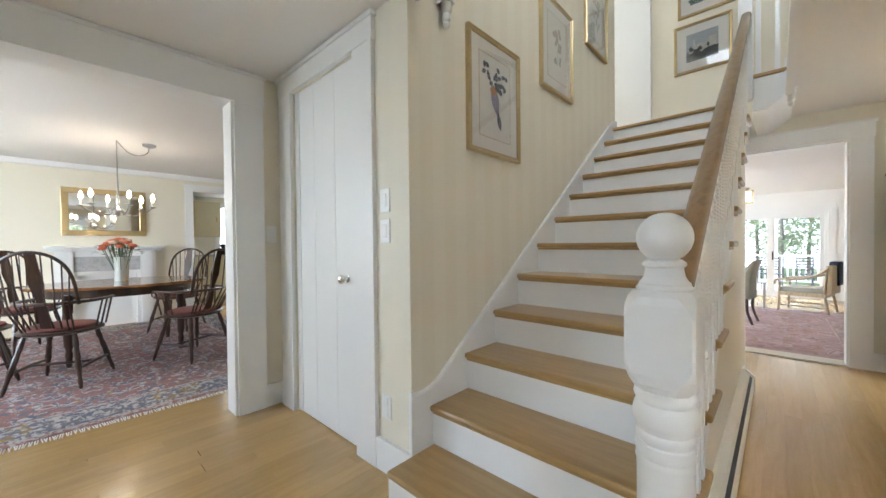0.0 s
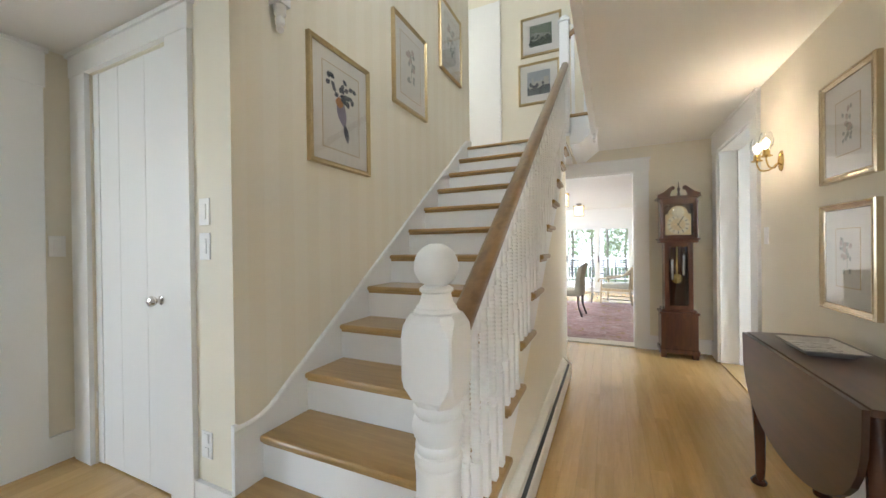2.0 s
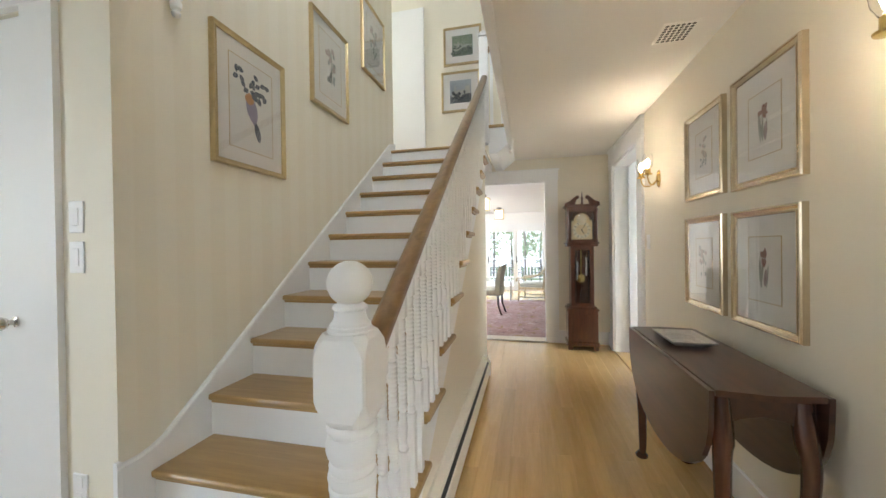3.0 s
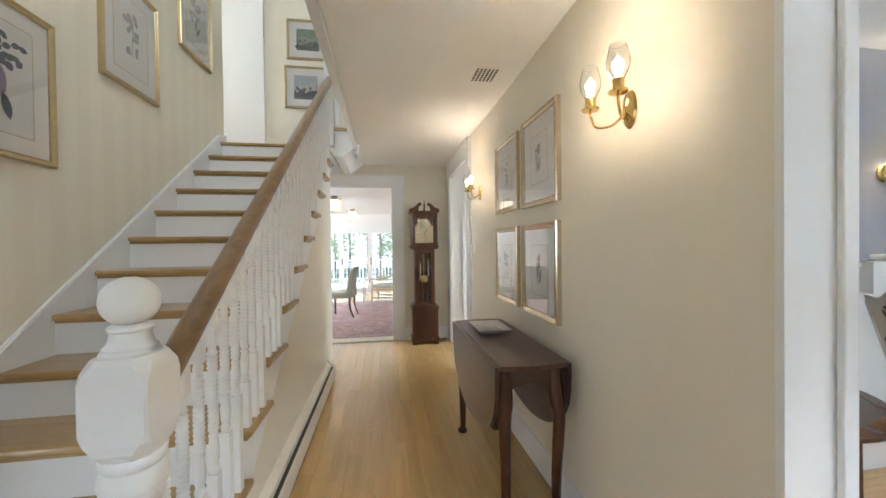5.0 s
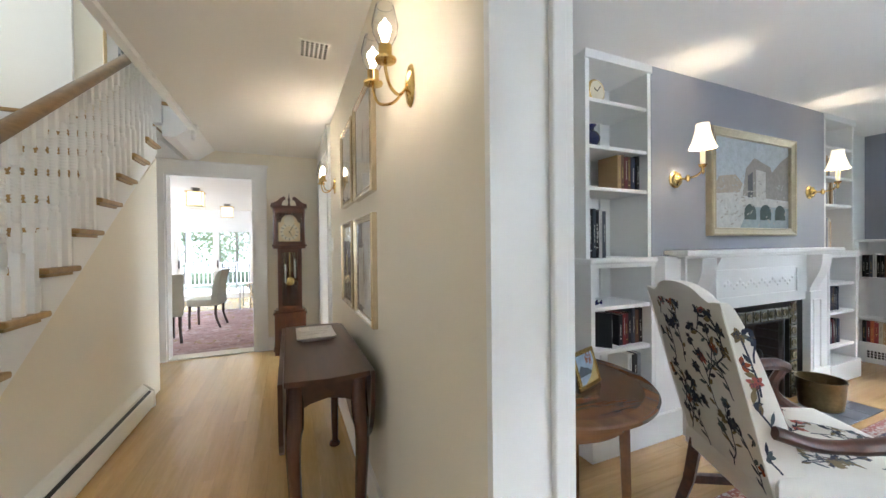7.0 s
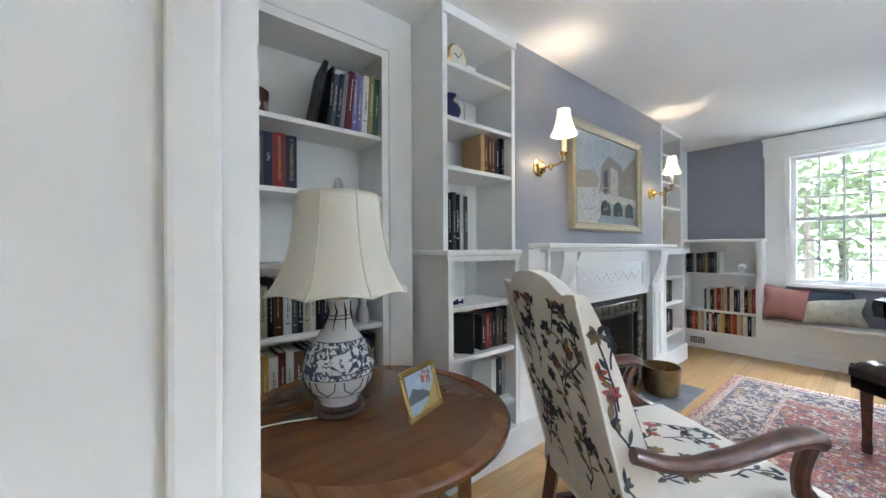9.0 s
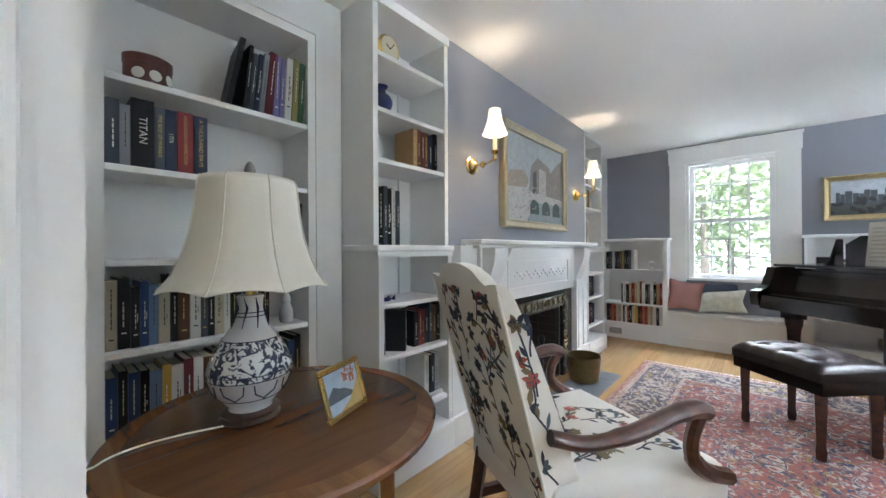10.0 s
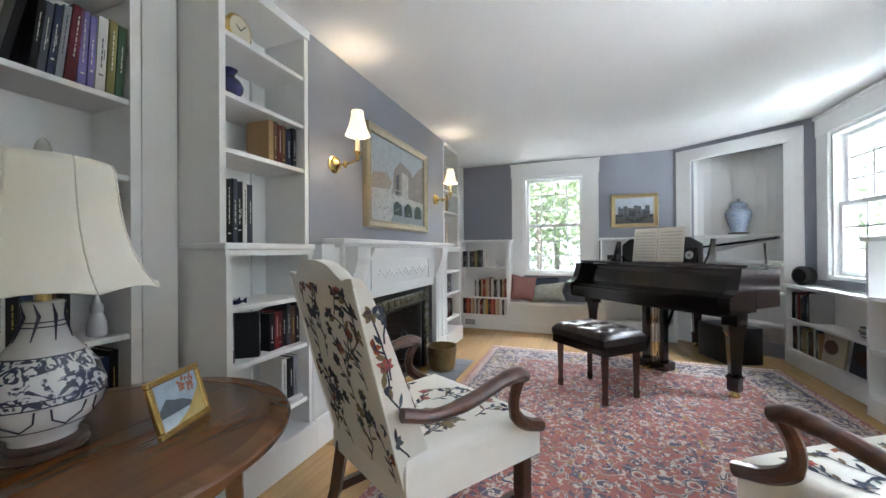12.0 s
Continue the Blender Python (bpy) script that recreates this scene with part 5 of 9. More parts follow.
part("hood_glass", boxes((-0.125, 0.125, 0.028, 0.031, 1.235, 1.555)), GLASS, ck).visible_shadow = False

# ---------------------------------------------------------------- drop-leaf table and tray
TX, TY, TZ = 1.45, 2.235, 0.722
dt = thing("drop_leaf_table", pose(TX, TY, 0), "dark mahogany drop-leaf table with pad feet by the wall", "table")
bm = bmesh.new()
prism(bm, [(-0.146, -0.455), (0.0, -0.475), (0.146, -0.455), (0.146, 0.455), (0.0, 0.475), (-0.146, 0.455)], TZ - 0.02, TZ, 'Z')
part("tabletop", bm, MAHOG, dt)
for sx in (-1, 1):
    pts = [(-0.455, TZ - 0.004), (0.455, TZ - 0.004)] + [(0.455 * math.cos(math.pi * k / 20) , TZ - 0.03 - 0.36 * abs(math.sin(math.pi * k / 20)) ** 0.7) for k in range(21)]
    a, b = (-0.165, -0.149) if sx < 0 else (0.149, 0.165)
    part("drop_leaf", prism(bmesh.new(), pts, a, b, 'X'), MAHOG, dt)
ap = []
n = 24
for sy in (-1, 1):
    pts = [(-0.14, TZ - 0.02), (0.14, TZ - 0.02), (0.14, TZ - 0.13), (0.105, TZ - 0.135), (0.09, TZ - 0.115), (0.06, TZ - 0.10), (0.0, TZ - 0.088), (-0.06, TZ - 0.10), (-0.09, TZ - 0.115), (-0.105, TZ - 0.135), (-0.14, TZ - 0.13)]
    a = sy * 0.40
    part("end_apron", prism(bmesh.new(), pts, min(a, a + sy * 0.02), max(a, a + sy * 0.02), 'Y'), MAHOG, dt)
part("frame", boxes((-0.14, -0.12, -0.40, 0.40, TZ - 0.12, TZ - 0.021), (0.12, 0.14, -0.40, 0.40, TZ - 0.12, TZ - 0.021)), MAHOG, dt)
for lx, ly in ((-0.112, -0.42), (0.112, -0.42), (-0.112, 0.42), (0.112, 0.42)):
    bm = bmesh.new()
    sy = -1 if ly < 0 else 1
    tube(bm, curve_pts([(lx, ly - sy * 0.02, TZ - 0.03), (lx, ly, TZ - 0.15), (lx * 1.06, ly + sy * 0.012, TZ - 0.25), (lx, ly, 0.25), (lx, ly - sy * 0.004, 0.06), (lx, ly + sy * 0.012, 0.03)], 6), [0.03] * 4 + [0.031] * 5 + [0.028 - 0.0007 * k for k in range(22)], 10)
    leg = part("leg", bm, MAHOGZ, dt, smooth=True)
    part("pad_foot", lathe(bmesh.new(), [(0.018, 0.0), (0.03, 0.008), (0.032, 0.018), (0.022, 0.032), (0.012, 0.045)], 16, (lx, ly + sy * 0.014, 0)), MAHOGZ, leg, smooth=True)
SILV = material("silver_tray", (0.62, 0.61, 0.60), rough=0.3, metal=0.6, var=0.12, scale=30, bump=0.2, bscale=120)
tr = thing("tray", pose(1.445, 2.40, TZ), "silvery rectangular tray on the drop-leaf table", "tray")
bm = bmesh.new()
r0 = [(-0.09, -0.13), (0.09, -0.13), (0.09, 0.13), (-0.09, 0.13)]
lv = [(0.0, 0.72), (0.006, 0.75), (0.022, 1.0), (0.026, 1.0), (0.012, 0.78)]
rr = [[bm.verts.new((x * s, y * s, z)) for x, y in r0] for z, s in lv]
for a, b in zip(rr, rr[1:]):
    for i in range(4):
        bm.faces.new((a[i], a[(i + 1) % 4], b[(i + 1) % 4], b[i]))
bm.faces.new(rr[0][::-1])
bm.faces.new(rr[-1])
part("body", bm, SILV, tr)
bm = bmesh.new()
rnd = random.Random(5)
for k in range(30):
    box(bm, *(lambda x, y: (x - 0.012, x + 0.012, y - 0.007, y + 0.007, 0.0122, 0.0145))(rnd.uniform(-0.055, 0.055), rnd.uniform(-0.085, 0.085)), 0.001)
part("relief", bm, SILV, tr)

# ---------------------------------------------------------------- library: furniture
EMB = {n: material("embroidery_" + n, c, rough=0.85, var=0.12, scale=60, bump=0.2, bscale=300) for n, c in (("navy", (0.035, 0.042, 0.075)), ("rust", (0.34, 0.085, 0.03)), ("teal", (0.10, 0.13, 0.15)), ("olive", (0.23, 0.17, 0.09)), ("rose", (0.45, 0.12, 0.10)))}
LINEN = material("cream_linen", (0.84, 0.81, 0.75), rough=0.85, var=0.03, scale=10, bump=0.25, bscale=500)
CHAIRW = wood("dark_mahogany_arm", (0.085, 0.03, 0.015), (0.035, 0.013, 0.008), 'Y', rough=0.3, coat=0.25, spread=0.05)


def embroider(parent, put, w, h, seed, cols=4, rows=4):
    """Branching stems with leaves and blooms over a patch; put(u, v) gives the place on the cloth."""
    rnd = random.Random(seed)
    bms = {k: bmesh.new() for k in EMB}

    def shape(kind, u, v, ln, wd, ang):
        pts = []
        for s in (1, -1):
            for k in (range(6) if s > 0 else range(4, 0, -1)):
                t = k / 5
                ww = wd * math.sin(math.pi * t) * s
                pts.append((u + t * ln * math.cos(ang) - ww * math.sin(ang), v + t * ln * math.sin(ang) + ww * math.cos(ang)))
        if any(not (0.0 < a < w and 0.0 < b < h) for a, b in pts):
            return
        bms[kind].faces.new([bms[kind].verts.new(put(a, b)) for a, b in pts])

    def stem(u, v, ang, ln, depth):
        steps = int(ln / 0.012)
        last = None
        for k in range(steps):
            nu, nv = u + 0.013 * math.cos(ang), v + 0.013 * math.sin(ang)
            if not (0.005 < nu < w - 0.005 and 0.005 < nv < h - 0.005):
                break
            n = (-math.sin(ang) * 0.003, math.cos(ang) * 0.003)
            quad = [(u + n[0], v + n[1]), (nu + n[0], nv + n[1]), (nu - n[0], nv - n[1]), (u - n[0], v - n[1])]
            bms["navy"].faces.new([bms["navy"].verts.new(put(a, b)) for a, b in quad])
            if k % 3 == 1:
                sgn = rnd.choice((-1, 1))
                shape(rnd.choice(("navy", "navy", "teal", "olive")), nu, nv, rnd.uniform(0.028, 0.055), rnd.uniform(0.005, 0.0095), ang + sgn * rnd.uniform(0.5, 1.1))
            if depth and k % 8 == 5:
                stem(nu, nv, ang + rnd.choice((-1, 1)) * rnd.uniform(0.5, 1.0), ln * 0.45, depth - 1)
            ang += rnd.uniform(-0.22, 0.22)
            u, v = nu, nv
        kind = rnd.choice(("rust", "navy", "rose", "navy", "teal", "navy", "olive"))
        for p in range(rnd.choice((5, 6, 7))):
            shape(kind, u, v, rnd.uniform(0.020, 0.031), 0.008, ang + p * 1.05 + rnd.uniform(-0.2, 0.2))
        shape("olive", u - 0.008, v - 0.003, 0.016, 0.006, ang)

    for i in range(cols):
        for j in range(rows):
            stem((i + rnd.uniform(0.2, 0.8)) / cols * w, (j + rnd.uniform(0.0, 0.5)) / rows * h, rnd.uniform(1.0, 2.2), rnd.uniform(0.8, 1.15) * min(0.19, h * 0.85), 1)
    for k, b in bms.items():
        bmesh.ops.recalc_face_normals(b, faces=b.faces[:])
        o = part("embroidery", b, EMB[k], parent)
        o["kind"] = "stuff"


def armchair(m, label, seed):
    """Upright upholstered armchair: +x is forward, +y its left; open wooden arms, raked back with a shaped crest."""
    c = thing("armchair", m, label, "armchair", "library armchairs")
    SH = 0.44

    def seat_dome(x, y):
        return 0.014 * max(0.0, 1 - (x / 0.34) ** 2) * max(0.0, 1 - (y / 0.32) ** 2)
    # seat
    bm = bmesh.new()
    nu, nv, roll = 26, 26, 0.045
    top_rows = []
    for i in range(nu + 1):
        x = -0.24 + 0.565 * (0.5 - 0.5 * math.cos(math.pi * i / nu))
        wide = 0.25 + 0.06 * (x + 0.24) / 0.565
        rw = []
        for j in range(nv + 1):
            y = -wide * math.cos(math.pi * j / nv)
            d = min(0.325 - x, x + 0.24, wide - abs(y))
            z = SH + 0.015 + seat_dome(x, y)
            if d < roll:
                z -= roll - math.sqrt(max(0.0, roll ** 2 - (roll - d) ** 2))
            rw.append(bm.verts.new((x, y, z)))
        top_rows.append(rw)
    for p, q4 in zip(top_rows, top_rows[1:]):
        for j in range(nv):
            bm.faces.new((p[j], q4[j], q4[j + 1], p[j + 1]))
    rim = top_rows[0][:] + [rw[-1] for rw in top_rows[1:]] + top_rows[-1][-2::-1] + [rw[0] for rw in top_rows[-2:0:-1]]
    low_rim = [bm.verts.new((v.co.x, v.co.y, 0.30)) for v in rim]
    for k in range(len(rim)):
        k2 = (k + 1) % len(rim)
        bm.faces.new((rim[k], rim[k2], low_rim[k2], low_rim[k]))
    bm.faces.new(low_rim)
    bmesh.ops.recalc_face_normals(bm, faces=bm.faces[:])
    st = part("seat", bm, LINEN, c, "cream seat embroidered with flowers", smooth=True)
    embroider(st, lambda u, v: (v - 0.19, (u - 0.26) * (0.84 + 0.2 * v), SH + 0.0175 + seat_dome(v - 0.19, (u - 0.26) * (0.84 + 0.2 * v))), 0.52, 0.46, seed, 5, 2)
    embroider(st, lambda u, v: (0.3265, u - 0.27, 0.315 + v), 0.54, 0.09, seed + 7, 5, 1)
    # back: raked, with a shaped crest and rounded front
    rake = 0.27
    top = 1.02

    def bx(z):
        return -0.235 - (z - 0.36) * rake

    def half(z):
        return 0.235 + 0.02 * (z - 0.4)

    def pad(z, s):
        """Depth of the stuffing: thin at the crest, full towards the seat, rolled over at the sides."""
        e = max(0.0, (1.0 - z) / 0.68)
        return 0.022 + 0.10 * e ** 0.55 + (0.018 + 0.045 * e ** 0.5) * (1 - abs(s) ** 3)
    rows_b, rows_f = [], []
    bm = bmesh.new()
    n = 17
    zs = [0.32, 0.42, 0.55, 0.68, 0.80, 0.90, 0.94, 0.97, 0.99, 1.0]
    for zi, z in enumerate(zs):
        rb, rf = [], []
        for k in range(n):
            s = -1 + 2 * k / (n - 1)
            crest = 0.0
            if z > 0.90:
                f = (z - 0.90) / 0.10
                crest = f * (0.045 * math.cos(s * math.pi * 0.5) ** 1.2 - 0.025 * math.exp(-((abs(s) - 0.72) / 0.16) ** 2) - 0.008)
            zz = z + crest
            y = s * half(z)
            rb.append(bm.verts.new((bx(zz), y, zz)))
            rf.append(bm.verts.new((bx(zz) + pad(z, s), y, zz)))
        rows_b.append(rb)
        rows_f.append(rf)
    for grid, flip in ((rows_b, False), (rows_f, True)):
        for a, b in zip(grid, grid[1:]):
            for k in range(n - 1):
                f = (a[k], b[k], b[k + 1], a[k + 1])
                bm.faces.new(f[::-1] if flip else f)
    for a, b, c2, d in zip(rows_b, rows_b[1:], rows_f, rows_f[1:]):
        bm.faces.new((a[0], c2[0], d[0], b[0]))
        bm.faces.new((a[-1], b[-1], d[-1], c2[-1]))
    for k in range(n - 1):
        bm.faces.new((rows_b[-1][k], rows_f[-1][k], rows_f[-1][k + 1], rows_b[-1][k + 1]))
        bm.faces.new((rows_b[0][k], rows_b[0][k + 1], rows_f[0][k + 1], rows_f[0][k]))
    bmesh.ops.recalc_face_normals(bm, faces=bm.faces[:])
    back = part("backrest", bm, LINEN, c, "cream back embroidered with flowers", smooth=True)
    embroider(back, lambda u, v: (bx(0.34 + v) - 0.0022, u - 0.23, 0.34 + v), 0.46, 0.625, seed + 1, 4, 4)
    embroider(back, lambda u, v: (bx(0.47 + v) + pad(0.47 + v, (u - 0.22) / half(0.47 + v)) + 0.004, u - 0.22, 0.47 + v), 0.44, 0.42, seed + 2, 4, 3)
    embroider(back, lambda u, v: (bx(0.42 + v) + 0.004 + u, -half(0.42 + v) - 0.0015, 0.42 + v), 0.075, 0.5, seed + 3, 1, 4)
    for sy in (-1, 1):
        pts = [(bx(z) - 0.001, sy * (half(z) + 0.001), z) for z in (0.33, 0.5, 0.7, 0.9, 0.965)]
        part("piping", tube(bmesh.new(), pts, 0.0042, 6), LINEN, back, smooth=True)
    # arms
    for sy in (-1, 1):
        y0, y1 = sy * 0.262, sy * 0.31
        path = curve_pts([(bx(0.62) + 0.045, y0, 0.60), (-0.16, sy * 0.285, 0.578), (-0.03, sy * 0.305, 0.592), (0.09, sy * 0.315, 0.622), (0.175, sy * 0.318, 0.63), (0.22, sy * 0.315, 0.615)], 6)
        arm = part("arm", tube(bmesh.new(), path, [0.02] * 10 + [0.023] * 10 + [0.026] * (len(path) - 20), 10, 1.15), CHAIRW, c, "dark carved mahogany arm", smooth=True)
        path = curve_pts([(0.205, sy * 0.315, 0.61), (0.17, sy * 0.316, 0.55), (0.175, sy * 0.316, 0.49), (0.235, sy * 0.315, 0.44), (0.325, sy * 0.312, 0.405)], 6)
        part("arm_support", tube(bmesh.new(), path, [0.02] * 12 + [0.024] * (len(path) - 12), 8, 1.0), CHAIRW, arm, smooth=True)
    # legs and stretchers
    for sx, sy in ((1, -1), (1, 1), (-1, -1), (-1, 1)):
        bm = bmesh.new()
        if sx > 0:
            box(bm, 0.245, 0.295, sy * 0.27 - 0.024, sy * 0.27 + 0.024, 0.0, 0.32, 0.004)
        else:
            tube(bm, [(-0.215, sy * 0.215, 0.33), (-0.245, sy * 0.217, 0.15), (-0.30, sy * 0.22, 0.0)], [0.03, 0.027, 0.024], 4)
        part("leg", bm, CHAIRW, c)
    for sy in (-1, 1):
        part("stretcher", boxes((-0.25, 0.25, sy * 0.245 - 0.012, sy * 0.245 + 0.012, 0.12, 0.155)), CHAIRW, c)
    part("stretcher", boxes((0.0, 0.025, -0.24, 0.24, 0.125, 0.15)), CHAIRW, c)
    return c


armchair(pose(3.03, 1.165, 0, 0, 0, -29), "upright armchair in cream linen embroidered with flowers and vines", 31)
armchair(pose(2.98, -0.28, 0, 0, 0, 33), "matching embroidered armchair angled toward the piano", 77)

# end table
TZ2 = 0.64
et = thing("end_table", pose(2.272, 1.62, 0), "round polished walnut end table with tapered legs", "table")
bm = bmesh.new()
lathe(bm, [(0.36, TZ2 - 0.024), (0.392, TZ2 - 0.02), (0.395, TZ2 - 0.006), (0.39, TZ2)], 64)
part("tabletop", bm, WALNUT, et, smooth=True)
bm = bmesh.new()
lathe(bm, [(0.345, 0.0), (0.388, 0.0), (0.388, 0.0012), (0.345, 0.0012)], 64, (0, 0, TZ2 - 0.0004), caps=False)
part("crossband", bm, wood("crossband_walnut", (0.22, 0.098, 0.034), (0.13, 0.053, 0.020), 'Y', rough=0.24, coat=0.25, spread=0.02), et)
part("joint", boxes((-0.34, 0.34, -0.0012, 0.0012, TZ2 + 0.0002, TZ2 + 0.0006)), BLACK, et)
part("apron", lathe(bmesh.new(), [(0.30, TZ2 - 0.10), (0.305, TZ2 - 0.025), (0.29, TZ2 - 0.025), (0.285, TZ2 - 0.10)], 48, caps=False), WALNUT, et, smooth=True)
for a in (25, 115, 205, 295):
    x, y = 0.285 * math.cos(radians(a)), 0.285 * math.sin(radians(a))
    part("leg", tube(bmesh.new(), [(x, y, TZ2 - 0.03), (x * 1.06, y * 1.06, 0.0)], [0.026, 0.014], 4), WALNUT, et)

# table lamp
CERA = bpy.data.materials.new("blue_white_porcelain")
CERA.use_nodes = True
cn, cl = CERA.node_tree.nodes, CERA.node_tree.links
cb = cn["Principled BSDF"]
cb.inputs["Roughness"].default_value = 0.18
cb.inputs["Coat Weight"].default_value = 0.4
tc = cn.new("ShaderNodeTexCoord")
nz = cn.new("ShaderNodeTexNoise")
nz.inputs["Scale"].default_value = 36
nz.inputs["Detail"].default_value = 1.5
nz.inputs["Distortion"].default_value = 2.2
cl.new(tc.outputs["Object"], nz.inputs["Vector"])
rp = cn.new("ShaderNodeValToRGB")
e = rp.color_ramp.elements
e[0].position, e[0].color = 0.455, (0.045, 0.055, 0.095, 1)
e[1].position, e[1].color = 0.52, (0.62, 0.64, 0.66, 1)
e2 = rp.color_ramp.elements.new(0.49)
e2.color = (0.16, 0.19, 0.28, 1)
cl.new(nz.outputs["Fac"], rp.inputs["Fac"])
cl.new(rp.outputs[0], cb.inputs["Base Color"])
PORC = material("white_porcelain", (0.66, 0.67, 0.68), rough=0.15, var=0.03, scale=12, coat=0.4)
INDIGO = material("indigo_glaze", (0.045, 0.055, 0.10), rough=0.2, var=0.2, scale=20, coat=0.4)
lamp = thing("table_lamp", pose(2.19, 1.665, TZ2 + 0.006), "blue and white porcelain table lamp with cream silk shade", "lamp")
part("stand", lathe(bmesh.new(), [(0.068, 0), (0.072, 0.006), (0.066, 0.014), (0.070, 0.022), (0.056, 0.028)], 28), DARKW, lamp, "dark carved wooden stand", smooth=True)
part("body", lathe(bmesh.new(), [(0.052, 0.028), (0.054, 0.04), (0.074, 0.062), (0.092, 0.09), (0.098, 0.112)], 40), PORC, lamp, smooth=True)
part("painted_belly", lathe(bmesh.new(), [(0.098, 0.112), (0.0985, 0.135), (0.088, 0.17), (0.066, 0.205)], 40, caps=False), CERA, lamp, "blue scrolling flowers on white", smooth=True)
part("neck", lathe(bmesh.new(), [(0.066, 0.205), (0.045, 0.235), (0.034, 0.262), (0.031, 0.285), (0.034, 0.312), (0.03, 0.316)], 32), PORC, lamp, smooth=True)
for z, r in ((0.062, 0.0752), (0.113, 0.0992), (0.127, 0.0997), (0.205, 0.0668), (0.262, 0.035), (0.272, 0.0342)):
    part("glaze_band", lathe(bmesh.new(), [(r, z), (r + 0.0006, z + 0.0012), (r, z + 0.0026)], 40, caps=False), INDIGO, lamp)
for k in range(8):
    a = 2 * math.pi * k / 8
    p = []
    for da, z, r in ((-0.28, 0.108, 0.0985), (-0.25, 0.085, 0.0905), (0.0, 0.068, 0.0805), (0.25, 0.085, 0.0905), (0.28, 0.108, 0.0985)):
        p.append((r * math.cos(a + da), r * math.sin(a + da), z))
    part("glaze_lappet", tube(bmesh.new(), p, 0.0018, 5), INDIGO, lamp)
    p = [(0.0345 * math.cos(a), 0.0345 * math.sin(a), 0.312), (0.0318 * math.cos(a + 0.2), 0.0318 * math.sin(a + 0.2), 0.285), (0.046 * math.cos(a), 0.046 * math.sin(a), 0.235)]
    part("glaze_leaf", tube(bmesh.new(), p, [0.001, 0.0035, 0.001], 5), INDIGO, lamp)
part("fitting", lathe(bmesh.new(), [(0.012, 0.316), (0.012, 0.36), (0.004, 0.362), (0.003, 0.612)], 12), BRASS, lamp, smooth=True)
SILK = material("cream_silk_shade", (0.80, 0.76, 0.66), rough=0.75, var=0.02, scale=8, bump=0.15, bscale=400)
bm = bmesh.new()
prof = [(0.199, 0.335), (0.190, 0.345), (0.170, 0.375), (0.150, 0.42), (0.135, 0.47), (0.125, 0.53), (0.118, 0.60), (0.112, 0.615)]
seg = 48
ring_v = []
for r, z in prof:
    ring = []
    for k in range(seg):
        a = 2 * math.pi * k / seg
        f = 1 - 0.035 * abs(math.sin(4 * a)) * min(1, (r - 0.09) / 0.08)
        dz = -0.012 * abs(math.sin(4 * a)) * (1 if z < 0.34 else 0)
        ring.append(bm.verts.new((r * f * math.cos(a), r * f * math.sin(a), z - dz)))
    ring_v.append(ring)
for a, b in zip(ring_v, ring_v[1:]):
    for k in range(seg):
        bm.faces.new((a[k], a[(k + 1) % seg], b[(k + 1) % seg], b[k]))
shade = part("shade", bm, SILK, lamp, "cream silk bell shade", smooth=True)
sm = shade.modifiers.new("thickness", 'SOLIDIFY')
sm.thickness = 0.002
for k in range(8):
    a = 2 * math.pi * k / 8
    part("shade_rib", tube(bmesh.new(), [((r + 0.001) * math.cos(a), (r + 0.001) * math.sin(a), z) for r, z in prof], 0.0022, 5), SILK, shade)
part("finial", lathe(bmesh.new(), [(0.004, 0.611), (0.012, 0.625), (0.014, 0.64), (0.009, 0.657), (0.001, 0.665)], 14), material("smoky_glass_finial", (0.35, 0.36, 0.33), rough=0.1, var=0.1, coat=0.5), lamp, smooth=True)
cord = thing("lamp_cord", pose(0, 0, 0), "white lamp cord trailing over the table edge", "cord")
part("cord", tube(bmesh.new(), curve_pts([(2.125, 1.655, TZ2 + 0.006), (2.04, 1.69, TZ2 + 0.004), (1.96, 1.70, TZ2 + 0.004), (1.90, 1.675, TZ2 + 0.004), (1.872, 1.64, TZ2 - 0.02), (1.80, 1.66, 0.3), (1.82, 1.66, 0.0)][:5] + [(1.865, 1.63, 0.35), (1.87, 1.64, 0.006)], 6), 0.0022, 6), CANDLE, cord, smooth=True)

# photograph on the table
pf = thing("photo_frame", Matrix.Translation((2.288, 1.458, TZ2 + 0.003)) @ Matrix.Rotation(radians(19), 4, 'Z') @ Matrix.Rotation(radians(-17), 4, 'X') @ Matrix.Diagonal((0.86, 1, 0.96, 1)), "small gilt photo frame with a mountain lake picture", "photo frame")
bm = bmesh.new()
for x0, x1, z0, z1 in ((0, 0.185, 0, 0.016), (0, 0.185, 0.124, 0.14), (0, 0.016, 0.016, 0.124), (0.169, 0.185, 0.016, 0.124)):
    box(bm, x0, x1, -0.012, 0.0, z0, z1, 0.003)
part("frame", bm, material("bright_gilt", (0.70, 0.50, 0.18), rough=0.25, metal=0.9, var=0.08), pf)
part("photo_sky", boxes((0.016, 0.169, -0.006, -0.003, 0.016, 0.124)), ink("photo_sky", (0.38, 0.47, 0.57)), pf)
part("photo_lake", boxes((0.016, 0.169, -0.0066, -0.006, 0.016, 0.05)), ink("photo_lake", (0.42, 0.50, 0.58)), pf)
bm = bmesh.new()
prism(bm, [(0.016, 0.045), (0.016, 0.06), (0.05, 0.085), (0.075, 0.075), (0.10, 0.07), (0.13, 0.055), (0.13, 0.045)], -0.0072, -0.0066, 'Y')
part("photo_hill", bm, ink("photo_hill", (0.10, 0.12, 0.14)), pf)
bm = bmesh.new()
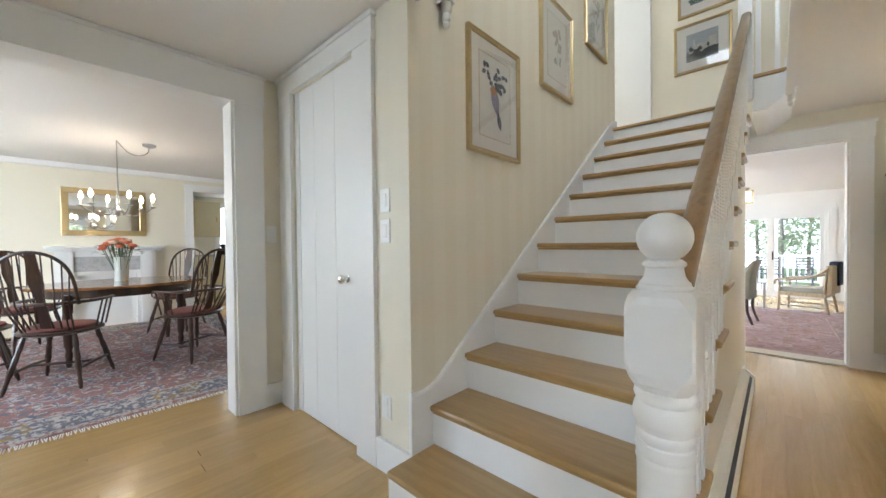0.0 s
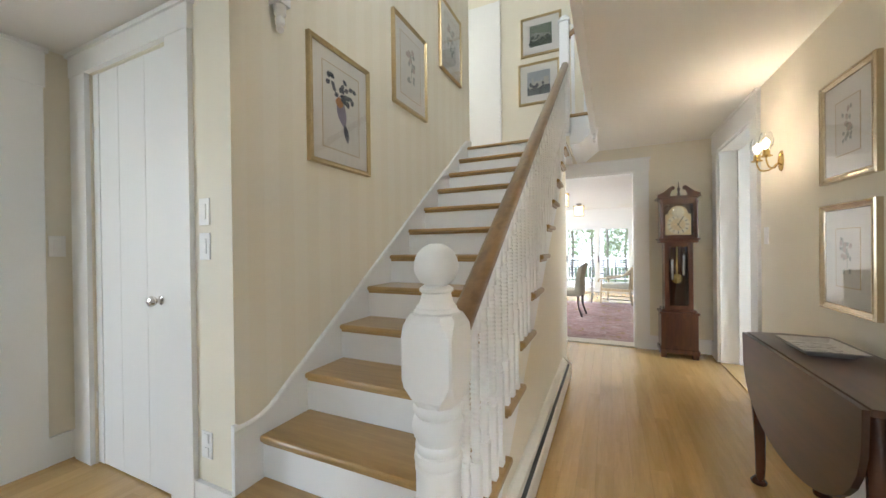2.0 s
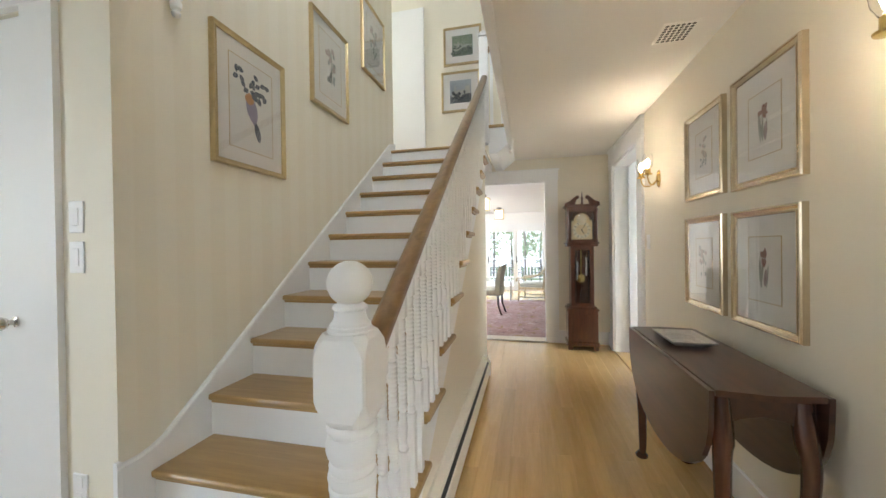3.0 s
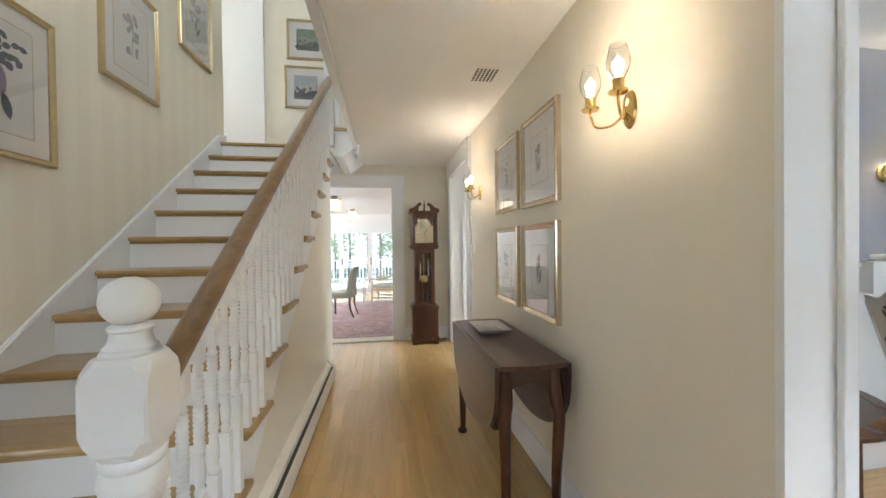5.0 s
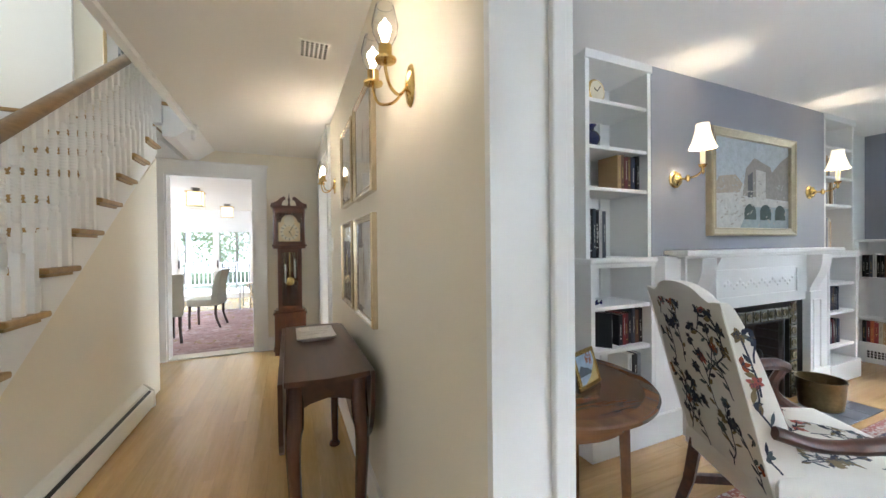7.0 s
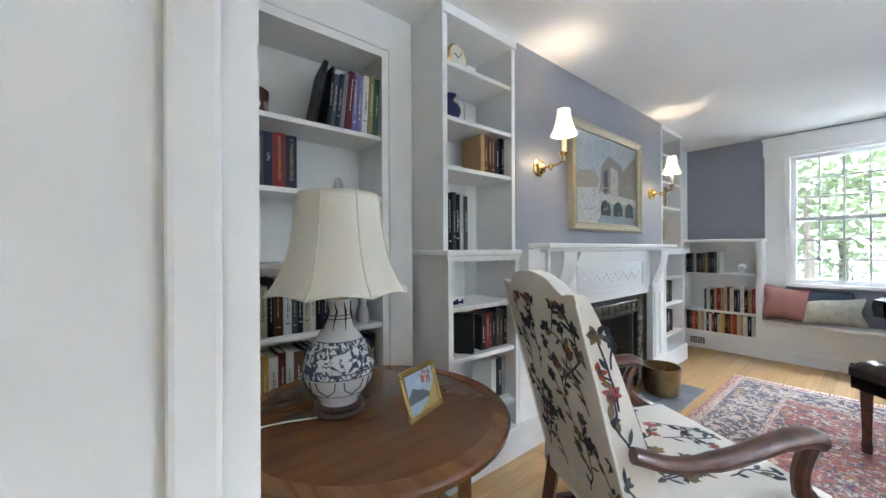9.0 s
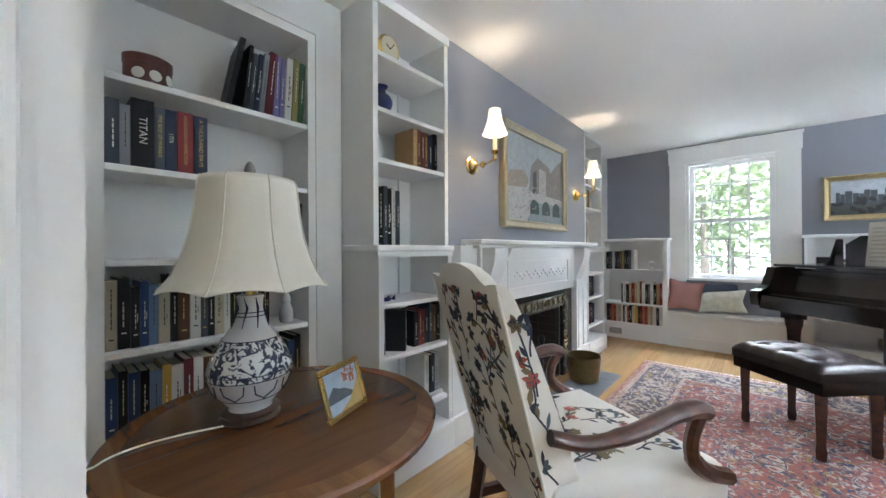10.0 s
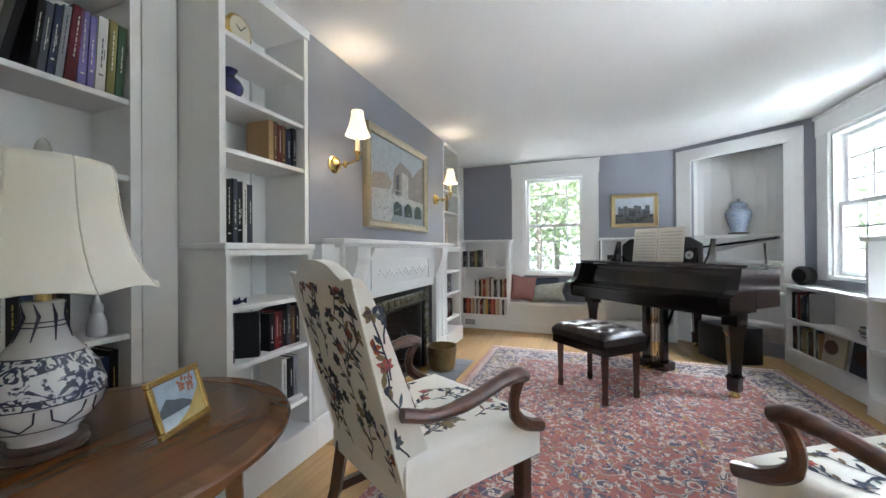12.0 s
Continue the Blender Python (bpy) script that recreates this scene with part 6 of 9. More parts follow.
prism(bm, [(0.06, 0.016), (0.169, 0.016), (0.169, 0.085), (0.14, 0.06), (0.11, 0.035)], -0.0078, -0.0072, 'Y')
part("photo_field", bm, ink("photo_field", (0.46, 0.34, 0.12)), pf)
bm = bmesh.new()
rnd = random.Random(8)
for k in range(24):
    leaf_shape(bm, 0.10 + rnd.uniform(0, 0.05), 0.095 + rnd.uniform(-0.008, 0.02), 0.014, 0.004, rnd.uniform(0, 6), -0.0081)
part("photo_leaves", bm, ink("photo_leaves", (0.34, 0.14, 0.08)), pf)
part("strut", prism(bmesh.new(), [(0.0, 0.03), (0.0, 0.11), (0.05, 0.012)], 0.085, 0.095, 'X'), BLACK, pf)

# ---------------------------------------------------------------- piano, across the corner
PM = Matrix.Translation((4.63, -0.335, 0)) @ Matrix.Rotation(radians(45), 4, 'Z')   # x along the keyboard from treble to bass; -y into the case
EBONY = wood("dark_polished_mahogany", (0.012, 0.005, 0.004), (0.005, 0.003, 0.0025), 'X', rough=0.16, coat=0.25, spread=0.02, bump=0.02)
pn = thing("grand_piano", PM, "dark polished grand piano with its lid slightly raised", "piano")
PW = 1.48
case = [(0, -0.30), (PW, -0.30), (PW, -1.10)] + [(PW - 0.36 + 0.36 * math.cos(a), -1.22 - 0.34 * math.sin(a)) for a in [math.pi * k / 20 for k in range(0, 11)]]
case += [(0.92, -1.50), (0.72, -1.36), (0.56, -1.16), (0.42, -0.99), (0.24, -0.86), (0.08, -0.76), (0.0, -0.62)]
part("case", prism(bmesh.new(), case, 0.64, 0.905, 'Z'), EBONY, pn)
part("rim_cap", prism(bmesh.new(), [(x * 0.985 + 0.01, y * 0.985 - 0.005) for x, y in case], 0.905, 0.915, 'Z'), EBONY, pn)
for x in (0.0, PW - 0.07):
    prof = [(-0.31, 0.62), (0.0, 0.62), (0.012, 0.70), (0.0, 0.735), (-0.05, 0.75), (-0.09, 0.78), (-0.12, 0.86), (-0.14, 0.925), (-0.31, 0.925)]
    part("cheek", prism(bmesh.new(), prof, x, x + 0.07, 'X'), EBONY, pn)
part("key_bed", boxes((0.07, PW - 0.07, -0.31, -0.005, 0.60, 0.665)), EBONY, pn)
part("key_slip", boxes((0.07, PW - 0.07, -0.03, -0.008, 0.665, 0.705)), EBONY, pn)
part("fallboard", prism(bmesh.new(), [(-0.05, 0.71), (-0.05, 0.72), (-0.20, 0.745), (-0.235, 0.86), (-0.25, 0.86), (-0.25, 0.70)], 0.07, PW - 0.07, 'X'), EBONY, pn)
part("front_board", boxes((0.07, PW - 0.07, -0.32, -0.25, 0.70, 0.90)), EBONY, pn)
part("folded_lid", boxes((0.0, PW, -0.66, -0.20, 0.927, 0.947)), EBONY, pn)
# raised lid, hinged along the bass side
bm = bmesh.new()
prism(bm, [(x, y) for x, y in case if y < -0.6] + [(0.0, -0.66), (PW, -0.66)], 0.0, 0.02, 'Z')
hinge = Matrix.Translation((PW, 0, 0.95)) @ Matrix.Rotation(radians(7), 4, 'Y') @ Matrix.Translation((-PW, 0, 0))
bmesh.ops.transform(bm, matrix=hinge, verts=bm.verts[:])
part("lid", bm, EBONY, pn)
part("lid_prop", tube(bmesh.new(), [(0.12, -0.72, 0.915), (0.14, -0.74, 1.10)], 0.008, 6), EBONY, pn)
desk = part("music_desk", prism(bmesh.new(), [(0.40, 0.947), (1.14, 0.947), (1.14, 1.10), (1.05, 1.16), (0.50, 1.16), (0.40, 1.10)], -0.42, -0.405, 'Y'), EBONY, pn)
part("desk_end", prism(bmesh.new(), [(-0.44, 0.947), (-0.30, 0.947), (-0.35, 1.01), (-0.40, 1.14), (-0.44, 1.14)], 0.32, 0.335, 'X'), EBONY, desk)
part("desk_end", prism(bmesh.new(), [(-0.44, 0.947), (-0.30, 0.947), (-0.35, 1.01), (-0.40, 1.14), (-0.44, 1.14)], 1.18, 1.195, 'X'), EBONY, desk)
for x, y in ((0.10, -0.24), (PW - 0.12, -0.24), (1.02, -1.38)):
    bm = bmesh.new()
    prism(bm, octa(0.058, 0.01), 0.52, 0.64, 'Z')
    tube(bm, [(0, 0, 0.53), (0, 0, 0.47), (0, 0, 0.44), (0, 0, 0.16)], [0.076, 0.070, 0.058, 0.042], 4)
    prism(bm, octa(0.036, 0.006), 0.06, 0.17, 'Z')
    prism(bm, octa(0.043, 0.008), 0.145, 0.16, 'Z')
    bmesh.ops.translate(bm, vec=(x, y, 0), verts=bm.verts[:])
    leg = part("leg", bm, EBONY, pn)
    part("caster", lathe(bmesh.new(), [(0.012, 0.0), (0.03, 0.006), (0.034, 0.025), (0.02, 0.045), (0.02, 0.06)], 14, (x, y, 0.004)), BRASS, leg, smooth=True)
# pedal lyre
px = PW / 2
ly = part("lyre", boxes((px - 0.10, px - 0.06, -0.34, -0.28, 0.10, 0.62), (px + 0.06, px + 0.10, -0.34, -0.28, 0.10, 0.62), (px - 0.13, px + 0.13, -0.38, -0.24, 0.03, 0.10)), EBONY, pn)
for dx in (-0.05, 0.0, 0.05):
    bm = bmesh.new()
    box(bm, px + dx - 0.014, px + dx + 0.014, -0.24, -0.13, 0.045, 0.06, 0.005)
    part("pedal", bm, BRASS, ly, "polished brass pedal")
    part("pedal_rod", tube(bmesh.new(), [(px + dx * 0.6, -0.31, 0.10), (px + dx * 0.6, -0.31, 0.60)], 0.005, 6), BRASS, ly)
part("lyre_brace", tube(bmesh.new(), [(px, -0.34, 0.12), (px, -0.62, 0.62)], 0.012, 6), EBONY, ly)
# sheet music and a small cd on the desk
sm_ = thing("sheet_music", PM @ Matrix.Translation((0.52, -0.355, 0.95)) @ Matrix.Rotation(radians(7), 4, 'X'), "open book of sheet music on the piano desk", "sheet music")
SHEET = material("music_paper", (0.74, 0.70, 0.62), rough=0.8, var=0.02, scale=6)
for sx in (0, 1):
    pg = part("page", prism(bmesh.new(), [(sx * 0.235, 0.0), (sx * 0.235 + 0.23, 0.0), (sx * 0.235 + 0.23, 0.30), (sx * 0.235, 0.30)], 0.0, 0.004, 'Y'), SHEET, sm_)
    bm = bmesh.new()
    for r in range(9):
        for li in range(3):
            z = 0.03 + r * 0.028 + li * 0.004
            box(bm, sx * 0.235 + 0.02, sx * 0.235 + 0.21, 0.004, 0.0048, z, z + 0.0012)
    o = part("stave_lines", bm, ink("stave", (0.25, 0.23, 0.2)), pg)
cdp = thing("disc_case", PM @ Matrix.Translation((0.44, -0.39, 0.949)) @ Matrix.Rotation(radians(10), 4, 'X'), "small dark case with a silver disc", "disc case")
part("case", boxes((0, 0.11, 0, 0.006, 0, 0.15)), BLACK, cdp)
part("disc", lathe(bmesh.new(), [(0.008, 0), (0.034, 0), (0.034, 0.001), (0.008, 0.001)], 28, m=Matrix.Translation((0.055, 0.0075, 0.06)) @ Matrix.Rotation(radians(-90), 4, 'X'), caps=False), SILV, cdp)

# piano bench, tufted leather
pb = thing("piano_bench", Matrix.Translation((4.665, 0.473, 0.012)) @ Matrix.Rotation(radians(45), 4, 'Z'), "dark leather tufted piano bench on wooden legs", "bench")
LEATH = material("dark_leather", (0.014, 0.007, 0.006), rough=0.36, var=0.25, scale=14, bump=0.3, bscale=260, coat=0.05)
bm = bmesh.new()
nx, ny = 40, 20
LX2, LY2 = 0.25, 0.2
grid = []
for i in range(nx + 1):
    row = []
    for j in range(ny + 1):
        u, v = -1 + 2 * i / nx, -1 + 2 * j / ny
        edge = (1 - abs(u) ** 8) ** 0.5 * (1 - abs(v) ** 6) ** 0.5
        z = 0.445 + 0.055 * edge
        for a in (-0.62, 0.0, 0.62):
            for b in (-0.42, 0.42):
                d2 = ((u - a) * LX2) ** 2 + ((v - b) * LY2) ** 2
                z -= 0.030 * math.exp(-d2 / 0.0007)
        z -= 0.008 * (abs(math.cos(u * math.pi / 0.62)) ** 10 + abs(math.sin(v * math.pi / 0.84)) ** 10) * edge
        row.append(bm.verts.new((u * LX2, v * LY2, z)))
    grid.append(row)
for i in range(nx):
    for j in range(ny):
        bm.faces.new((grid[i][j], grid[i + 1][j], grid[i + 1][j + 1], grid[i][j + 1]))
box(bm, -LX2, LX2, -LY2, LY2, 0.40, 0.445)
part("cushion", bm, LEATH, pb, "dark tufted leather cushion", smooth=True)
for a in (-0.62, 0.0, 0.62):
    for b in (-0.42, 0.42):
        part("button", lathe(bmesh.new(), [(0.009, 0.0), (0.007, 0.004), (0.001, 0.006)], 10, (a * LX2, b * LY2, 0.470)), LEATH, pb, smooth=True)
part("frame", boxes((-0.25, 0.25, -0.19, 0.19, 0.335, 0.40)), EBONY, pb)
for sx in (-1, 1):
    for sy in (-1, 1):
        bm = bmesh.new()
        tube(bm, [(sx * 0.208, sy * 0.152, 0.34), (sx * 0.208, sy * 0.152, 0.08)], [0.034, 0.024], 4)
        lathe(bm, [(0.016, 0), (0.026, 0.01), (0.03, 0.05), (0.024, 0.085)], 4, (sx * 0.208, sy * 0.152, 0))
        part("leg", bm, CHAIRW, pb)

# ---------------------------------------------------------------- rugs


def rug_material(name, w, h, field, border, motif, scale, light=(0.42, 0.36, 0.30)):
    """Oriental rug: field and border of scattered motifs, divided by guard stripes."""
    m = bpy.data.materials.new(name)
    m.use_nodes = True
    n, l = m.node_tree.nodes, m.node_tree.links
    b = n["Principled BSDF"]
    b.inputs["Roughness"].default_value = 0.95
    b.inputs["Specular IOR Level"].default_value = 0.1
    tc = n.new("ShaderNodeTexCoord")
    sep = n.new("ShaderNodeSeparateXYZ")
    l.new(tc.outputs["Object"], sep.inputs[0])

    def math_node(op, a, bb=None):
        k = n.new("ShaderNodeMath")
        k.operation = op
        for i, v in enumerate((a, bb)):
            if v is None:
                continue
            if isinstance(v, (int, float)):
                k.inputs[i].default_value = v
            else:
                l.new(v, k.inputs[i])
        return k.outputs[0]

    dx = math_node('SUBTRACT', w / 2, math_node('ABSOLUTE', sep.outputs[0]))
    dy = math_node('SUBTRACT', h / 2, math_node('ABSOLUTE', sep.outputs[1]))
    d = math_node('MINIMUM', dx, dy)
    # crisp patterning, mirrored about the rug's axes
    mir = n.new("ShaderNodeCombineXYZ")
    l.new(math_node('ABSOLUTE', sep.outputs[0]), mir.inputs[0])
    l.new(math_node('ABSOLUTE', sep.outputs[1]), mir.inputs[1])

    def blobs(sc, seedz, thr, dist=1.4):
        no = n.new("ShaderNodeTexNoise")
        no.inputs["Scale"].default_value = sc
        no.inputs["Detail"].default_value = 2.0
        no.inputs["Distortion"].default_value = dist
        mp = n.new("ShaderNodeMapping")
        mp.inputs["Location"].default_value = (seedz, seedz * 0.7, seedz * 1.3)
        l.new(mir.outputs[0], mp.inputs["Vector"])
        l.new(mp.outputs[0], no.inputs["Vector"])
        return math_node('GREATER_THAN', no.outputs["Fac"], thr)

    def mix(f, a, c):
        k = n.new("ShaderNodeMix")
        k.data_type = 'RGBA'
        l.new(f, k.inputs["Factor"])
        for s, v in (("A", a), ("B", c)):
            if isinstance(v, tuple):
                k.inputs[s].default_value = (*v, 1)
            else:
                l.new(v, k.inputs[s])
        return k.outputs["Result"]

    vor = n.new("ShaderNodeTexVoronoi")
    vor.feature = 'F1'
    vor.distance = 'CHEBYCHEV'
    vor.inputs["Scale"].default_value = scale
    l.new(mir.outputs[0], vor.inputs["Vector"])
    cellc = n.new("ShaderNodeValToRGB")
    cellc.color_ramp.interpolation = 'CONSTANT'
    els = cellc.color_ramp.elements
    els[0].color = (*motif, 1)
    els[1].position, els[1].color = 0.3, (*light, 1)
    for p, c in ((0.5, border), (0.68, (0.30, 0.22, 0.10)), (0.82, light)):
        x = els.new(p)
        x.color = (*c, 1)
    sepc = n.new("ShaderNodeSeparateColor")
    l.new(vor.outputs["Color"], sepc.inputs[0])
    l.new(sepc.outputs[0], cellc.inputs["Fac"])
    fld = mix(blobs(scale * 1.1, 3.1, 0.56), field, cellc.outputs["Color"])
    fld = mix(blobs(scale * 2.2, 7.7, 0.60, 0.8), fld, motif)
    fld = mix(blobs(scale * 1.9, 12.3, 0.62, 0.6), fld, light)
    # winding vines, and rosettes with a dark eye and a pale rim
    vine = n.new("ShaderNodeTexNoise")
    vine.inputs["Scale"].default_value = scale * 0.42
    vine.inputs["Detail"].default_value = 1.0
    l.new(mir.outputs[0], vine.inputs["Vector"])
    off = math_node('ABSOLUTE', math_node('SUBTRACT', vine.outputs["Fac"], 0.5))
    fld = mix(math_node('LESS_THAN', off, 0.014), fld, light)
    fld = mix(math_node('LESS_THAN', off, 0.006), fld, motif)
    ros = n.new("ShaderNodeTexVoronoi")
    ros.inputs["Scale"].default_value = scale * 0.34
    ros.inputs["Randomness"].default_value = 0.8
    l.new(mir.outputs[0], ros.inputs["Vector"])
    petal = math_node('ADD', ros.outputs["Distance"], math_node('MULTIPLY', math_node('SUBTRACT', vor.outputs["Distance"], 0.3), 0.22))
    for rim, c in ((0.27, motif), (0.22, light), (0.15, field), (0.08, motif)):
        fld = mix(math_node('LESS_THAN', petal, rim), fld, c)
    brd = mix(blobs(scale * 1.3, 5.5, 0.5), border, cellc.outputs["Color"])
    brd = mix(blobs(scale * 2.4, 1.5, 0.56, 0.6), brd, light)
    bm_ = 0.34
    col = mix(math_node('LESS_THAN', d, bm_), fld, brd)
    for lo, hi_, c in ((bm_, bm_ + 0.028, light), (bm_ - 0.012, bm_, motif), (0.075, 0.10, motif), (0.035, 0.075, light), (0.0, 0.035, field)):
        f = math_node('MULTIPLY', math_node('GREATER_THAN', d, lo), math_node('LESS_THAN', d, hi_))
        stripe = mix(blobs(scale * 3.5, lo * 40 + 2, 0.55, 0.3), c, light if c != light else field)
        col = mix(f, col, stripe)
    fine = n.new("ShaderNodeTexNoise")
    fine.inputs["Scale"].default_value = 220
    l.new(tc.outputs["Object"], fine.inputs["Vector"])
    wear = n.new("ShaderNodeTexNoise")
    wear.inputs["Scale"].default_value = 2.5
    l.new(tc.outputs["Object"], wear.inputs["Vector"])
    hs = n.new("ShaderNodeHueSaturation")
    l.new(col, hs.inputs["Color"])
    v = math_node('ADD', math_node('MULTIPLY', fine.outputs["Fac"], 0.6), math_node('MULTIPLY', wear.outputs["Fac"], 0.5))
    l.new(math_node('ADD', v, 0.45), hs.inputs["Value"])
    l.new(hs.outputs[0], b.inputs["Base Color"])
    bp = n.new("ShaderNodeBump")
    bp.inputs["Strength"].default_value = 0.5
    bp.inputs["Distance"].default_value = 0.002
    l.new(fine.outputs["Fac"], bp.inputs["Height"])
    l.new(bp.outputs[0], b.inputs["Normal"])
    return m


def rug(m, w, h, mat, label, fringe_axis='Y', zb=0.0):
    r = thing("rug", m, label, "rug")
    bm = bmesh.new()
    box(bm, -w / 2, w / 2, -h / 2, h / 2, zb, zb + 0.011, 0.003)
    part("rug_body", bm, mat, r)
    rnd = random.Random(2)
    for s in (-1, 1):
        bm = bmesh.new()
        if fringe_axis == 'Y':
            x = -w / 2
            while x < w / 2:
                a = rnd.uniform(-0.01, 0.01)
                tube(bm, [(x, s * h / 2, zb + 0.005), (x + a, s * (h / 2 + 0.05), zb + 0.003)], 0.003, 4)
                x += 0.011
        else:
            y = -h / 2
            while y < h / 2:
                a = rnd.uniform(-0.01, 0.01)
                tube(bm, [(s * w / 2, y, zb + 0.005), (s * (w / 2 + 0.05), y + a, zb + 0.003)], 0.003, 4)
                y += 0.011
        o = part("fringe", bm, LINEN, r)
        o["kind"] = "stuff"
    return r


# library rug: far edge at x 5.66, long sides at y 1.49 and y -1.0
rug(pose(4.23, 0.23, 0), 2.86, 2.50, rug_material("library_rug", 2.86, 2.50, (0.29, 0.125, 0.105), (0.13, 0.115, 0.135), (0.10, 0.095, 0.13), 17.0, (0.46, 0.39, 0.34)), "worn red and blue oriental rug on the library floor", 'X')
# dining rug
rug(pose(-4.42, 0.55, 0), 3.7, 3.2, rug_material("dining_rug", 3.7, 3.2, (0.30, 0.165, 0.15), (0.17, 0.17, 0.20), (0.15, 0.15, 0.19), 13.0, (0.46, 0.42, 0.39)), "faded red and blue oriental rug under the dining table", 'X')

# cushions on the window seat


def cushion(at, w, h, turn, mat, label, lean=-14, roll=0):
    c = thing("cushion", Matrix.Translation(at) @ Matrix.Rotation(radians(turn), 4, 'Z') @ Matrix.Rotation(radians(lean), 4, 'X') @ Matrix.Rotation(radians(roll), 4, 'Y'), label, "cushion", "window seat cushions")
    bm = bmesh.new()
    n = 14
    for side in (-1, 1):
        g = []
        for i in range(n + 1):
            row = []
            for j in range(n + 1):
                u, v = -1 + 2 * i / n, -1 + 2 * j / n
                t = ((1 - u ** 2) * (1 - v ** 2)) ** 0.55
                pin = 1 - 0.16 * ((u * u if abs(v) > abs(u) else v * v) - 1) ** 2 * max(abs(u), abs(v)) ** 4
                row.append(bm.verts.new((u * w / 2 * pin, side * 0.085 * t, h / 2 + v * h / 2 * pin)))
            g.append(row)
        for i in range(n):
            for j in range(n):
                q4 = (g[i][j], g[i + 1][j], g[i + 1][j + 1], g[i][j + 1])
                bm.faces.new(q4 if side < 0 else q4[::-1])
    bmesh.ops.remove_doubles(bm, verts=bm.verts[:], dist=0.0005)
    part("cover", bm, mat, c, smooth=True)
    return c


cushion((6.56, 1.28, 0.387), 0.37, 0.35, -75, material("terracotta_cloth", (0.36, 0.17, 0.145), rough=0.85, var=0.1, scale=9, bump=0.3, bscale=300), "dusty terracotta cushion on the window seat", -18, 7)
cushion((6.66, 1.03, 0.387), 0.46, 0.33, -88, material("navy_cloth", (0.06, 0.08, 0.12), rough=0.85, var=0.15, scale=9, bump=0.3, bscale=300), "dark blue cushion on the window seat")
cushion((6.575, 0.96, 0.387), 0.44, 0.26, -95, material("sage_floral_cloth", (0.58, 0.56, 0.47), rough=0.85, var=0.3, scale=18, dark=(0.28, 0.30, 0.24), bump=0.3, bscale=300), "pale sage patterned cushion on the window seat", -24, -6)

# ---------------------------------------------------------------- books
PAGES = material("book_pages", (0.70, 0.65, 0.54), rough=0.9, var=0.08, scale=40)
COVER = {n: material("cover_" + n, c, rough=0.45, var=0.06, scale=12, spec=0.18) for n, c in (
    ("black", (0.014, 0.014, 0.016)), ("navy", (0.022, 0.03, 0.065)), ("blue", (0.035, 0.06, 0.15)), ("red", (0.22, 0.03, 0.03)), ("maroon", (0.11, 0.02, 0.025)),
    ("white", (0.62, 0.61, 0.57)), ("cream", (0.48, 0.42, 0.31)), ("tan", (0.38, 0.24, 0.12)), ("green", (0.05, 0.10, 0.06)), ("olive", (0.24, 0.22, 0.09)),
    ("ochre", (0.46, 0.29, 0.06)), ("orange", (0.45, 0.12, 0.05)), ("brown", (0.10, 0.05, 0.03)), ("grey", (0.25, 0.26, 0.28)), ("lilac", (0.18, 0.16, 0.36)), ("slate", (0.07, 0.08, 0.10)), ("skyblue", (0.13, 0.20, 0.33)))}
FOIL = {"light": material("spine_light", (0.72, 0.70, 0.62), rough=0.5, var=0.03), "gold": material("spine_gold", (0.55, 0.40, 0.14), rough=0.35, metal=0.6, var=0.05), "dark": material("spine_dark", (0.03, 0.03, 0.04), rough=0.5, var=0.05)}
COVER_MESH, PAGE_MESH, BAR_MESH = {}, None, {}


def unit_book(color):
    global PAGE_MESH
    if color not in COVER_MESH:
        bm = bmesh.new()     # spine at y 0, boards to y 1, unit size
        box(bm, -0.5, 0.5, 0.0, 0.035, 0, 1, 0.012)
        box(bm, -0.5, -0.42, 0.035, 1, 0, 1)
        box(bm, 0.42, 0.5, 0.035, 1, 0, 1)
        COVER_MESH[color] = mesh_of(bm, "book", COVER[color])
    if PAGE_MESH is None:
        PAGE_MESH = mesh_of(boxes((-0.42, 0.42, 0.035, 0.97, 0.02, 0.98)), "pages", PAGES)
    return COVER_MESH[color]


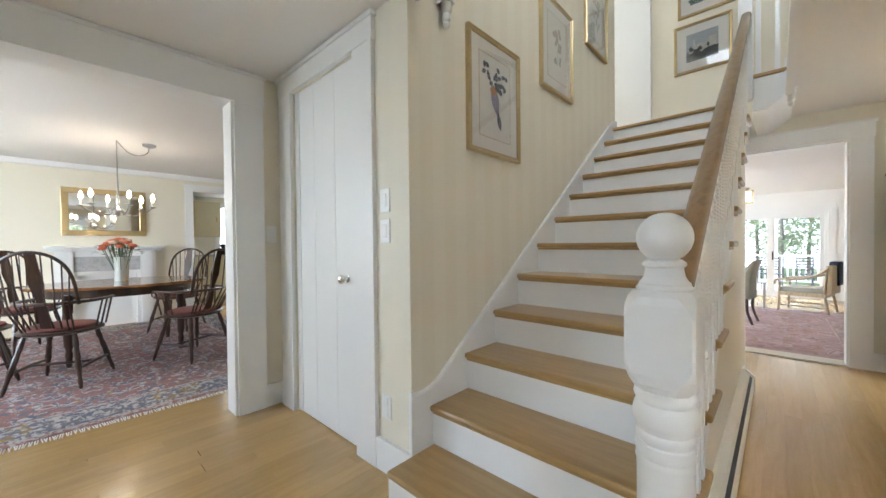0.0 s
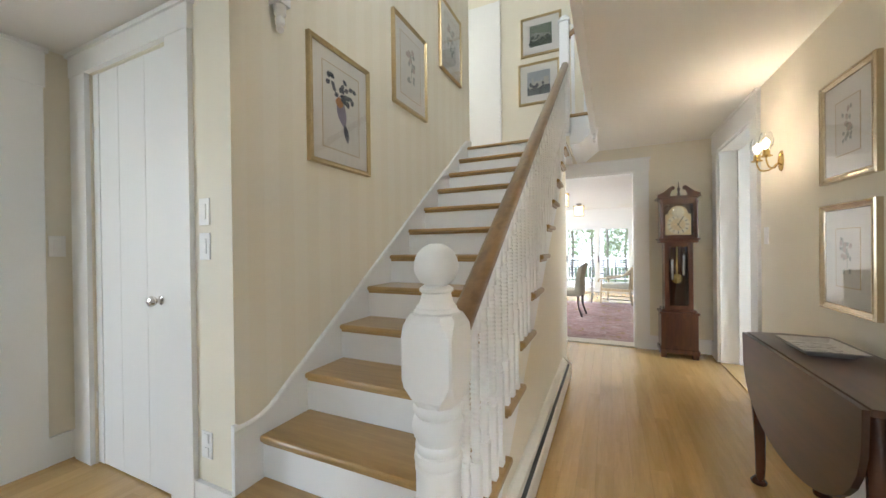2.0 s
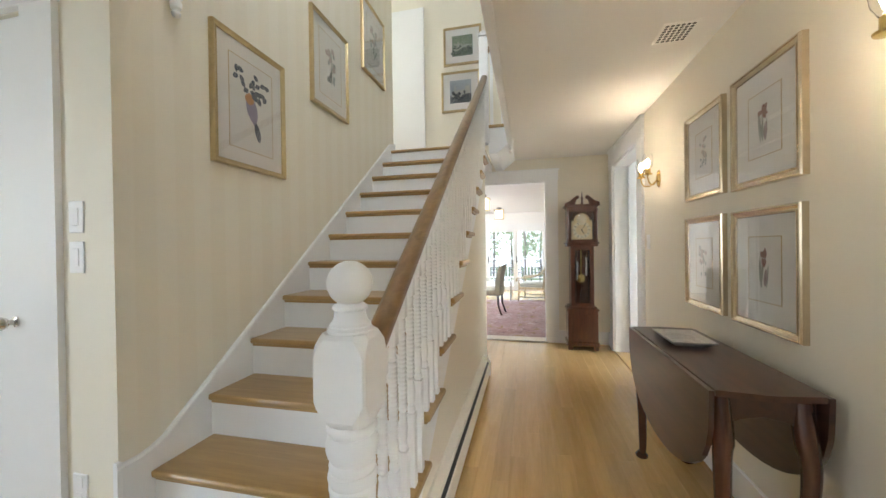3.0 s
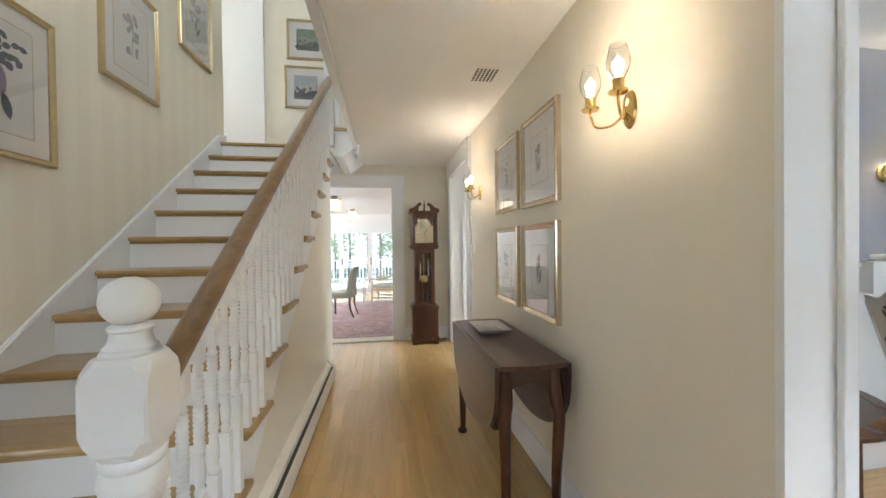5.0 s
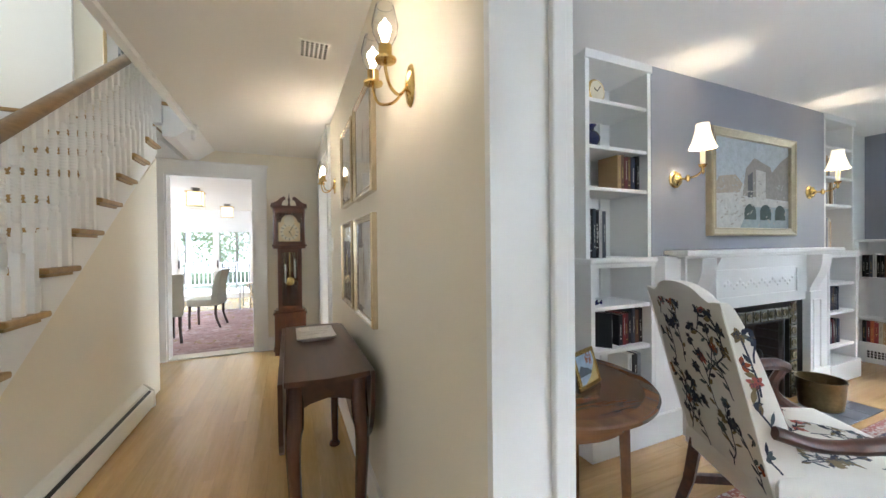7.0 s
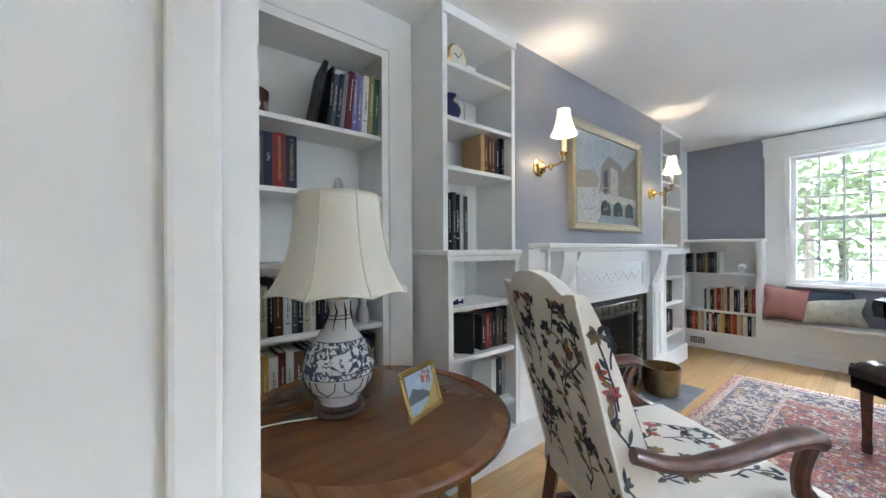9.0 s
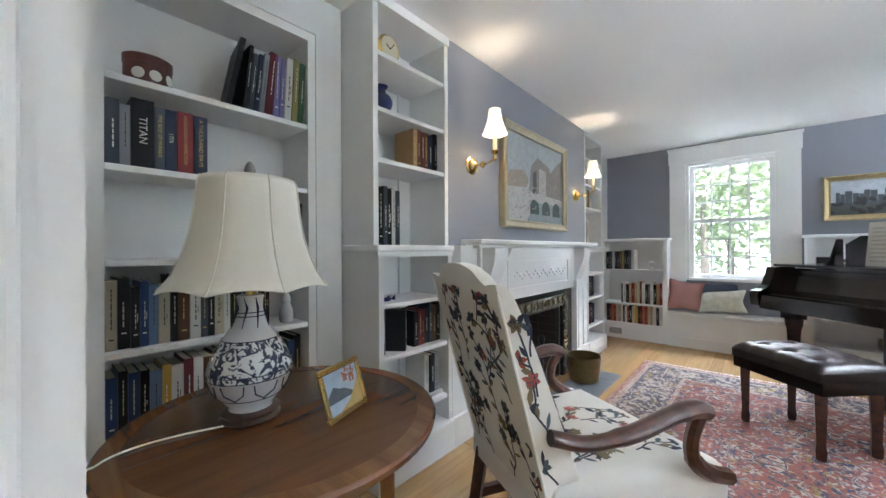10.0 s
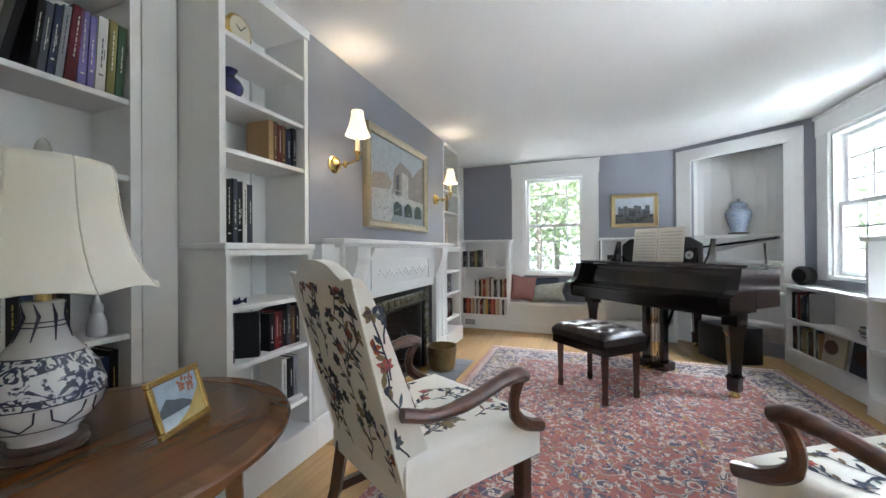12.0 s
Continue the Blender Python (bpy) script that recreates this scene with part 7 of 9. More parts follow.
def book(m, w, d, h, color, label, title=None, foil="light", seed=0, bars=True):
    b = new("book", unit_book(color))
    tagged(b, label, "book", "books on the shelves")
    b.matrix_basis = m @ Matrix.Diagonal((w, d, h, 1))
    p = new("pages", PAGE_MESH)
    p.parent = b
    if title:
        cu = bpy.data.curves.new("title", 'FONT')
        cu.body, cu.align_x, cu.align_y = title, 'CENTER', 'CENTER'
        cu.extrude = 0.0
        o = new("title", cu)
        o.data.materials.append(FOIL[foil])
        o.parent = b
        n = len(title)
        size = min(w * 0.52, h * 0.72 / (0.56 * n))
        # written down the spine, read with the head tilted right
        o.matrix_basis = Matrix.Diagonal((1 / w, 1 / d, 1 / h, 1)) @ Matrix.Translation((0, -0.0012, h * 0.55)) @ Matrix.Rotation(radians(90), 4, 'Y') @ Matrix.Rotation(radians(90), 4, 'X') @ Matrix.Scale(size, 4)
    elif bars:
        k = (seed * 7 + len(color)) % 9
        if k not in BAR_MESH:
            r = random.Random(k)
            bm = bmesh.new()
            z = 0.12 + 0.1 * r.random()
            top = 0.9 - 0.25 * r.random()
            u = r.uniform(-0.12, 0.02)
            while top > 0.34:
                ln = r.uniform(0.03, 0.10)
                box(bm, u, u + 0.11, -0.012, -0.004, top - ln, top)
                top -= ln + 0.022
            if k % 3 == 0:
                box(bm, 0.18, 0.24, -0.012, -0.004, 0.42, 0.42 + 0.3 * r.random())
            if k % 2 == 0:
                box(bm, -0.22, 0.22, -0.012, -0.004, z, z + 0.02)
            BAR_MESH[k] = bm
            BAR_MESH[k] = {f: mesh_of(bm.copy(), "spine_lettering", FOIL[f]) for f in FOIL}
        o = new("spine_lettering", BAR_MESH[k][foil])
        o["kind"] = "stuff"
        o.parent = b
    return b


LIGHTC = ("white", "cream", "skyblue", "grey")
WORDS = {"black": "black", "navy": "dark navy", "blue": "blue", "red": "red", "maroon": "maroon", "white": "white", "cream": "cream", "tan": "tan leather", "green": "dark green", "olive": "olive", "ochre": "ochre", "orange": "orange", "brown": "dark brown", "grey": "grey", "lilac": "lilac", "slate": "slate grey", "skyblue": "pale blue"}


def row(place, x0, x1, z, hmin, hmax, colors, seed, dmax=0.19, setback=0.02, gap=0.0, wmin=0.018, wmax=0.04, titles=None, shelf="shelf", lean_last=0):
    """Books side by side from x0 to x1; place(x, setback, z) gives the pose of a book that stands at x."""
    rnd = random.Random(seed)
    x, i = x0, 0
    out = []
    while True:
        w = rnd.uniform(wmin, wmax)
        t = titles[i] if titles and i < len(titles) else None
        c = t[1] if t else colors[i % len(colors)] if seed % 2 else rnd.choice(colors)
        if t and len(t) > 2:
            w = t[2]
        if x + w > x1:
            break
        h = t[3] if t and len(t) > 3 else rnd.uniform(hmin, hmax)
        foil = "dark" if c in LIGHTC else rnd.choice(("light", "gold", "light"))
        out.append(book(place(x + w / 2, setback + rnd.uniform(0, 0.012), z), w - 0.0015, min(dmax, h * rnd.uniform(0.64, 0.72)), h, c, "%s hardback book standing upright on a white %s" % (WORDS[c], shelf), t[0] if t else None, foil, seed + i))
        x += w + gap
        i += 1
    return x


def on_back(yf):
    return lambda x, s, z: pose(x, yf + s, z)


B1, B2 = on_back(2.195), on_back(YB + 0.01)
ALL = list(COVER)
DARKS = ["black", "navy", "slate", "brown", "maroon", "black", "white", "green"]
# recessed bookcase, shelf by shelf from the top
t = [(None, "black", 0.016, 0.235), (None, "slate", 0.02, 0.21), (None, "navy", 0.018, 0.215), (None, "grey", 0.02, 0.225), (None, "maroon", 0.032, 0.24), (None, "lilac", 0.024, 0.235), (None, "lilac", 0.02, 0.23), (None, "white", 0.03, 0.24), (None, "olive", 0.026, 0.245), (None, "green", 0.026, 0.24)]
x = 2.365
for i, (ti, c, w, h) in enumerate(t):
    book(B1(x + w / 2, 0.0, 1.643) @ pose(0, 0, 0, 0, 6 if i < 5 else 3, 0), w - 0.0015, 0.175, h * 1.13, c, "%s hardback book leaning on the upper shelf" % WORDS[c], None, "dark" if c in LIGHTC else "light", i)
    x += w + 0.002
book(pose(2.315, 2.205, 1.645, 0, 11, -8), 0.02, 0.20, 0.285, "black", "large black picture book leaning on the upper shelf", None, "light", 3, False)
row(B1, 1.965, 2.28, 1.355, 0.2, 0.23, DARKS, 2, titles=[(None, "slate", 0.036, 0.215), (None, "grey", 0.028, 0.205), ("TITAN", "black", 0.062, 0.235), ("THE BEST OF FRIENDS", "slate", 0.03, 0.22), ("1776", "navy", 0.035, 0.222), ("ALEXANDER HAMILTON", "red", 0.05, 0.225), ("A THOUSAND DAYS", "navy", 0.045, 0.222)])
row(B1, 2.535, 2.625, 1.05, 0.2, 0.24, DARKS, 4, titles=[(None, "maroon", 0.024, 0.20), (None, "white", 0.024, 0.17), ("LINCOLN", "black", 0.036, 0.24)])
row(B1, 1.965, 2.50, 0.757, 0.20, 0.235, ["cream", "black", "black", "blue", "skyblue", "cream", "black", "brown", "white", "slate", "black", "cream", "white", "black", "navy", "white", "brown", "black", "brown", "slate", "tan"], 5, wmin=0.02, wmax=0.036)
row(B1, 1.965, 2.62, 0.477, 0.19, 0.225, ["blue", "black", "blue", "black", "skyblue", "ochre", "white", "maroon", "white", "brown", "navy", "navy", "orange", "black", "cream", "black", "white", "brown", "black"], 7, wmin=0.024, wmax=0.04)
row(B1, 1.965, 2.60, 0.20, 0.18, 0.23, ["white", "maroon", "green", "black", "navy", "cream", "brown", "blue"], 9, wmin=0.024, wmax=0.045)
# tall bookcase beside the chimney breast
row(B2, 3.10, 3.29, 1.497, 0.195, 0.21, ["tan", "brown", "maroon", "brown", "navy", "black"], 11, wmin=0.026, wmax=0.036, setback=0.03)
row(B2, 2.85, 3.03, 1.10, 0.255, 0.285, ["black", "black", "slate", "black", "white", "slate", "grey"], 13, wmin=0.022, wmax=0.034, setback=0.03)
row(B2, 3.085, 3.29, 0.585, 0.18, 0.21, ["black", "red", "maroon", "black", "slate", "brown"], 15, wmin=0.024, wmax=0.034, setback=0.02)
book(pose(3.02, YB + 0.02, 0.585, 0, 0, 40), 0.035, 0.15, 0.20, "black", "thick black book turned on the lower shelf", None, "light", 1)
book(pose(2.89, YB + 0.03, 0.585, 0, 0, 20), 0.028, 0.15, 0.225, "slate", "dark book standing on the lower shelf", None, "light", 2)
row(B2, 3.17, 3.29, 0.30, 0.2, 0.225, ["white", "black", "grey", "cream"], 17, wmin=0.028, wmax=0.04)
book(pose(3.05, YB + 0.02, 0.302) @ pose(0, 0, 0, 0, 90, 0), 0.03, 0.18, 0.24, "white", "white book lying flat on the bottom shelf", None, "dark", 3)
# far tall bookcase
row(B2, 5.43, 5.62, 1.10, 0.25, 0.285, ["cream", "tan", "cream", "grey"], 19, wmin=0.024, wmax=0.034)
row(B2, 5.43, 5.70, 1.497, 0.17, 0.2, ["grey", "cream", "tan", "white"], 21)
row(B2, 5.45, 5.75, 0.585, 0.18, 0.22, ["black", "slate", "navy", "brown"], 23)
row(B2, 5.45, 5.80, 0.30, 0.18, 0.22, ["black", "navy", "maroon", "brown"], 25)
row(B2, 5.43, 5.60, 1.73, 0.16, 0.2, ["tan", "grey", "cream"], 27)


def far_place(y, s, z):
    return Matrix.Translation((XB + 0.012 + s, 3.58 - y, z)) @ Matrix.Rotation(radians(-90), 4, 'Z')


row(far_place, 1.49, 1.81, 0.83, 0.2, 0.24, ["black", "black", "slate", "white", "black", "black", "brown", "olive"], 29, wmin=0.02, wmax=0.03, dmax=0.16)
row(far_place, 1.66, 2.095, 0.43, 0.22, 0.26, ["slate", "white", "black", "tan", "red", "tan", "cream", "maroon", "white", "black"], 31, wmin=0.02, wmax=0.034, dmax=0.16)
row(far_place, 1.49, 2.09, 0.19, 0.19, 0.225, ["black", "maroon", "orange", "red", "cream", "tan", "white", "black", "white", "red", "black", "cream", "ochre"], 33, wmin=0.02, wmax=0.034, dmax=0.16)


def side_place(x, s, z):
    return Matrix.Translation((10.9 - x, YS - 0.012 - s, z)) @ Matrix.Rotation(radians(180), 4, 'Z')


row(side_place, 4.89, 5.20, 0.42, 0.2, 0.25, ["black", "slate", "white", "red", "cream", "black", "navy"], 35, dmax=0.17)
row(side_place, 4.89, 5.30, 0.14, 0.2, 0.25, ["black", "brown", "white", "slate", "tan", "olive", "cream"], 37, dmax=0.17)
row(side_place, 6.21, 6.9, 0.42, 0.22, 0.28, ["brown", "tan", "maroon", "black"], 41, dmax=0.17)
row(side_place, 6.21, 6.9, 0.14, 0.2, 0.24, ["brown", "ochre", "black", "tan"], 43, dmax=0.17)
for i in range(6):
    book(Matrix.Translation((5.06, -1.37, 0.42 + i * 0.013)) @ Matrix.Rotation(radians(180 + (i * 7) % 11 - 5), 4, 'Z') @ pose(0.13, -0.1, 0.012, 0, -90, 0), 0.012, 0.2, 0.27, ("slate", "white", "navy", "grey", "cream", "slate")[i], "%s magazine in a flat pile on the low shelf" % WORDS[("slate", "white", "navy", "grey", "cream", "slate")[i]], None, "dark", i, False)
for j, (x, c, w_) in enumerate(((5.50, "cream", 0.30), (5.18, "slate", 0.26))):
    rec = thing("record_sleeve", Matrix.Translation((x, -1.262 - 0.01 * j, 0.142)) @ Matrix.Rotation(radians(8), 4, 'X'), "square %s record sleeve facing out of the low shelf" % WORDS[c], "record sleeve")
    part("sleeve", boxes((-w_ / 2, w_ / 2, -0.012, 0.0, 0, 0.25)), COVER[c], rec)
    part("cover_print", lathe(bmesh.new(), [(0.001, 0), (0.07, 0.0), (0.068, 0.001), (0.001, 0.001)], 20, m=Matrix.Translation((0.02, 0.0012, 0.13)) @ Matrix.Rotation(radians(-90), 4, 'X') @ Matrix.Diagonal((1.2, 0.8, 1, 1))), COVER["brown"], rec)
for i in range(4):
    book(Matrix.Translation((6.53, -0.12, 0.19 + i * 0.022)) @ Matrix.Rotation(radians(-90), 4, 'Z') @ pose(0.0, 0.0, 0.012, 0, 90, 0), 0.02, 0.17, 0.27, ("grey", "slate", "brown", "tan")[i], "%s book lying flat in the low bookcase" % WORDS[("grey", "slate", "brown", "tan")[i]], None, "light", i)

# ---------------------------------------------------------------- small things on the shelves
BOXM = material("maroon_lacquer_box", (0.12, 0.035, 0.03), rough=0.35, var=0.3, scale=30)
ob = thing("round_box", pose(2.085, 2.285, 1.643), "maroon patterned oval trinket box on the top shelf", "box")
part("body", lathe(bmesh.new(), [(0.066, 0), (0.069, 0.004), (0.069, 0.082)], 32, m=Matrix.Diagonal((1, 0.75, 1, 1))), BOXM, ob, smooth=True)
part("lid", lathe(bmesh.new(), [(0.071, 0.082), (0.071, 0.108), (0.064, 0.113), (0.001, 0.114)], 32, m=Matrix.Diagonal((1, 0.75, 1, 1))), BOXM, ob, smooth=True)
for a in (-120, -80, -40):
    part("painted_flower", lathe(bmesh.new(), [(0.001, 0), (0.019, 0), (0.018, 0.0012), (0.001, 0.0016)], 12, m=Matrix.Translation((0.0695 * math.cos(radians(a)), 0.0522 * math.sin(radians(a)), 0.042)) @ Matrix.Rotation(radians(a + 90), 4, 'Z') @ Matrix.Rotation(radians(90), 4, 'X')), FOIL["light"], ob)
fig = tagged(part("figurine", lathe(bmesh.new(), [(0.026, 0), (0.03, 0.01), (0.028, 0.05), (0.02, 0.075), (0.016, 0.085), (0.02, 0.095), (0.019, 0.11), (0.012, 0.12), (0.008, 0.135), (0.003, 0.15)], 16), PORC, smooth=True), "small white porcelain rabbit figurine on a shelf", "figurine")
fig.matrix_basis = pose(2.565, 2.26, 0.757)
ac = thing("mantel_clock", pose(2.965, YB + 0.075, 1.985, 0, 0, 6), "small brass carriage clock with round face", "clock")
cm = Matrix.Translation((0, 0, 0.072)) @ Matrix.Rotation(radians(90), 4, 'X')
part("case", lathe(bmesh.new(), [(0.046, -0.105), (0.062, -0.085), (0.067, -0.01), (0.072, 0.0), (0.062, 0.012), (0.06, 0.008)], 32, m=cm), BRASS, ac, smooth=True)
part("face", lathe(bmesh.new(), [(0.001, 0.008), (0.06, 0.008), (0.06, 0.009), (0.001, 0.0092)], 32, m=cm), DIALW, ac)
for ln, ang in ((0.03, -60), (0.045, 40)):
    bm = boxes((-0.002, 0.002, -0.0115, -0.010, 0, ln))
    bmesh.ops.rotate(bm, cent=(0, 0, 0), matrix=Matrix.Rotation(radians(ang), 3, 'Y'), verts=bm.verts[:])
    bmesh.ops.translate(bm, vec=(0, 0, 0.072), verts=bm.verts[:])
    part("clock_hand", bm, BLACK, ac)
part("base", boxes((-0.05, 0.05, -0.01, 0.07, 0, 0.012)), BRASS, ac)
BLUEG = material("cobalt_glaze", (0.03, 0.035, 0.13), rough=0.15, var=0.2, scale=20, coat=0.5)
vs_ = tagged(part("vase", lathe(bmesh.new(), [(0.03, 0), (0.038, 0.006), (0.052, 0.03), (0.054, 0.05), (0.042, 0.075), (0.022, 0.092), (0.021, 0.105), (0.033, 0.122), (0.030, 0.122), (0.018, 0.106)], 28), BLUEG, smooth=True), "small cobalt blue glazed vase on a shelf", "vase")
vs_.matrix_basis = pose(2.905, YB + 0.06, 1.73)
bt = thing("glass_ornament", pose(2.93, YB + 0.05, 0.83), "small blue glass fish ornament on a shelf", "ornament")
part("body", lathe(bmesh.new(), [(0.002, -0.035), (0.012, -0.02), (0.014, 0.0), (0.008, 0.02), (0.002, 0.028)], 12, m=Matrix.Translation((0, 0, 0.012)) @ Matrix.Rotation(radians(90), 4, 'Y') @ Matrix.Diagonal((0.8, 1, 1, 1))), BLUEG, bt, smooth=True)
part("fin", prism(bmesh.new(), [(0.02, 0.012), (0.045, 0.028), (0.045, 0.002)], -0.002, 0.002, 'Y'), BLUEG, bt)
part("fin", prism(bmesh.new(), [(-0.01, 0.02), (0.012, 0.032), (0.012, 0.02)], -0.002, 0.002, 'Y'), BLUEG, bt)
# covered jar in the niche, on a dark stand
jar = thing("ginger_jar", NM @ pose((n0 + n1) / 2, 0.12, 1.21) @ Matrix.Scale(0.88, 4), "large blue and white covered porcelain jar in the niche", "jar")
BLUEJ = material("pale_blue_porcelain", (0.30, 0.34, 0.40), rough=0.18, var=0.35, scale=34, dark=(0.13, 0.17, 0.25), coat=0.4)
part("stand", lathe(bmesh.new(), [(0.10, 0), (0.11, 0.01), (0.10, 0.022), (0.09, 0.024)], 24), DARKW, jar, smooth=True)
part("body", lathe(bmesh.new(), [(0.075, 0.024), (0.08, 0.05), (0.105, 0.13), (0.128, 0.21), (0.132, 0.25), (0.118, 0.29), (0.08, 0.315), (0.078, 0.33)], 36), BLUEJ, jar, smooth=True)
part("lid", lathe(bmesh.new(), [(0.088, 0.33), (0.09, 0.345), (0.075, 0.375), (0.03, 0.395), (0.012, 0.40), (0.018, 0.415), (0.012, 0.43), (0.001, 0.434)], 30), BLUEJ, jar, smooth=True)
spk = thing("loudspeaker", pose(5.92, -1.30, 0.728, 0, 0, 25), "dark round-fronted loudspeaker on the window shelf", "loudspeaker")
part("body", lathe(bmesh.new(), [(0.06, -0.05), (0.085, -0.03), (0.085, 0.03), (0.06, 0.05)], 28, m=Matrix.Translation((0, 0, 0.085)) @ Matrix.Rotation(radians(90), 4, 'X')), BLACK, spk, smooth=True)
bx_ = thing("storage_box", pose(5.95, -0.75, 0, 0, 0, 20), "black case standing on the floor behind the piano", "box")
bm = bmesh.new()
box(bm, -0.2, 0.2, -0.16, 0.16, 0.0, 0.34, 0.02)
part("body", bm, BLACK, bx_, smooth=True)
part("handle", tube(bmesh.new(), [(-0.06, 0, 0.34), (-0.05, 0, 0.37), (0.05, 0, 0.37), (0.06, 0, 0.34)], 0.008, 6), BLACK, bx_)
rb = thing("radio", pose(6.60, 0.20, 0.832, 0, 0, -90), "small dark clock radio on a pile of papers", "radio")
part("body", boxes((-0.06, 0.06, -0.04, 0.04, 0.04, 0.16)), BLACK, rb)
part("papers", boxes((-0.09, 0.09, -0.07, 0.07, 0.0, 0.04)), PAPER, rb)
fr2 = tagged(part("glass_ornament", lathe(bmesh.new(), [(0.03, 0), (0.032, 0.01), (0.01, 0.03), (0.03, 0.06), (0.034, 0.08), (0.02, 0.10), (0.002, 0.105)], 16), material("clear_crystal", (0.75, 0.78, 0.80), rough=0.08, var=0.03, coat=0.5), smooth=True), "clear crystal ornament on the low bookcase shelf", "ornament")
fr2.matrix_basis = pose(6.58, 1.60, 0.83)

# ---------------------------------------------------------------- paintings in the library
big = framed(pose(3.84, YB, 1.226), 1.02, 0.715, 0.055, "large silver-gilt framed painting of a town and bridge", "none", material("silver_gilt_frame", (0.50, 0.43, 0.30), rough=0.35, metal=0.6, var=0.12, scale=22, bump=0.1), 0.0, 0.045, 41, False, False)


def dab(name, pts, c, y):
    part("painted_" + name, prism(bmesh.new(), pts, y, y + 0.001, 'Y'), ink("town_" + name, c), big)


fx0, fx1, fz0, fz1 = 0.055, 0.965, 0.055, 0.66
dab("sky", [(fx0, 0.35), (fx1, 0.35), (fx1, fz1), (fx0, fz1)], (0.46, 0.51, 0.54), -0.0160)
dab("quay", [(fx0, fz0), (fx1, fz0), (fx1, 0.36), (fx0, 0.36)], (0.56, 0.56, 0.54), -0.0163)
dab("water", [(0.35, fz0), (fx1, fz0), (fx1, 0.22), (0.45, 0.20)], (0.34, 0.39, 0.41), -0.0166)
dab("hill", [(fx0, 0.33), (0.12, 0.40), (0.30, 0.42), (0.38, 0.36), (0.34, 0.30), (fx0, 0.28)], (0.42, 0.36, 0.29), -0.0168)
dab("palace", [(0.38, 0.28), (0.42, 0.47), (0.52, 0.55), (0.72, 0.50), (0.74, 0.46), (0.88, 0.56), (fx1, 0.60), (fx1, 0.26)], (0.32, 0.295, 0.26), -0.0170)
dab("tower", [(0.54, 0.26), (0.54, 0.47), (0.66, 0.46), (0.66, 0.26)], (0.55, 0.53, 0.49), -0.0172)
dab("shadow", [(0.44, 0.27), (0.44, 0.42), (0.50, 0.45), (0.50, 0.27)], (0.12, 0.12, 0.13), -0.0172)
dab("bridge", [(0.32, 0.215), (0.36, 0.255), (0.60, 0.27), (fx1, 0.25), (fx1, 0.205)], (0.58, 0.57, 0.53), -0.0172)
for k, cx in enumerate((0.47, 0.66, 0.85)):
    dab("arch", [(cx - 0.07, 0.115)] + [(cx - 0.07 * math.cos(math.pi * i / 10), 0.165 + 0.06 * math.sin(math.pi * i / 10)) for i in range(11)] + [(cx + 0.07, 0.115)], (0.10, 0.13, 0.12), -0.0174)
bm = bmesh.new()
rnd = random.Random(14)
for k in range(70):
    leaf_shape(bm, rnd.uniform(fx0 + 0.01, fx1 - 0.06), rnd.uniform(fz0 + 0.01, 0.42), rnd.uniform(0.02, 0.05), 0.006, rnd.uniform(-0.4, 0.9), -0.0178)
part("brushwork", bm, ink("town_strokes", (0.42, 0.40, 0.36)), big)["kind"] = "stuff"
framed(Matrix.Translation((XF, 0.205, 1.325)) @ LX, 0.515, 0.41, 0.05, "gilt framed painting of a castle ridge", "townscape", GILT, 0.0, 0.035, 43, False, False)

# ---------------------------------------------------------------- dining room
setting("trim_crown_dining", boxes((DX, DX + 0.05, -1.95, 4.2, CEIL - 0.07, CEIL - 0.002)), WHITE, "white crown moulding")
casing_x("trim_kitchen_door", DX, 1.90, 2.72, 2.0, 0.11, 1, "white casing round the kitchen doorway")
MIRX = DX
mr = thing("wall_mirror", Matrix.Translation((DX, 0.42, 1.27)) @ Matrix.Rotation(radians(90), 4, 'Z'), "gilt framed rectangular mirror above the mantel", "mirror")
bm = bmesh.new()
for x0, x1, z0, z1 in ((0, 0.88, 0, 0.075), (0, 0.88, 0.575, 0.65), (0, 0.075, 0.075, 0.575), (0.805, 0.88, 0.075, 0.575)):
    box(bm, x0, x1, -0.035, 0.0, z0, z1, 0.008)
part("frame", bm, GILT, mr)
part("glass", boxes((0.075, 0.805, -0.012, -0.004, 0.075, 0.575)), MIRROR, mr)
SLATEP = material("pale_grey_marble", (0.50, 0.50, 0.50), rough=0.35, var=0.25, scale=14)
df = thing("fireplace", pose(DX, 0.87, 0), "white painted dining room fireplace mantel", "fireplace")
bm = bmesh.new()
box(bm, 0, 0.22, -0.62, 0.62, 1.09, 1.125, 0.008)
box(bm, 0, 0.18, -0.58, 0.58, 1.05, 1.09, 0.008)
part("mantel_shelf", bm, WHITE, df)
part("surround", boxes((0, 0.12, -0.52, -0.30, 0, 1.05), (0, 0.12, 0.30, 0.52, 0, 1.05), (0, 0.12, -0.30, 0.30, 0.72, 1.05)), WHITE, df)
part("fireboard", boxes((0, 0.06, -0.30, 0.30, 0.0, 0.72)), WHITE, df, "white board closing the fireplace")
part("frieze", boxes((0.12, 0.124, -0.34, 0.34, 0.78, 0.98)), SLATEP, df, "pale grey veined stone frieze")
for y in (-0.41, 0.41):
    part("pilaster", boxes((0.12, 0.15, y - 0.06, y + 0.06, 0, 1.05)), WHITE, df)

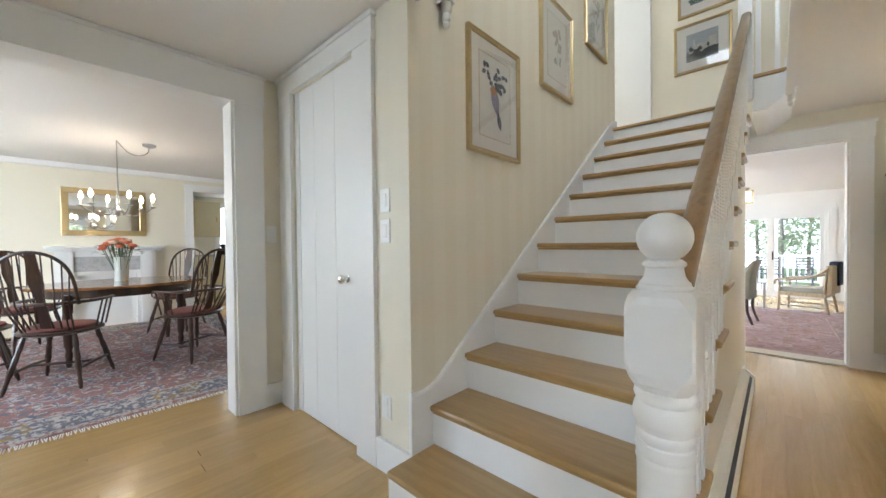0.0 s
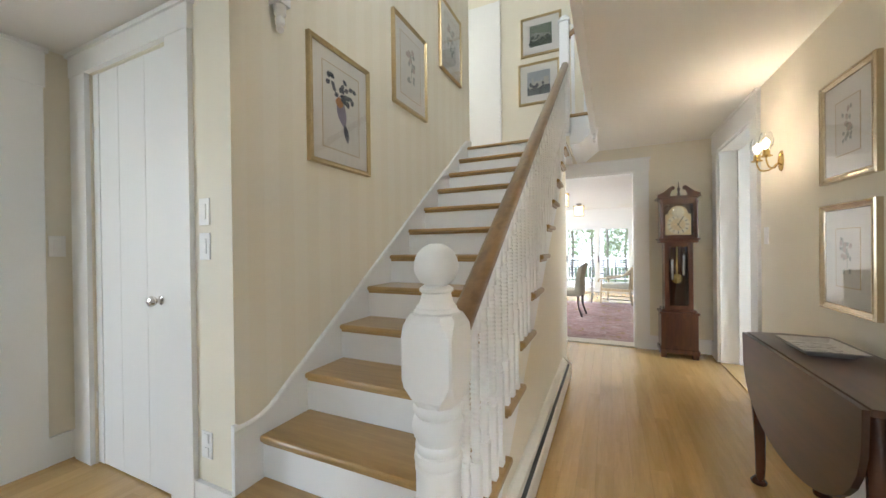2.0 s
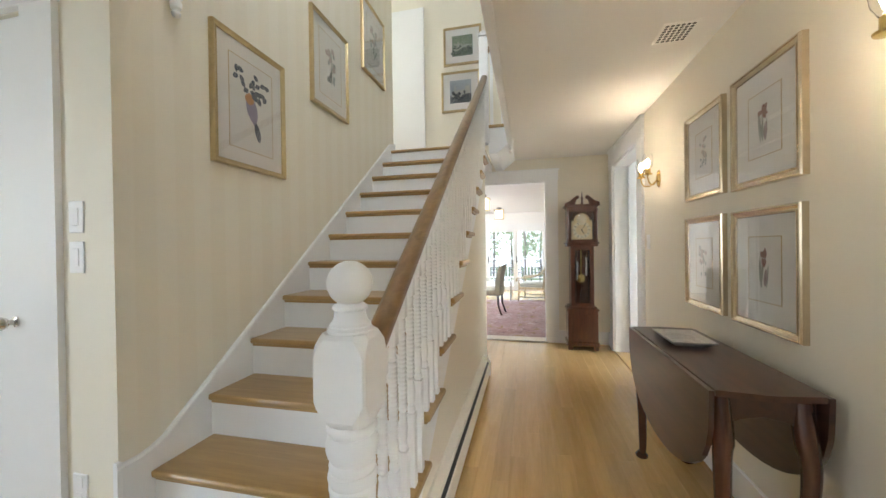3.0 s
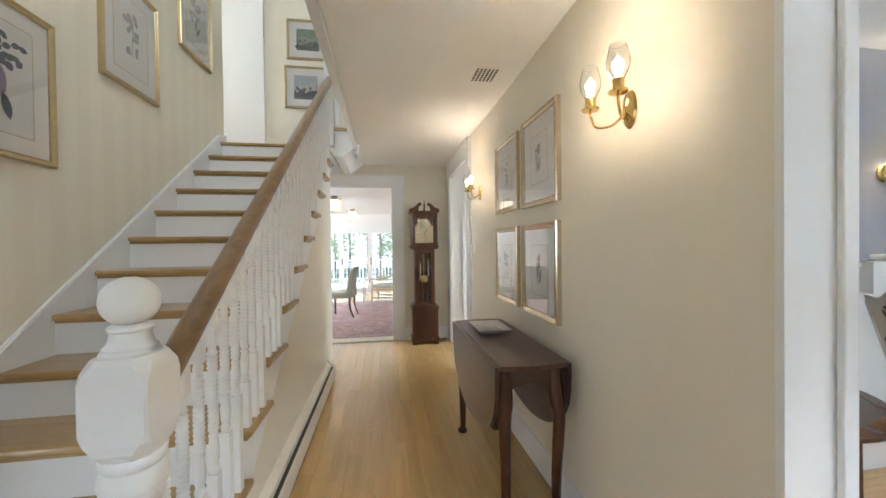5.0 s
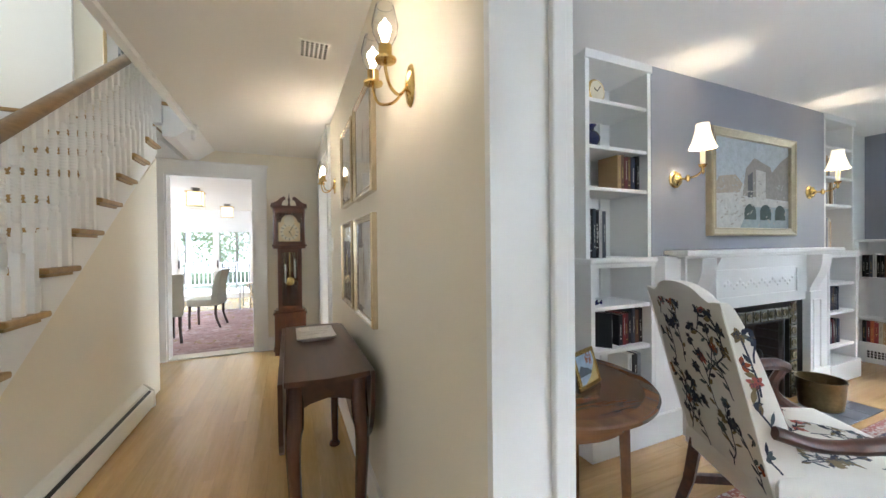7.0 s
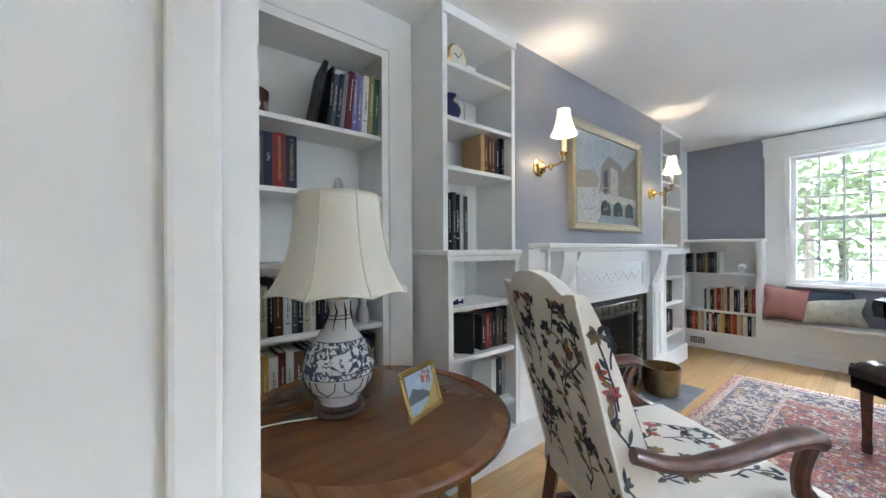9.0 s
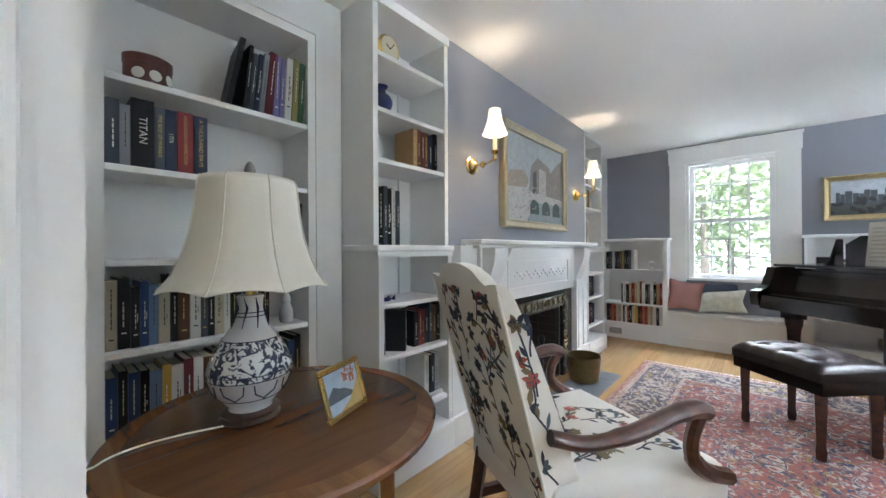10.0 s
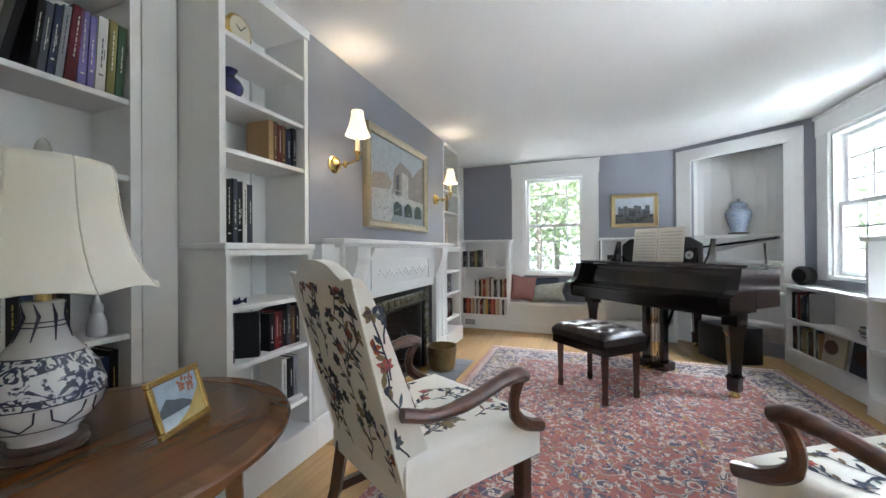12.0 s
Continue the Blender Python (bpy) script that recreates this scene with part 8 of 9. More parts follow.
tbl = thing("dining_table", pose(-4.55, 0.86, 0.012), "oval polished wooden dining table on turned legs", "table")
TOPW = wood("cherry_table_top", (0.34, 0.17, 0.07), (0.24, 0.11, 0.04), 'Y', rough=0.16, coat=0.6, spread=0.03)
part("tabletop", lathe(bmesh.new(), [(0.66, 0.70), (0.685, 0.705), (0.69, 0.72), (0.68, 0.73)], 64, m=Matrix.Diagonal((0.86, 1.05, 1, 1))), TOPW, tbl, smooth=True)
part("apron", lathe(bmesh.new(), [(0.56, 0.62), (0.56, 0.70), (0.54, 0.70), (0.54, 0.62)], 48, m=Matrix.Diagonal((0.86, 1.05, 1, 1)), caps=False), DARKW, tbl, smooth=True)
for sx in (-1, 1):
    for sy in (-1, 1):
        part("leg", lathe(bmesh.new(), [(0.018, 0), (0.022, 0.05), (0.028, 0.12), (0.02, 0.15), (0.034, 0.2), (0.038, 0.34), (0.026, 0.48), (0.036, 0.5), (0.036, 0.66)], 16, (sx * 0.34, sy * 0.42, 0)), DARKW, tbl, smooth=True)
SEATP = material("dusty_pink_pad", (0.20, 0.075, 0.06), rough=0.85, var=0.15, scale=14, bump=0.2)


def windsor():
    """High-backed Windsor armchair; +x is forward."""
    c = thing("windsor_chair", pose(0, 0, 0), "dark wooden Windsor armchair with a pink seat pad", "chair", "chairs round the dining table")
    bm = bmesh.new()
    lathe(bm, [(0.20, 0.41), (0.235, 0.425), (0.235, 0.44), (0.22, 0.445)], 28, m=Matrix.Diagonal((1.0, 1.1, 1, 1)))
    part("seat", bm, DARKW, c, smooth=True)
    part("seat_pad", lathe(bmesh.new(), [(0.19, 0.445), (0.205, 0.452), (0.20, 0.47), (0.16, 0.478)], 28, m=Matrix.Diagonal((1.0, 1.08, 1, 1))), SEATP, c, smooth=True)

    def hoop(s):        # s from 0 to 1 along the back bow
        a = math.pi * s
        z = 0.66 + 0.40 * math.sin(a) ** 0.55
        return Vector((-0.20 - (z - 0.45) * 0.24, -0.235 * math.cos(a), z))
    part("back_bow", tube(bmesh.new(), [hoop(k / 24) for k in range(25)], 0.012, 8), DARKW, c, smooth=True)

    def arm_bow(s):
        a = math.pi * (s - 0.5)
        return Vector((0.16 - 0.40 * math.cos(a) ** 0.6 if abs(a) < math.pi / 2 - 1e-6 else 0.16, 0.265 * math.sin(a), 0.665))
    part("arm_bow", tube(bmesh.new(), [arm_bow(k / 24) for k in range(25)], 0.013, 8, 1.5), DARKW, c, smooth=True)
    for i in range(9):
        s = 0.14 + 0.72 * i / 8
        t = hoop(s)
        if i == 4:
            continue
        part("spindle", tube(bmesh.new(), [(-0.17 + 0.02 * abs(i - 4) / 4, t.y * 0.72, 0.44), (t.x * 0.55 - 0.10, t.y * 0.88, 0.66), t], [0.0075, 0.006, 0.005], 6), DARKW, c)
    t = hoop(0.5)
    splat = [(-0.03, 0.45), (0.03, 0.45), (0.035, 0.60), (0.022, 0.70), (0.045, 0.82), (0.035, 0.94), (0.03, 1.05), (-0.03, 1.05), (-0.035, 0.94), (-0.045, 0.82), (-0.022, 0.70), (-0.035, 0.60)]
    bm = bmesh.new()
    prism(bm, splat, -0.005, 0.005, 'X')
    for v in bm.verts:
        v.co.x += -0.17 - (v.co.z - 0.45) * 0.27
    part("splat", bm, DARKW, c)
    for sy in (-1, 1):
        for x in (0.15, 0.08, 0.01):
            part("arm_spindle", tube(bmesh.new(), [(x - 0.02, sy * 0.225, 0.44), (x, sy * 0.262, 0.665)], 0.007, 6), DARKW, c)
    for sx, sy in ((1, 1), (1, -1), (-1, 1), (-1, -1)):
        a, b = Vector((sx * 0.14, sy * 0.15, 0.42)), Vector((sx * 0.235, sy * 0.23, 0.0))
        pts = [a.lerp(b, k / 10) for k in range(11)]
        part("leg", tube(bmesh.new(), pts, [0.013, 0.017, 0.02, 0.015, 0.02, 0.018, 0.022, 0.015, 0.012, 0.015, 0.009], 8), DARKW, c, smooth=True)
    for sy in (-1, 1):
        part("stretcher", tube(bmesh.new(), [(-0.20, sy * 0.205, 0.15), (0, sy * 0.205, 0.155), (0.20, sy * 0.205, 0.15)], [0.008, 0.014, 0.008], 8), DARKW, c, smooth=True)
    part("stretcher", tube(bmesh.new(), [(0, -0.205, 0.155), (0, 0.205, 0.155)], 0.011, 8), DARKW, c, smooth=True)
    return c


w0 = windsor()
w0.matrix_basis = pose(-3.74, 0.40, 0.012, 0, 0, 152)
copy_thing(w0, pose(-3.78, 1.31, 0.012, 0, 0, 208))
copy_thing(w0, pose(-5.38, 1.47, 0.012, 0, 0, -38))
copy_thing(w0, pose(-4.25, -0.12, 0.012, 0, 0, 100))
copy_thing(w0, pose(-5.30, 0.15, 0.012, 0, 0, 30))
# flowers in a glass vase
fv = thing("vase_of_flowers", pose(-4.6, 0.845, 0.743), "clear glass vase of orange and pink roses", "flowers")
vg = part("glass_vase", lathe(bmesh.new(), [(0.055, 0.0), (0.058, 0.01), (0.066, 0.26), (0.063, 0.26), (0.054, 0.02), (0.001, 0.015)], 28), material("frosted_glass_vase", (0.62, 0.66, 0.62), rough=0.12, var=0.1, scale=18, coat=0.5), fv, smooth=True)
PET = {n: material("petal_" + n, c, rough=0.7, var=0.2, scale=30) for n, c in (("orange", (0.62, 0.16, 0.07)), ("coral", (0.66, 0.26, 0.16)), ("cream", (0.70, 0.50, 0.36)))}
GREEN = material("leaf_green", (0.08, 0.14, 0.05), rough=0.5, var=0.3, scale=20)
rnd = random.Random(6)
for i in range(30):
    a, r = rnd.uniform(0, 6.28), 0.16 * math.sqrt(rnd.random())
    z = 0.36 + 0.08 * (1 - (r / 0.16) ** 2) + rnd.uniform(-0.015, 0.015)
    bm = bmesh.new()
    for p in range(9):
        pa = p * 2.4
        o = 0.006 + 0.0022 * p
        lathe(bm, [(0.002, -0.012), (0.016, 0.0), (0.014, 0.014), (0.004, 0.018)], 7, (o * math.cos(pa), o * math.sin(pa), -0.001 * p))
    fl = part("bloom", bm, PET[("orange", "coral", "orange", "cream")[i % 4]], fv, smooth=True)
    fl.matrix_basis = pose(r * math.cos(a), r * math.sin(a), z)
    part("stem", tube(bmesh.new(), [(r * 0.2 * math.cos(a), r * 0.2 * math.sin(a), 0.05), (r * math.cos(a), r * math.sin(a), z - 0.01)], 0.003, 5), GREEN, fv)
bm = bmesh.new()
for i in range(110):
    a, r = rnd.uniform(0, 6.28), rnd.uniform(0.06, 0.21)
    c = Vector((r * math.cos(a), r * math.sin(a), rnd.uniform(0.29, 0.38)))
    d = Vector((math.cos(a), math.sin(a), rnd.uniform(-0.5, 0.5))).normalized() * 0.045
    sdv = Vector((-d.y, d.x, 0.004)) * 0.28
    bm.faces.new([bm.verts.new(c), bm.verts.new(c + d * 0.5 + sdv), bm.verts.new(c + d), bm.verts.new(c + d * 0.5 - sdv)])
part("foliage", bm, GREEN, fv)["kind"] = "stuff"
# chandelier
PEWT = material("pewter", (0.45, 0.44, 0.42), rough=0.3, metal=0.9, var=0.1)
ch = thing("chandelier", pose(-4.6, 0.83, 1.50), "pewter chandelier with lit candle bulbs on curved arms", "chandelier")
part("stem", lathe(bmesh.new(), [(0.004, -0.07), (0.02, -0.05), (0.05, -0.03), (0.055, -0.01), (0.03, 0.02), (0.012, 0.04), (0.02, 0.09), (0.01, 0.12), (0.008, 0.30), (0.004, 0.31)], 20), PEWT, ch, smooth=True)
part("chain", tube(bmesh.new(), [(0, 0, 0.30), (0, 0, 0.735)], 0.006, 6), PEWT, ch)
part("swag_chain", tube(bmesh.new(), curve_pts([(0, 0, 0.73), (0, 0.08, 0.63), (0, 0.17, 0.60), (0, 0.25, 0.64), (0, 0.27, 0.72)], 6), 0.005, 6), PEWT, ch)
part("canopy", lathe(bmesh.new(), [(0.02, 0.70), (0.06, 0.715), (0.062, 0.737)], 20, (0, 0.27, 0)), PEWT, ch, smooth=True)
for k in range(6):
    a = radians(60 * k + 12)
    ca, sa = math.cos(a), math.sin(a)
    arm = part("arm", tube(bmesh.new(), curve_pts([(0.04 * ca, 0.04 * sa, -0.02), (0.12 * ca, 0.12 * sa, -0.06), (0.22 * ca, 0.22 * sa, -0.03), (0.29 * ca, 0.29 * sa, 0.03)], 6), 0.005, 6), PEWT, ch, smooth=True)
    part("cup", lathe(bmesh.new(), [(0.008, 0.025), (0.035, 0.035), (0.036, 0.04), (0.01, 0.045)], 16, (0.29 * ca, 0.29 * sa, 0)), PEWT, arm, smooth=True)
    part("candle_sleeve", lathe(bmesh.new(), [(0.010, 0.04), (0.010, 0.10)], 10, (0.29 * ca, 0.29 * sa, 0)), CANDLE, arm)
    part("candle_bulb", lathe(bmesh.new(), [(0.006, 0.10), (0.016, 0.115), (0.019, 0.135), (0.012, 0.165), (0.002, 0.185)], 10, (0.29 * ca, 0.29 * sa, 0)), BULB, arm, smooth=True)
bulb_lamp("chandelier_light", (-4.6, 0.83, 1.66), 11, r=0.03)
# kitchen seen through the doorway
setting("wall_kitchen", wall_x(-9.2, -9.1, 0.9, 4.6, 0, 2.5, [(3.0, 4.0, 1.05, 2.0)]), CREAM, "pale kitchen wall with a window")
setting("wall_kitchen_side", boxes((-9.1, DX - 0.15, 0.9, 1.0, 0, 2.5), (-9.1, DX - 0.15, 4.5, 4.6, 0, 2.5)), CREAM, "pale kitchen side walls")
setting("floor_kitchen", boxes((-9.2, DX - 0.1, 0.9, 4.6, -0.2, -0.012)), OAK, "oak kitchen floor")
setting("ceiling_kitchen", boxes((-9.2, DX - 0.15, 0.9, 4.6, CEIL, 2.5)), CEILP, "white kitchen ceiling")
KCAB = material("cream_cabinet", (0.66, 0.58, 0.38), rough=0.4, var=0.03)
for nm, y0, z0, z1, d in (("wall_cabinet", 2.28, 1.32, 2.1, 0.33), ("base_cabinet", 1.75, 0.0, 0.88, 0.6), ("base_cabinet", 2.41, 0.0, 0.88, 0.6), ("base_cabinet", 3.07, 0.0, 0.88, 0.6)):
    k = thing(nm, pose(-9.1, y0, 0), "cream painted kitchen cabinet with a plain door", "cabinet", "kitchen cabinets")
    part("body", boxes((0, d, 0, 0.65, z0, z1)), KCAB, k)
    dr_ = part("door", boxes((d, d + 0.018, 0.01, 0.64, z0 + 0.01, z1 - 0.01)), KCAB, k)
    part("handle", boxes((d + 0.018, d + 0.03, 0.56, 0.575, (z0 + z1) / 2 - 0.05, (z0 + z1) / 2 + 0.05)), BRASS, dr_)
kt = thing("worktop", pose(-9.1, 1.75, 0.88), "pale stone kitchen worktop", "worktop")
part("slab", boxes((0, 0.63, 0, 1.98, 0, 0.035)), material("pale_stone", (0.5, 0.48, 0.44), rough=0.25, var=0.1, scale=18), kt)
kb = thing("mixer", pose(-8.8, 2.98, 0.915), "dark countertop mixer on the kitchen worktop", "mixer")
part("body", lathe(bmesh.new(), [(0.06, 0), (0.065, 0.02), (0.04, 0.06), (0.04, 0.16), (0.06, 0.19), (0.05, 0.24), (0.01, 0.25)], 16), BLACK, kb, smooth=True)

# ---------------------------------------------------------------- living room
PINK = rug_material("living_rug", 3.6, 3.6, (0.40, 0.27, 0.26), (0.34, 0.25, 0.24), (0.30, 0.20, 0.20), 5.0, (0.46, 0.36, 0.34))
rug(pose(-0.35, 7.6, LZ), 3.4, 4.2, PINK, "faded pink oriental rug on the living room floor", 'Y')
gd = thing("sliding_glass_door", pose(-0.045, LY, LZ), "wide white framed sliding glass door to the deck", "door", kind="structure")
GW = 1.355
part("outer_frame", boxes((-GW, -GW + 0.05, 0, 0.12, 0, 1.94), (GW - 0.05, GW, 0, 0.12, 0, 1.94), (-GW + 0.05, GW - 0.05, 0, 0.12, 1.89, 1.94), (-GW + 0.05, GW - 0.05, 0, 0.12, 0, 0.03)), WHITE, gd)
part("casing", boxes((-GW - 0.12, -GW, -0.02, 0, 0, 1.94), (GW, GW + 0.12, -0.02, 0, 0, 1.94), (-GW - 0.12, GW + 0.12, -0.022, 0, 1.94, 2.05)), WHITE, gd)
for i in range(3):
    x0 = -GW + 0.05 + i * 0.87
    leaf = part("door_leaf", boxes((x0, x0 + 0.07, 0.03, 0.07, 0.03, 1.89), (x0 + 0.80, x0 + 0.87, 0.03, 0.07, 0.03, 1.89), (x0 + 0.07, x0 + 0.80, 0.03, 0.07, 1.81, 1.89), (x0 + 0.07, x0 + 0.80, 0.03, 0.07, 0.03, 0.13)), WHITE, gd)
    pane = part("pane", boxes((x0 + 0.07, x0 + 0.80, 0.048, 0.054, 0.13, 1.81)), GLASS, leaf)
    pane.visible_shadow = False
    part("handle", boxes((x0 + 0.02, x0 + 0.045, 0.01, 0.03, 0.85, 1.05)), BLACK, leaf)
UPH = material("grey_green_upholstery", (0.46, 0.46, 0.38), rough=0.8, var=0.06, scale=9, bump=0.2, bscale=300)


def parsons(m):
    c = thing("dining_chair", m, "upholstered grey-green dining chair with dark curved legs", "chair", "living room chairs")
    bm = bmesh.new()
    box(bm, -0.24, 0.24, -0.24, 0.22, 0.38, 0.50, 0.03)
    part("seat", bm, UPH, c, smooth=True)
    pr = [(-0.24, 0.40), (-0.13, 0.48), (-0.15, 0.70), (-0.20, 0.90), (-0.27, 0.99), (-0.31, 1.0), (-0.27, 0.88), (-0.235, 0.70)]
    bm = bmesh.new()
    prism(bm, pr, -0.235, 0.235, 'Y')
    bmesh.ops.bevel(bm, geom=bm.edges[:], offset=0.012, segments=2, affect='EDGES')
    part("backrest", bm, UPH, c, smooth=True)
    for sx, sy in ((1, 1), (1, -1), (-1, 1), (-1, -1)):
        x = 0.20 if sx > 0 else -0.19
        part("leg", tube(bmesh.new(), curve_pts([(x, sy * 0.2, 0.39), (x + sx * 0.005, sy * 0.2, 0.2), (x + (0.0 if sx > 0 else -0.07), sy * 0.2, 0.0)], 5), [0.022] * 5 + [0.018] * 6, 4), DARKW, c)
    return c


p0 = parsons(pose(0.0, 7.88, LZ + 0.011, 0, 0, 172))
copy_thing(p0, pose(-0.40, 6.85, LZ + 0.011, 0, 0, 115))
# glass table
gt = thing("side_table", pose(-0.3, 9.9, LZ), "low glass topped metal table", "table")
part("top", boxes((-0.6, 0.65, -0.35, 0.35, 0.50, 0.515)), material("table_glass", (0.5, 0.55, 0.55), rough=0.08, var=0.05, coat=0.5), gt)
for x in (-0.57, 0.62):
    for y in (-0.32, 0.32):
        part("leg", boxes((x - 0.012, x + 0.012, y - 0.012, y + 0.012, 0, 0.5)), PEWT, gt)
# cane armchair with cushion
wk = thing("cane_armchair", pose(0.90, 9.75, LZ, 0, 0, 165), "pale cane armchair with a grey seat cushion", "armchair")
CANE = wood("pale_cane", (0.50, 0.41, 0.27), (0.38, 0.29, 0.17), 'Z', rough=0.5, coat=0.1)
part("seat_frame", boxes((-0.3, 0.32, -0.3, 0.3, 0.30, 0.36)), CANE, wk)
bm = bmesh.new()
box(bm, -0.28, 0.30, -0.27, 0.27, 0.36, 0.46, 0.03)
part("seat_cushion", bm, UPH, wk, smooth=True)
for sy in (-1, 1):
    part("arm", tube(bmesh.new(), curve_pts([(-0.34, sy * 0.28, 0.82), (-0.15, sy * 0.32, 0.66), (0.12, sy * 0.33, 0.60), (0.33, sy * 0.32, 0.58), (0.36, sy * 0.31, 0.50)], 6), 0.022, 8, 1.4), CANE, wk, smooth=True)
    part("leg", tube(bmesh.new(), [(0.30, sy * 0.28, 0.55), (0.32, sy * 0.29, 0.0)], 0.02, 8), CANE, wk, smooth=True)
    part("leg", tube(bmesh.new(), [(-0.32, sy * 0.26, 0.85), (-0.28, sy * 0.27, 0.35), (-0.34, sy * 0.28, 0.0)], 0.02, 8), CANE, wk, smooth=True)
    part("stretcher", tube(bmesh.new(), [(0.31, sy * 0.285, 0.12), (-0.33, sy * 0.275, 0.12)], 0.014, 6), CANE, wk)
bm = bmesh.new()
box(bm, -0.38, -0.30, -0.27, 0.27, 0.36, 0.86, 0.02)
part("back_panel", bm, CANE, wk, smooth=True)
bm = bmesh.new()
box(bm, -0.41, -0.28, -0.30, -0.02, 0.50, 0.92, 0.02)
part("throw", bm, material("navy_throw", (0.03, 0.04, 0.07), rough=0.9, var=0.2, bump=0.3), wk, "dark blue throw", smooth=True)
# ceiling lanterns
for x, y in ((-0.11, 7.7), (0.02, 10.15)):
    ln = thing("ceiling_lantern", pose(x, y, 2.2), "square metal ceiling lantern with frosted panes", "ceiling lamp", "living room lanterns")
    part("canopy", lathe(bmesh.new(), [(0.02, -0.08), (0.07, -0.02), (0.07, 0.0)], 16), PEWT, ln, smooth=True)
    part("cage", boxes((-0.11, -0.10, -0.11, -0.10, -0.30, -0.08), (0.10, 0.11, -0.11, -0.10, -0.30, -0.08), (-0.11, -0.10, 0.10, 0.11, -0.30, -0.08), (0.10, 0.11, 0.10, 0.11, -0.30, -0.08), (-0.13, 0.13, -0.13, 0.13, -0.08, -0.065), (-0.12, 0.12, -0.12, 0.12, -0.31, -0.30)), BRASS, ln)
    part("lantern_glass", boxes((-0.098, 0.098, -0.098, 0.098, -0.298, -0.082)), material("lit_frosted_glass", (0.9, 0.85, 0.7), rough=0.5, var=0.02, emit=((1.0, 0.86, 0.62), 0.9)), ln)

# ---------------------------------------------------------------- outdoors
setting("ground", boxes((-60, 60, -60, 60, -0.75, -0.5)), material("lawn", (0.07, 0.11, 0.035), rough=0.95, var=0.4, scale=3, bump=0.4, bscale=40), "green lawn around the house")
dk = thing("deck", pose(0, LY + 0.2, LZ - 0.05), "pale weathered wooden deck behind the glass door", "deck", kind="structure")
DECKW = wood("weathered_deck", (0.50, 0.48, 0.44), (0.40, 0.38, 0.35), 'X', rough=0.7, coat=0.0, spread=0.1)
b0 = None
for i in range(26):
    if b0 is None:
        b0 = part("plank", boxes((-4, 4, 0, 0.135, -0.03, 0.0)), DECKW, dk)
    else:
        copy_part(b0, pose(0, i * 0.142, 0))
rl = thing("deck_railing", pose(0, LY + 3.8, LZ - 0.05), "white painted deck railing with square balusters", "railing")
part("top_rail", boxes((-4, 4, -0.04, 0.05, 0.88, 0.92)), WHITE, rl)
part("bottom_rail", boxes((-4, 4, -0.02, 0.03, 0.10, 0.15)), WHITE, rl)
b0 = None
for i in range(62):
    if b0 is None:
        b0 = part("baluster", boxes((-0.018, 0.018, -0.013, 0.023, 0.15, 0.88)), WHITE, rl)
        b0.matrix_basis = pose(-3.95, 0, 0)
    else:
        copy_part(b0, pose(-3.95 + i * 0.13, 0, 0))
for x in (-1.9, 0.45, 2.6):
    pp = thing("porch_post", pose(x, LY + 3.75, LZ - 0.05), "square white porch post on the deck", "post", "porch posts")
    part("shaft", boxes((-0.06, 0.06, -0.06, 0.06, 0.0, 2.9)), WHITE, pp)
    part("base", boxes((-0.08, 0.08, -0.08, 0.08, 0.0, 0.15)), WHITE, pp)
# patio chairs
IRON = material("dark_patio_iron", (0.03, 0.03, 0.032), rough=0.5, var=0.1)
for x, y, a in ((0.35, 14.0, 10), (1.2, 14.3, 40), (-0.6, 14.2, -20)):
    pc = thing("patio_chair", pose(x, y, LZ - 0.05, 0, 0, a), "dark metal patio chair on the deck", "chair", "patio chairs")
    part("seat", boxes((-0.22, 0.22, -0.22, 0.22, 0.42, 0.44)), IRON, pc)
    for k in range(5):
        part("back_slat", boxes((-0.22, 0.22, 0.21, 0.225, 0.52 + k * 0.08, 0.55 + k * 0.08)), IRON, pc)
    for sx in (-1, 1):
        part("frame", tube(bmesh.new(), [(sx * 0.22, -0.22, 0.0), (sx * 0.22, -0.22, 0.62), (sx * 0.22, 0.2, 0.64), (sx * 0.22, 0.22, 0.9), (sx * 0.22, 0.22, 0.0)], 0.012, 6), IRON, pc)
def leaf_material(name, color):
    """Thin leaf that lets half of the light through."""
    m = material(name, color, rough=0.55, var=0.35, scale=3)
    n, l = m.node_tree.nodes, m.node_tree.links
    tr = n.new("ShaderNodeBsdfTranslucent")
    tr.inputs["Color"].default_value = (color[0] * 1.1, color[1] * 1.15, color[2], 1)
    mx = n.new("ShaderNodeMixShader")
    l.new(n["Principled BSDF"].outputs[0], mx.inputs[1])
    l.new(tr.outputs[0], mx.inputs[2])
    l.new(mx.outputs[0], n["Material Output"].inputs["Surface"])
    return m


LEAFM = {n: leaf_material("leaf_" + n, c) for n, c in (("a", (0.29, 0.34, 0.20)), ("b", (0.34, 0.39, 0.25)))}
BARK = material("grey_bark", (0.26, 0.22, 0.18), rough=0.9, var=0.3, scale=8, bump=0.5, bscale=30)


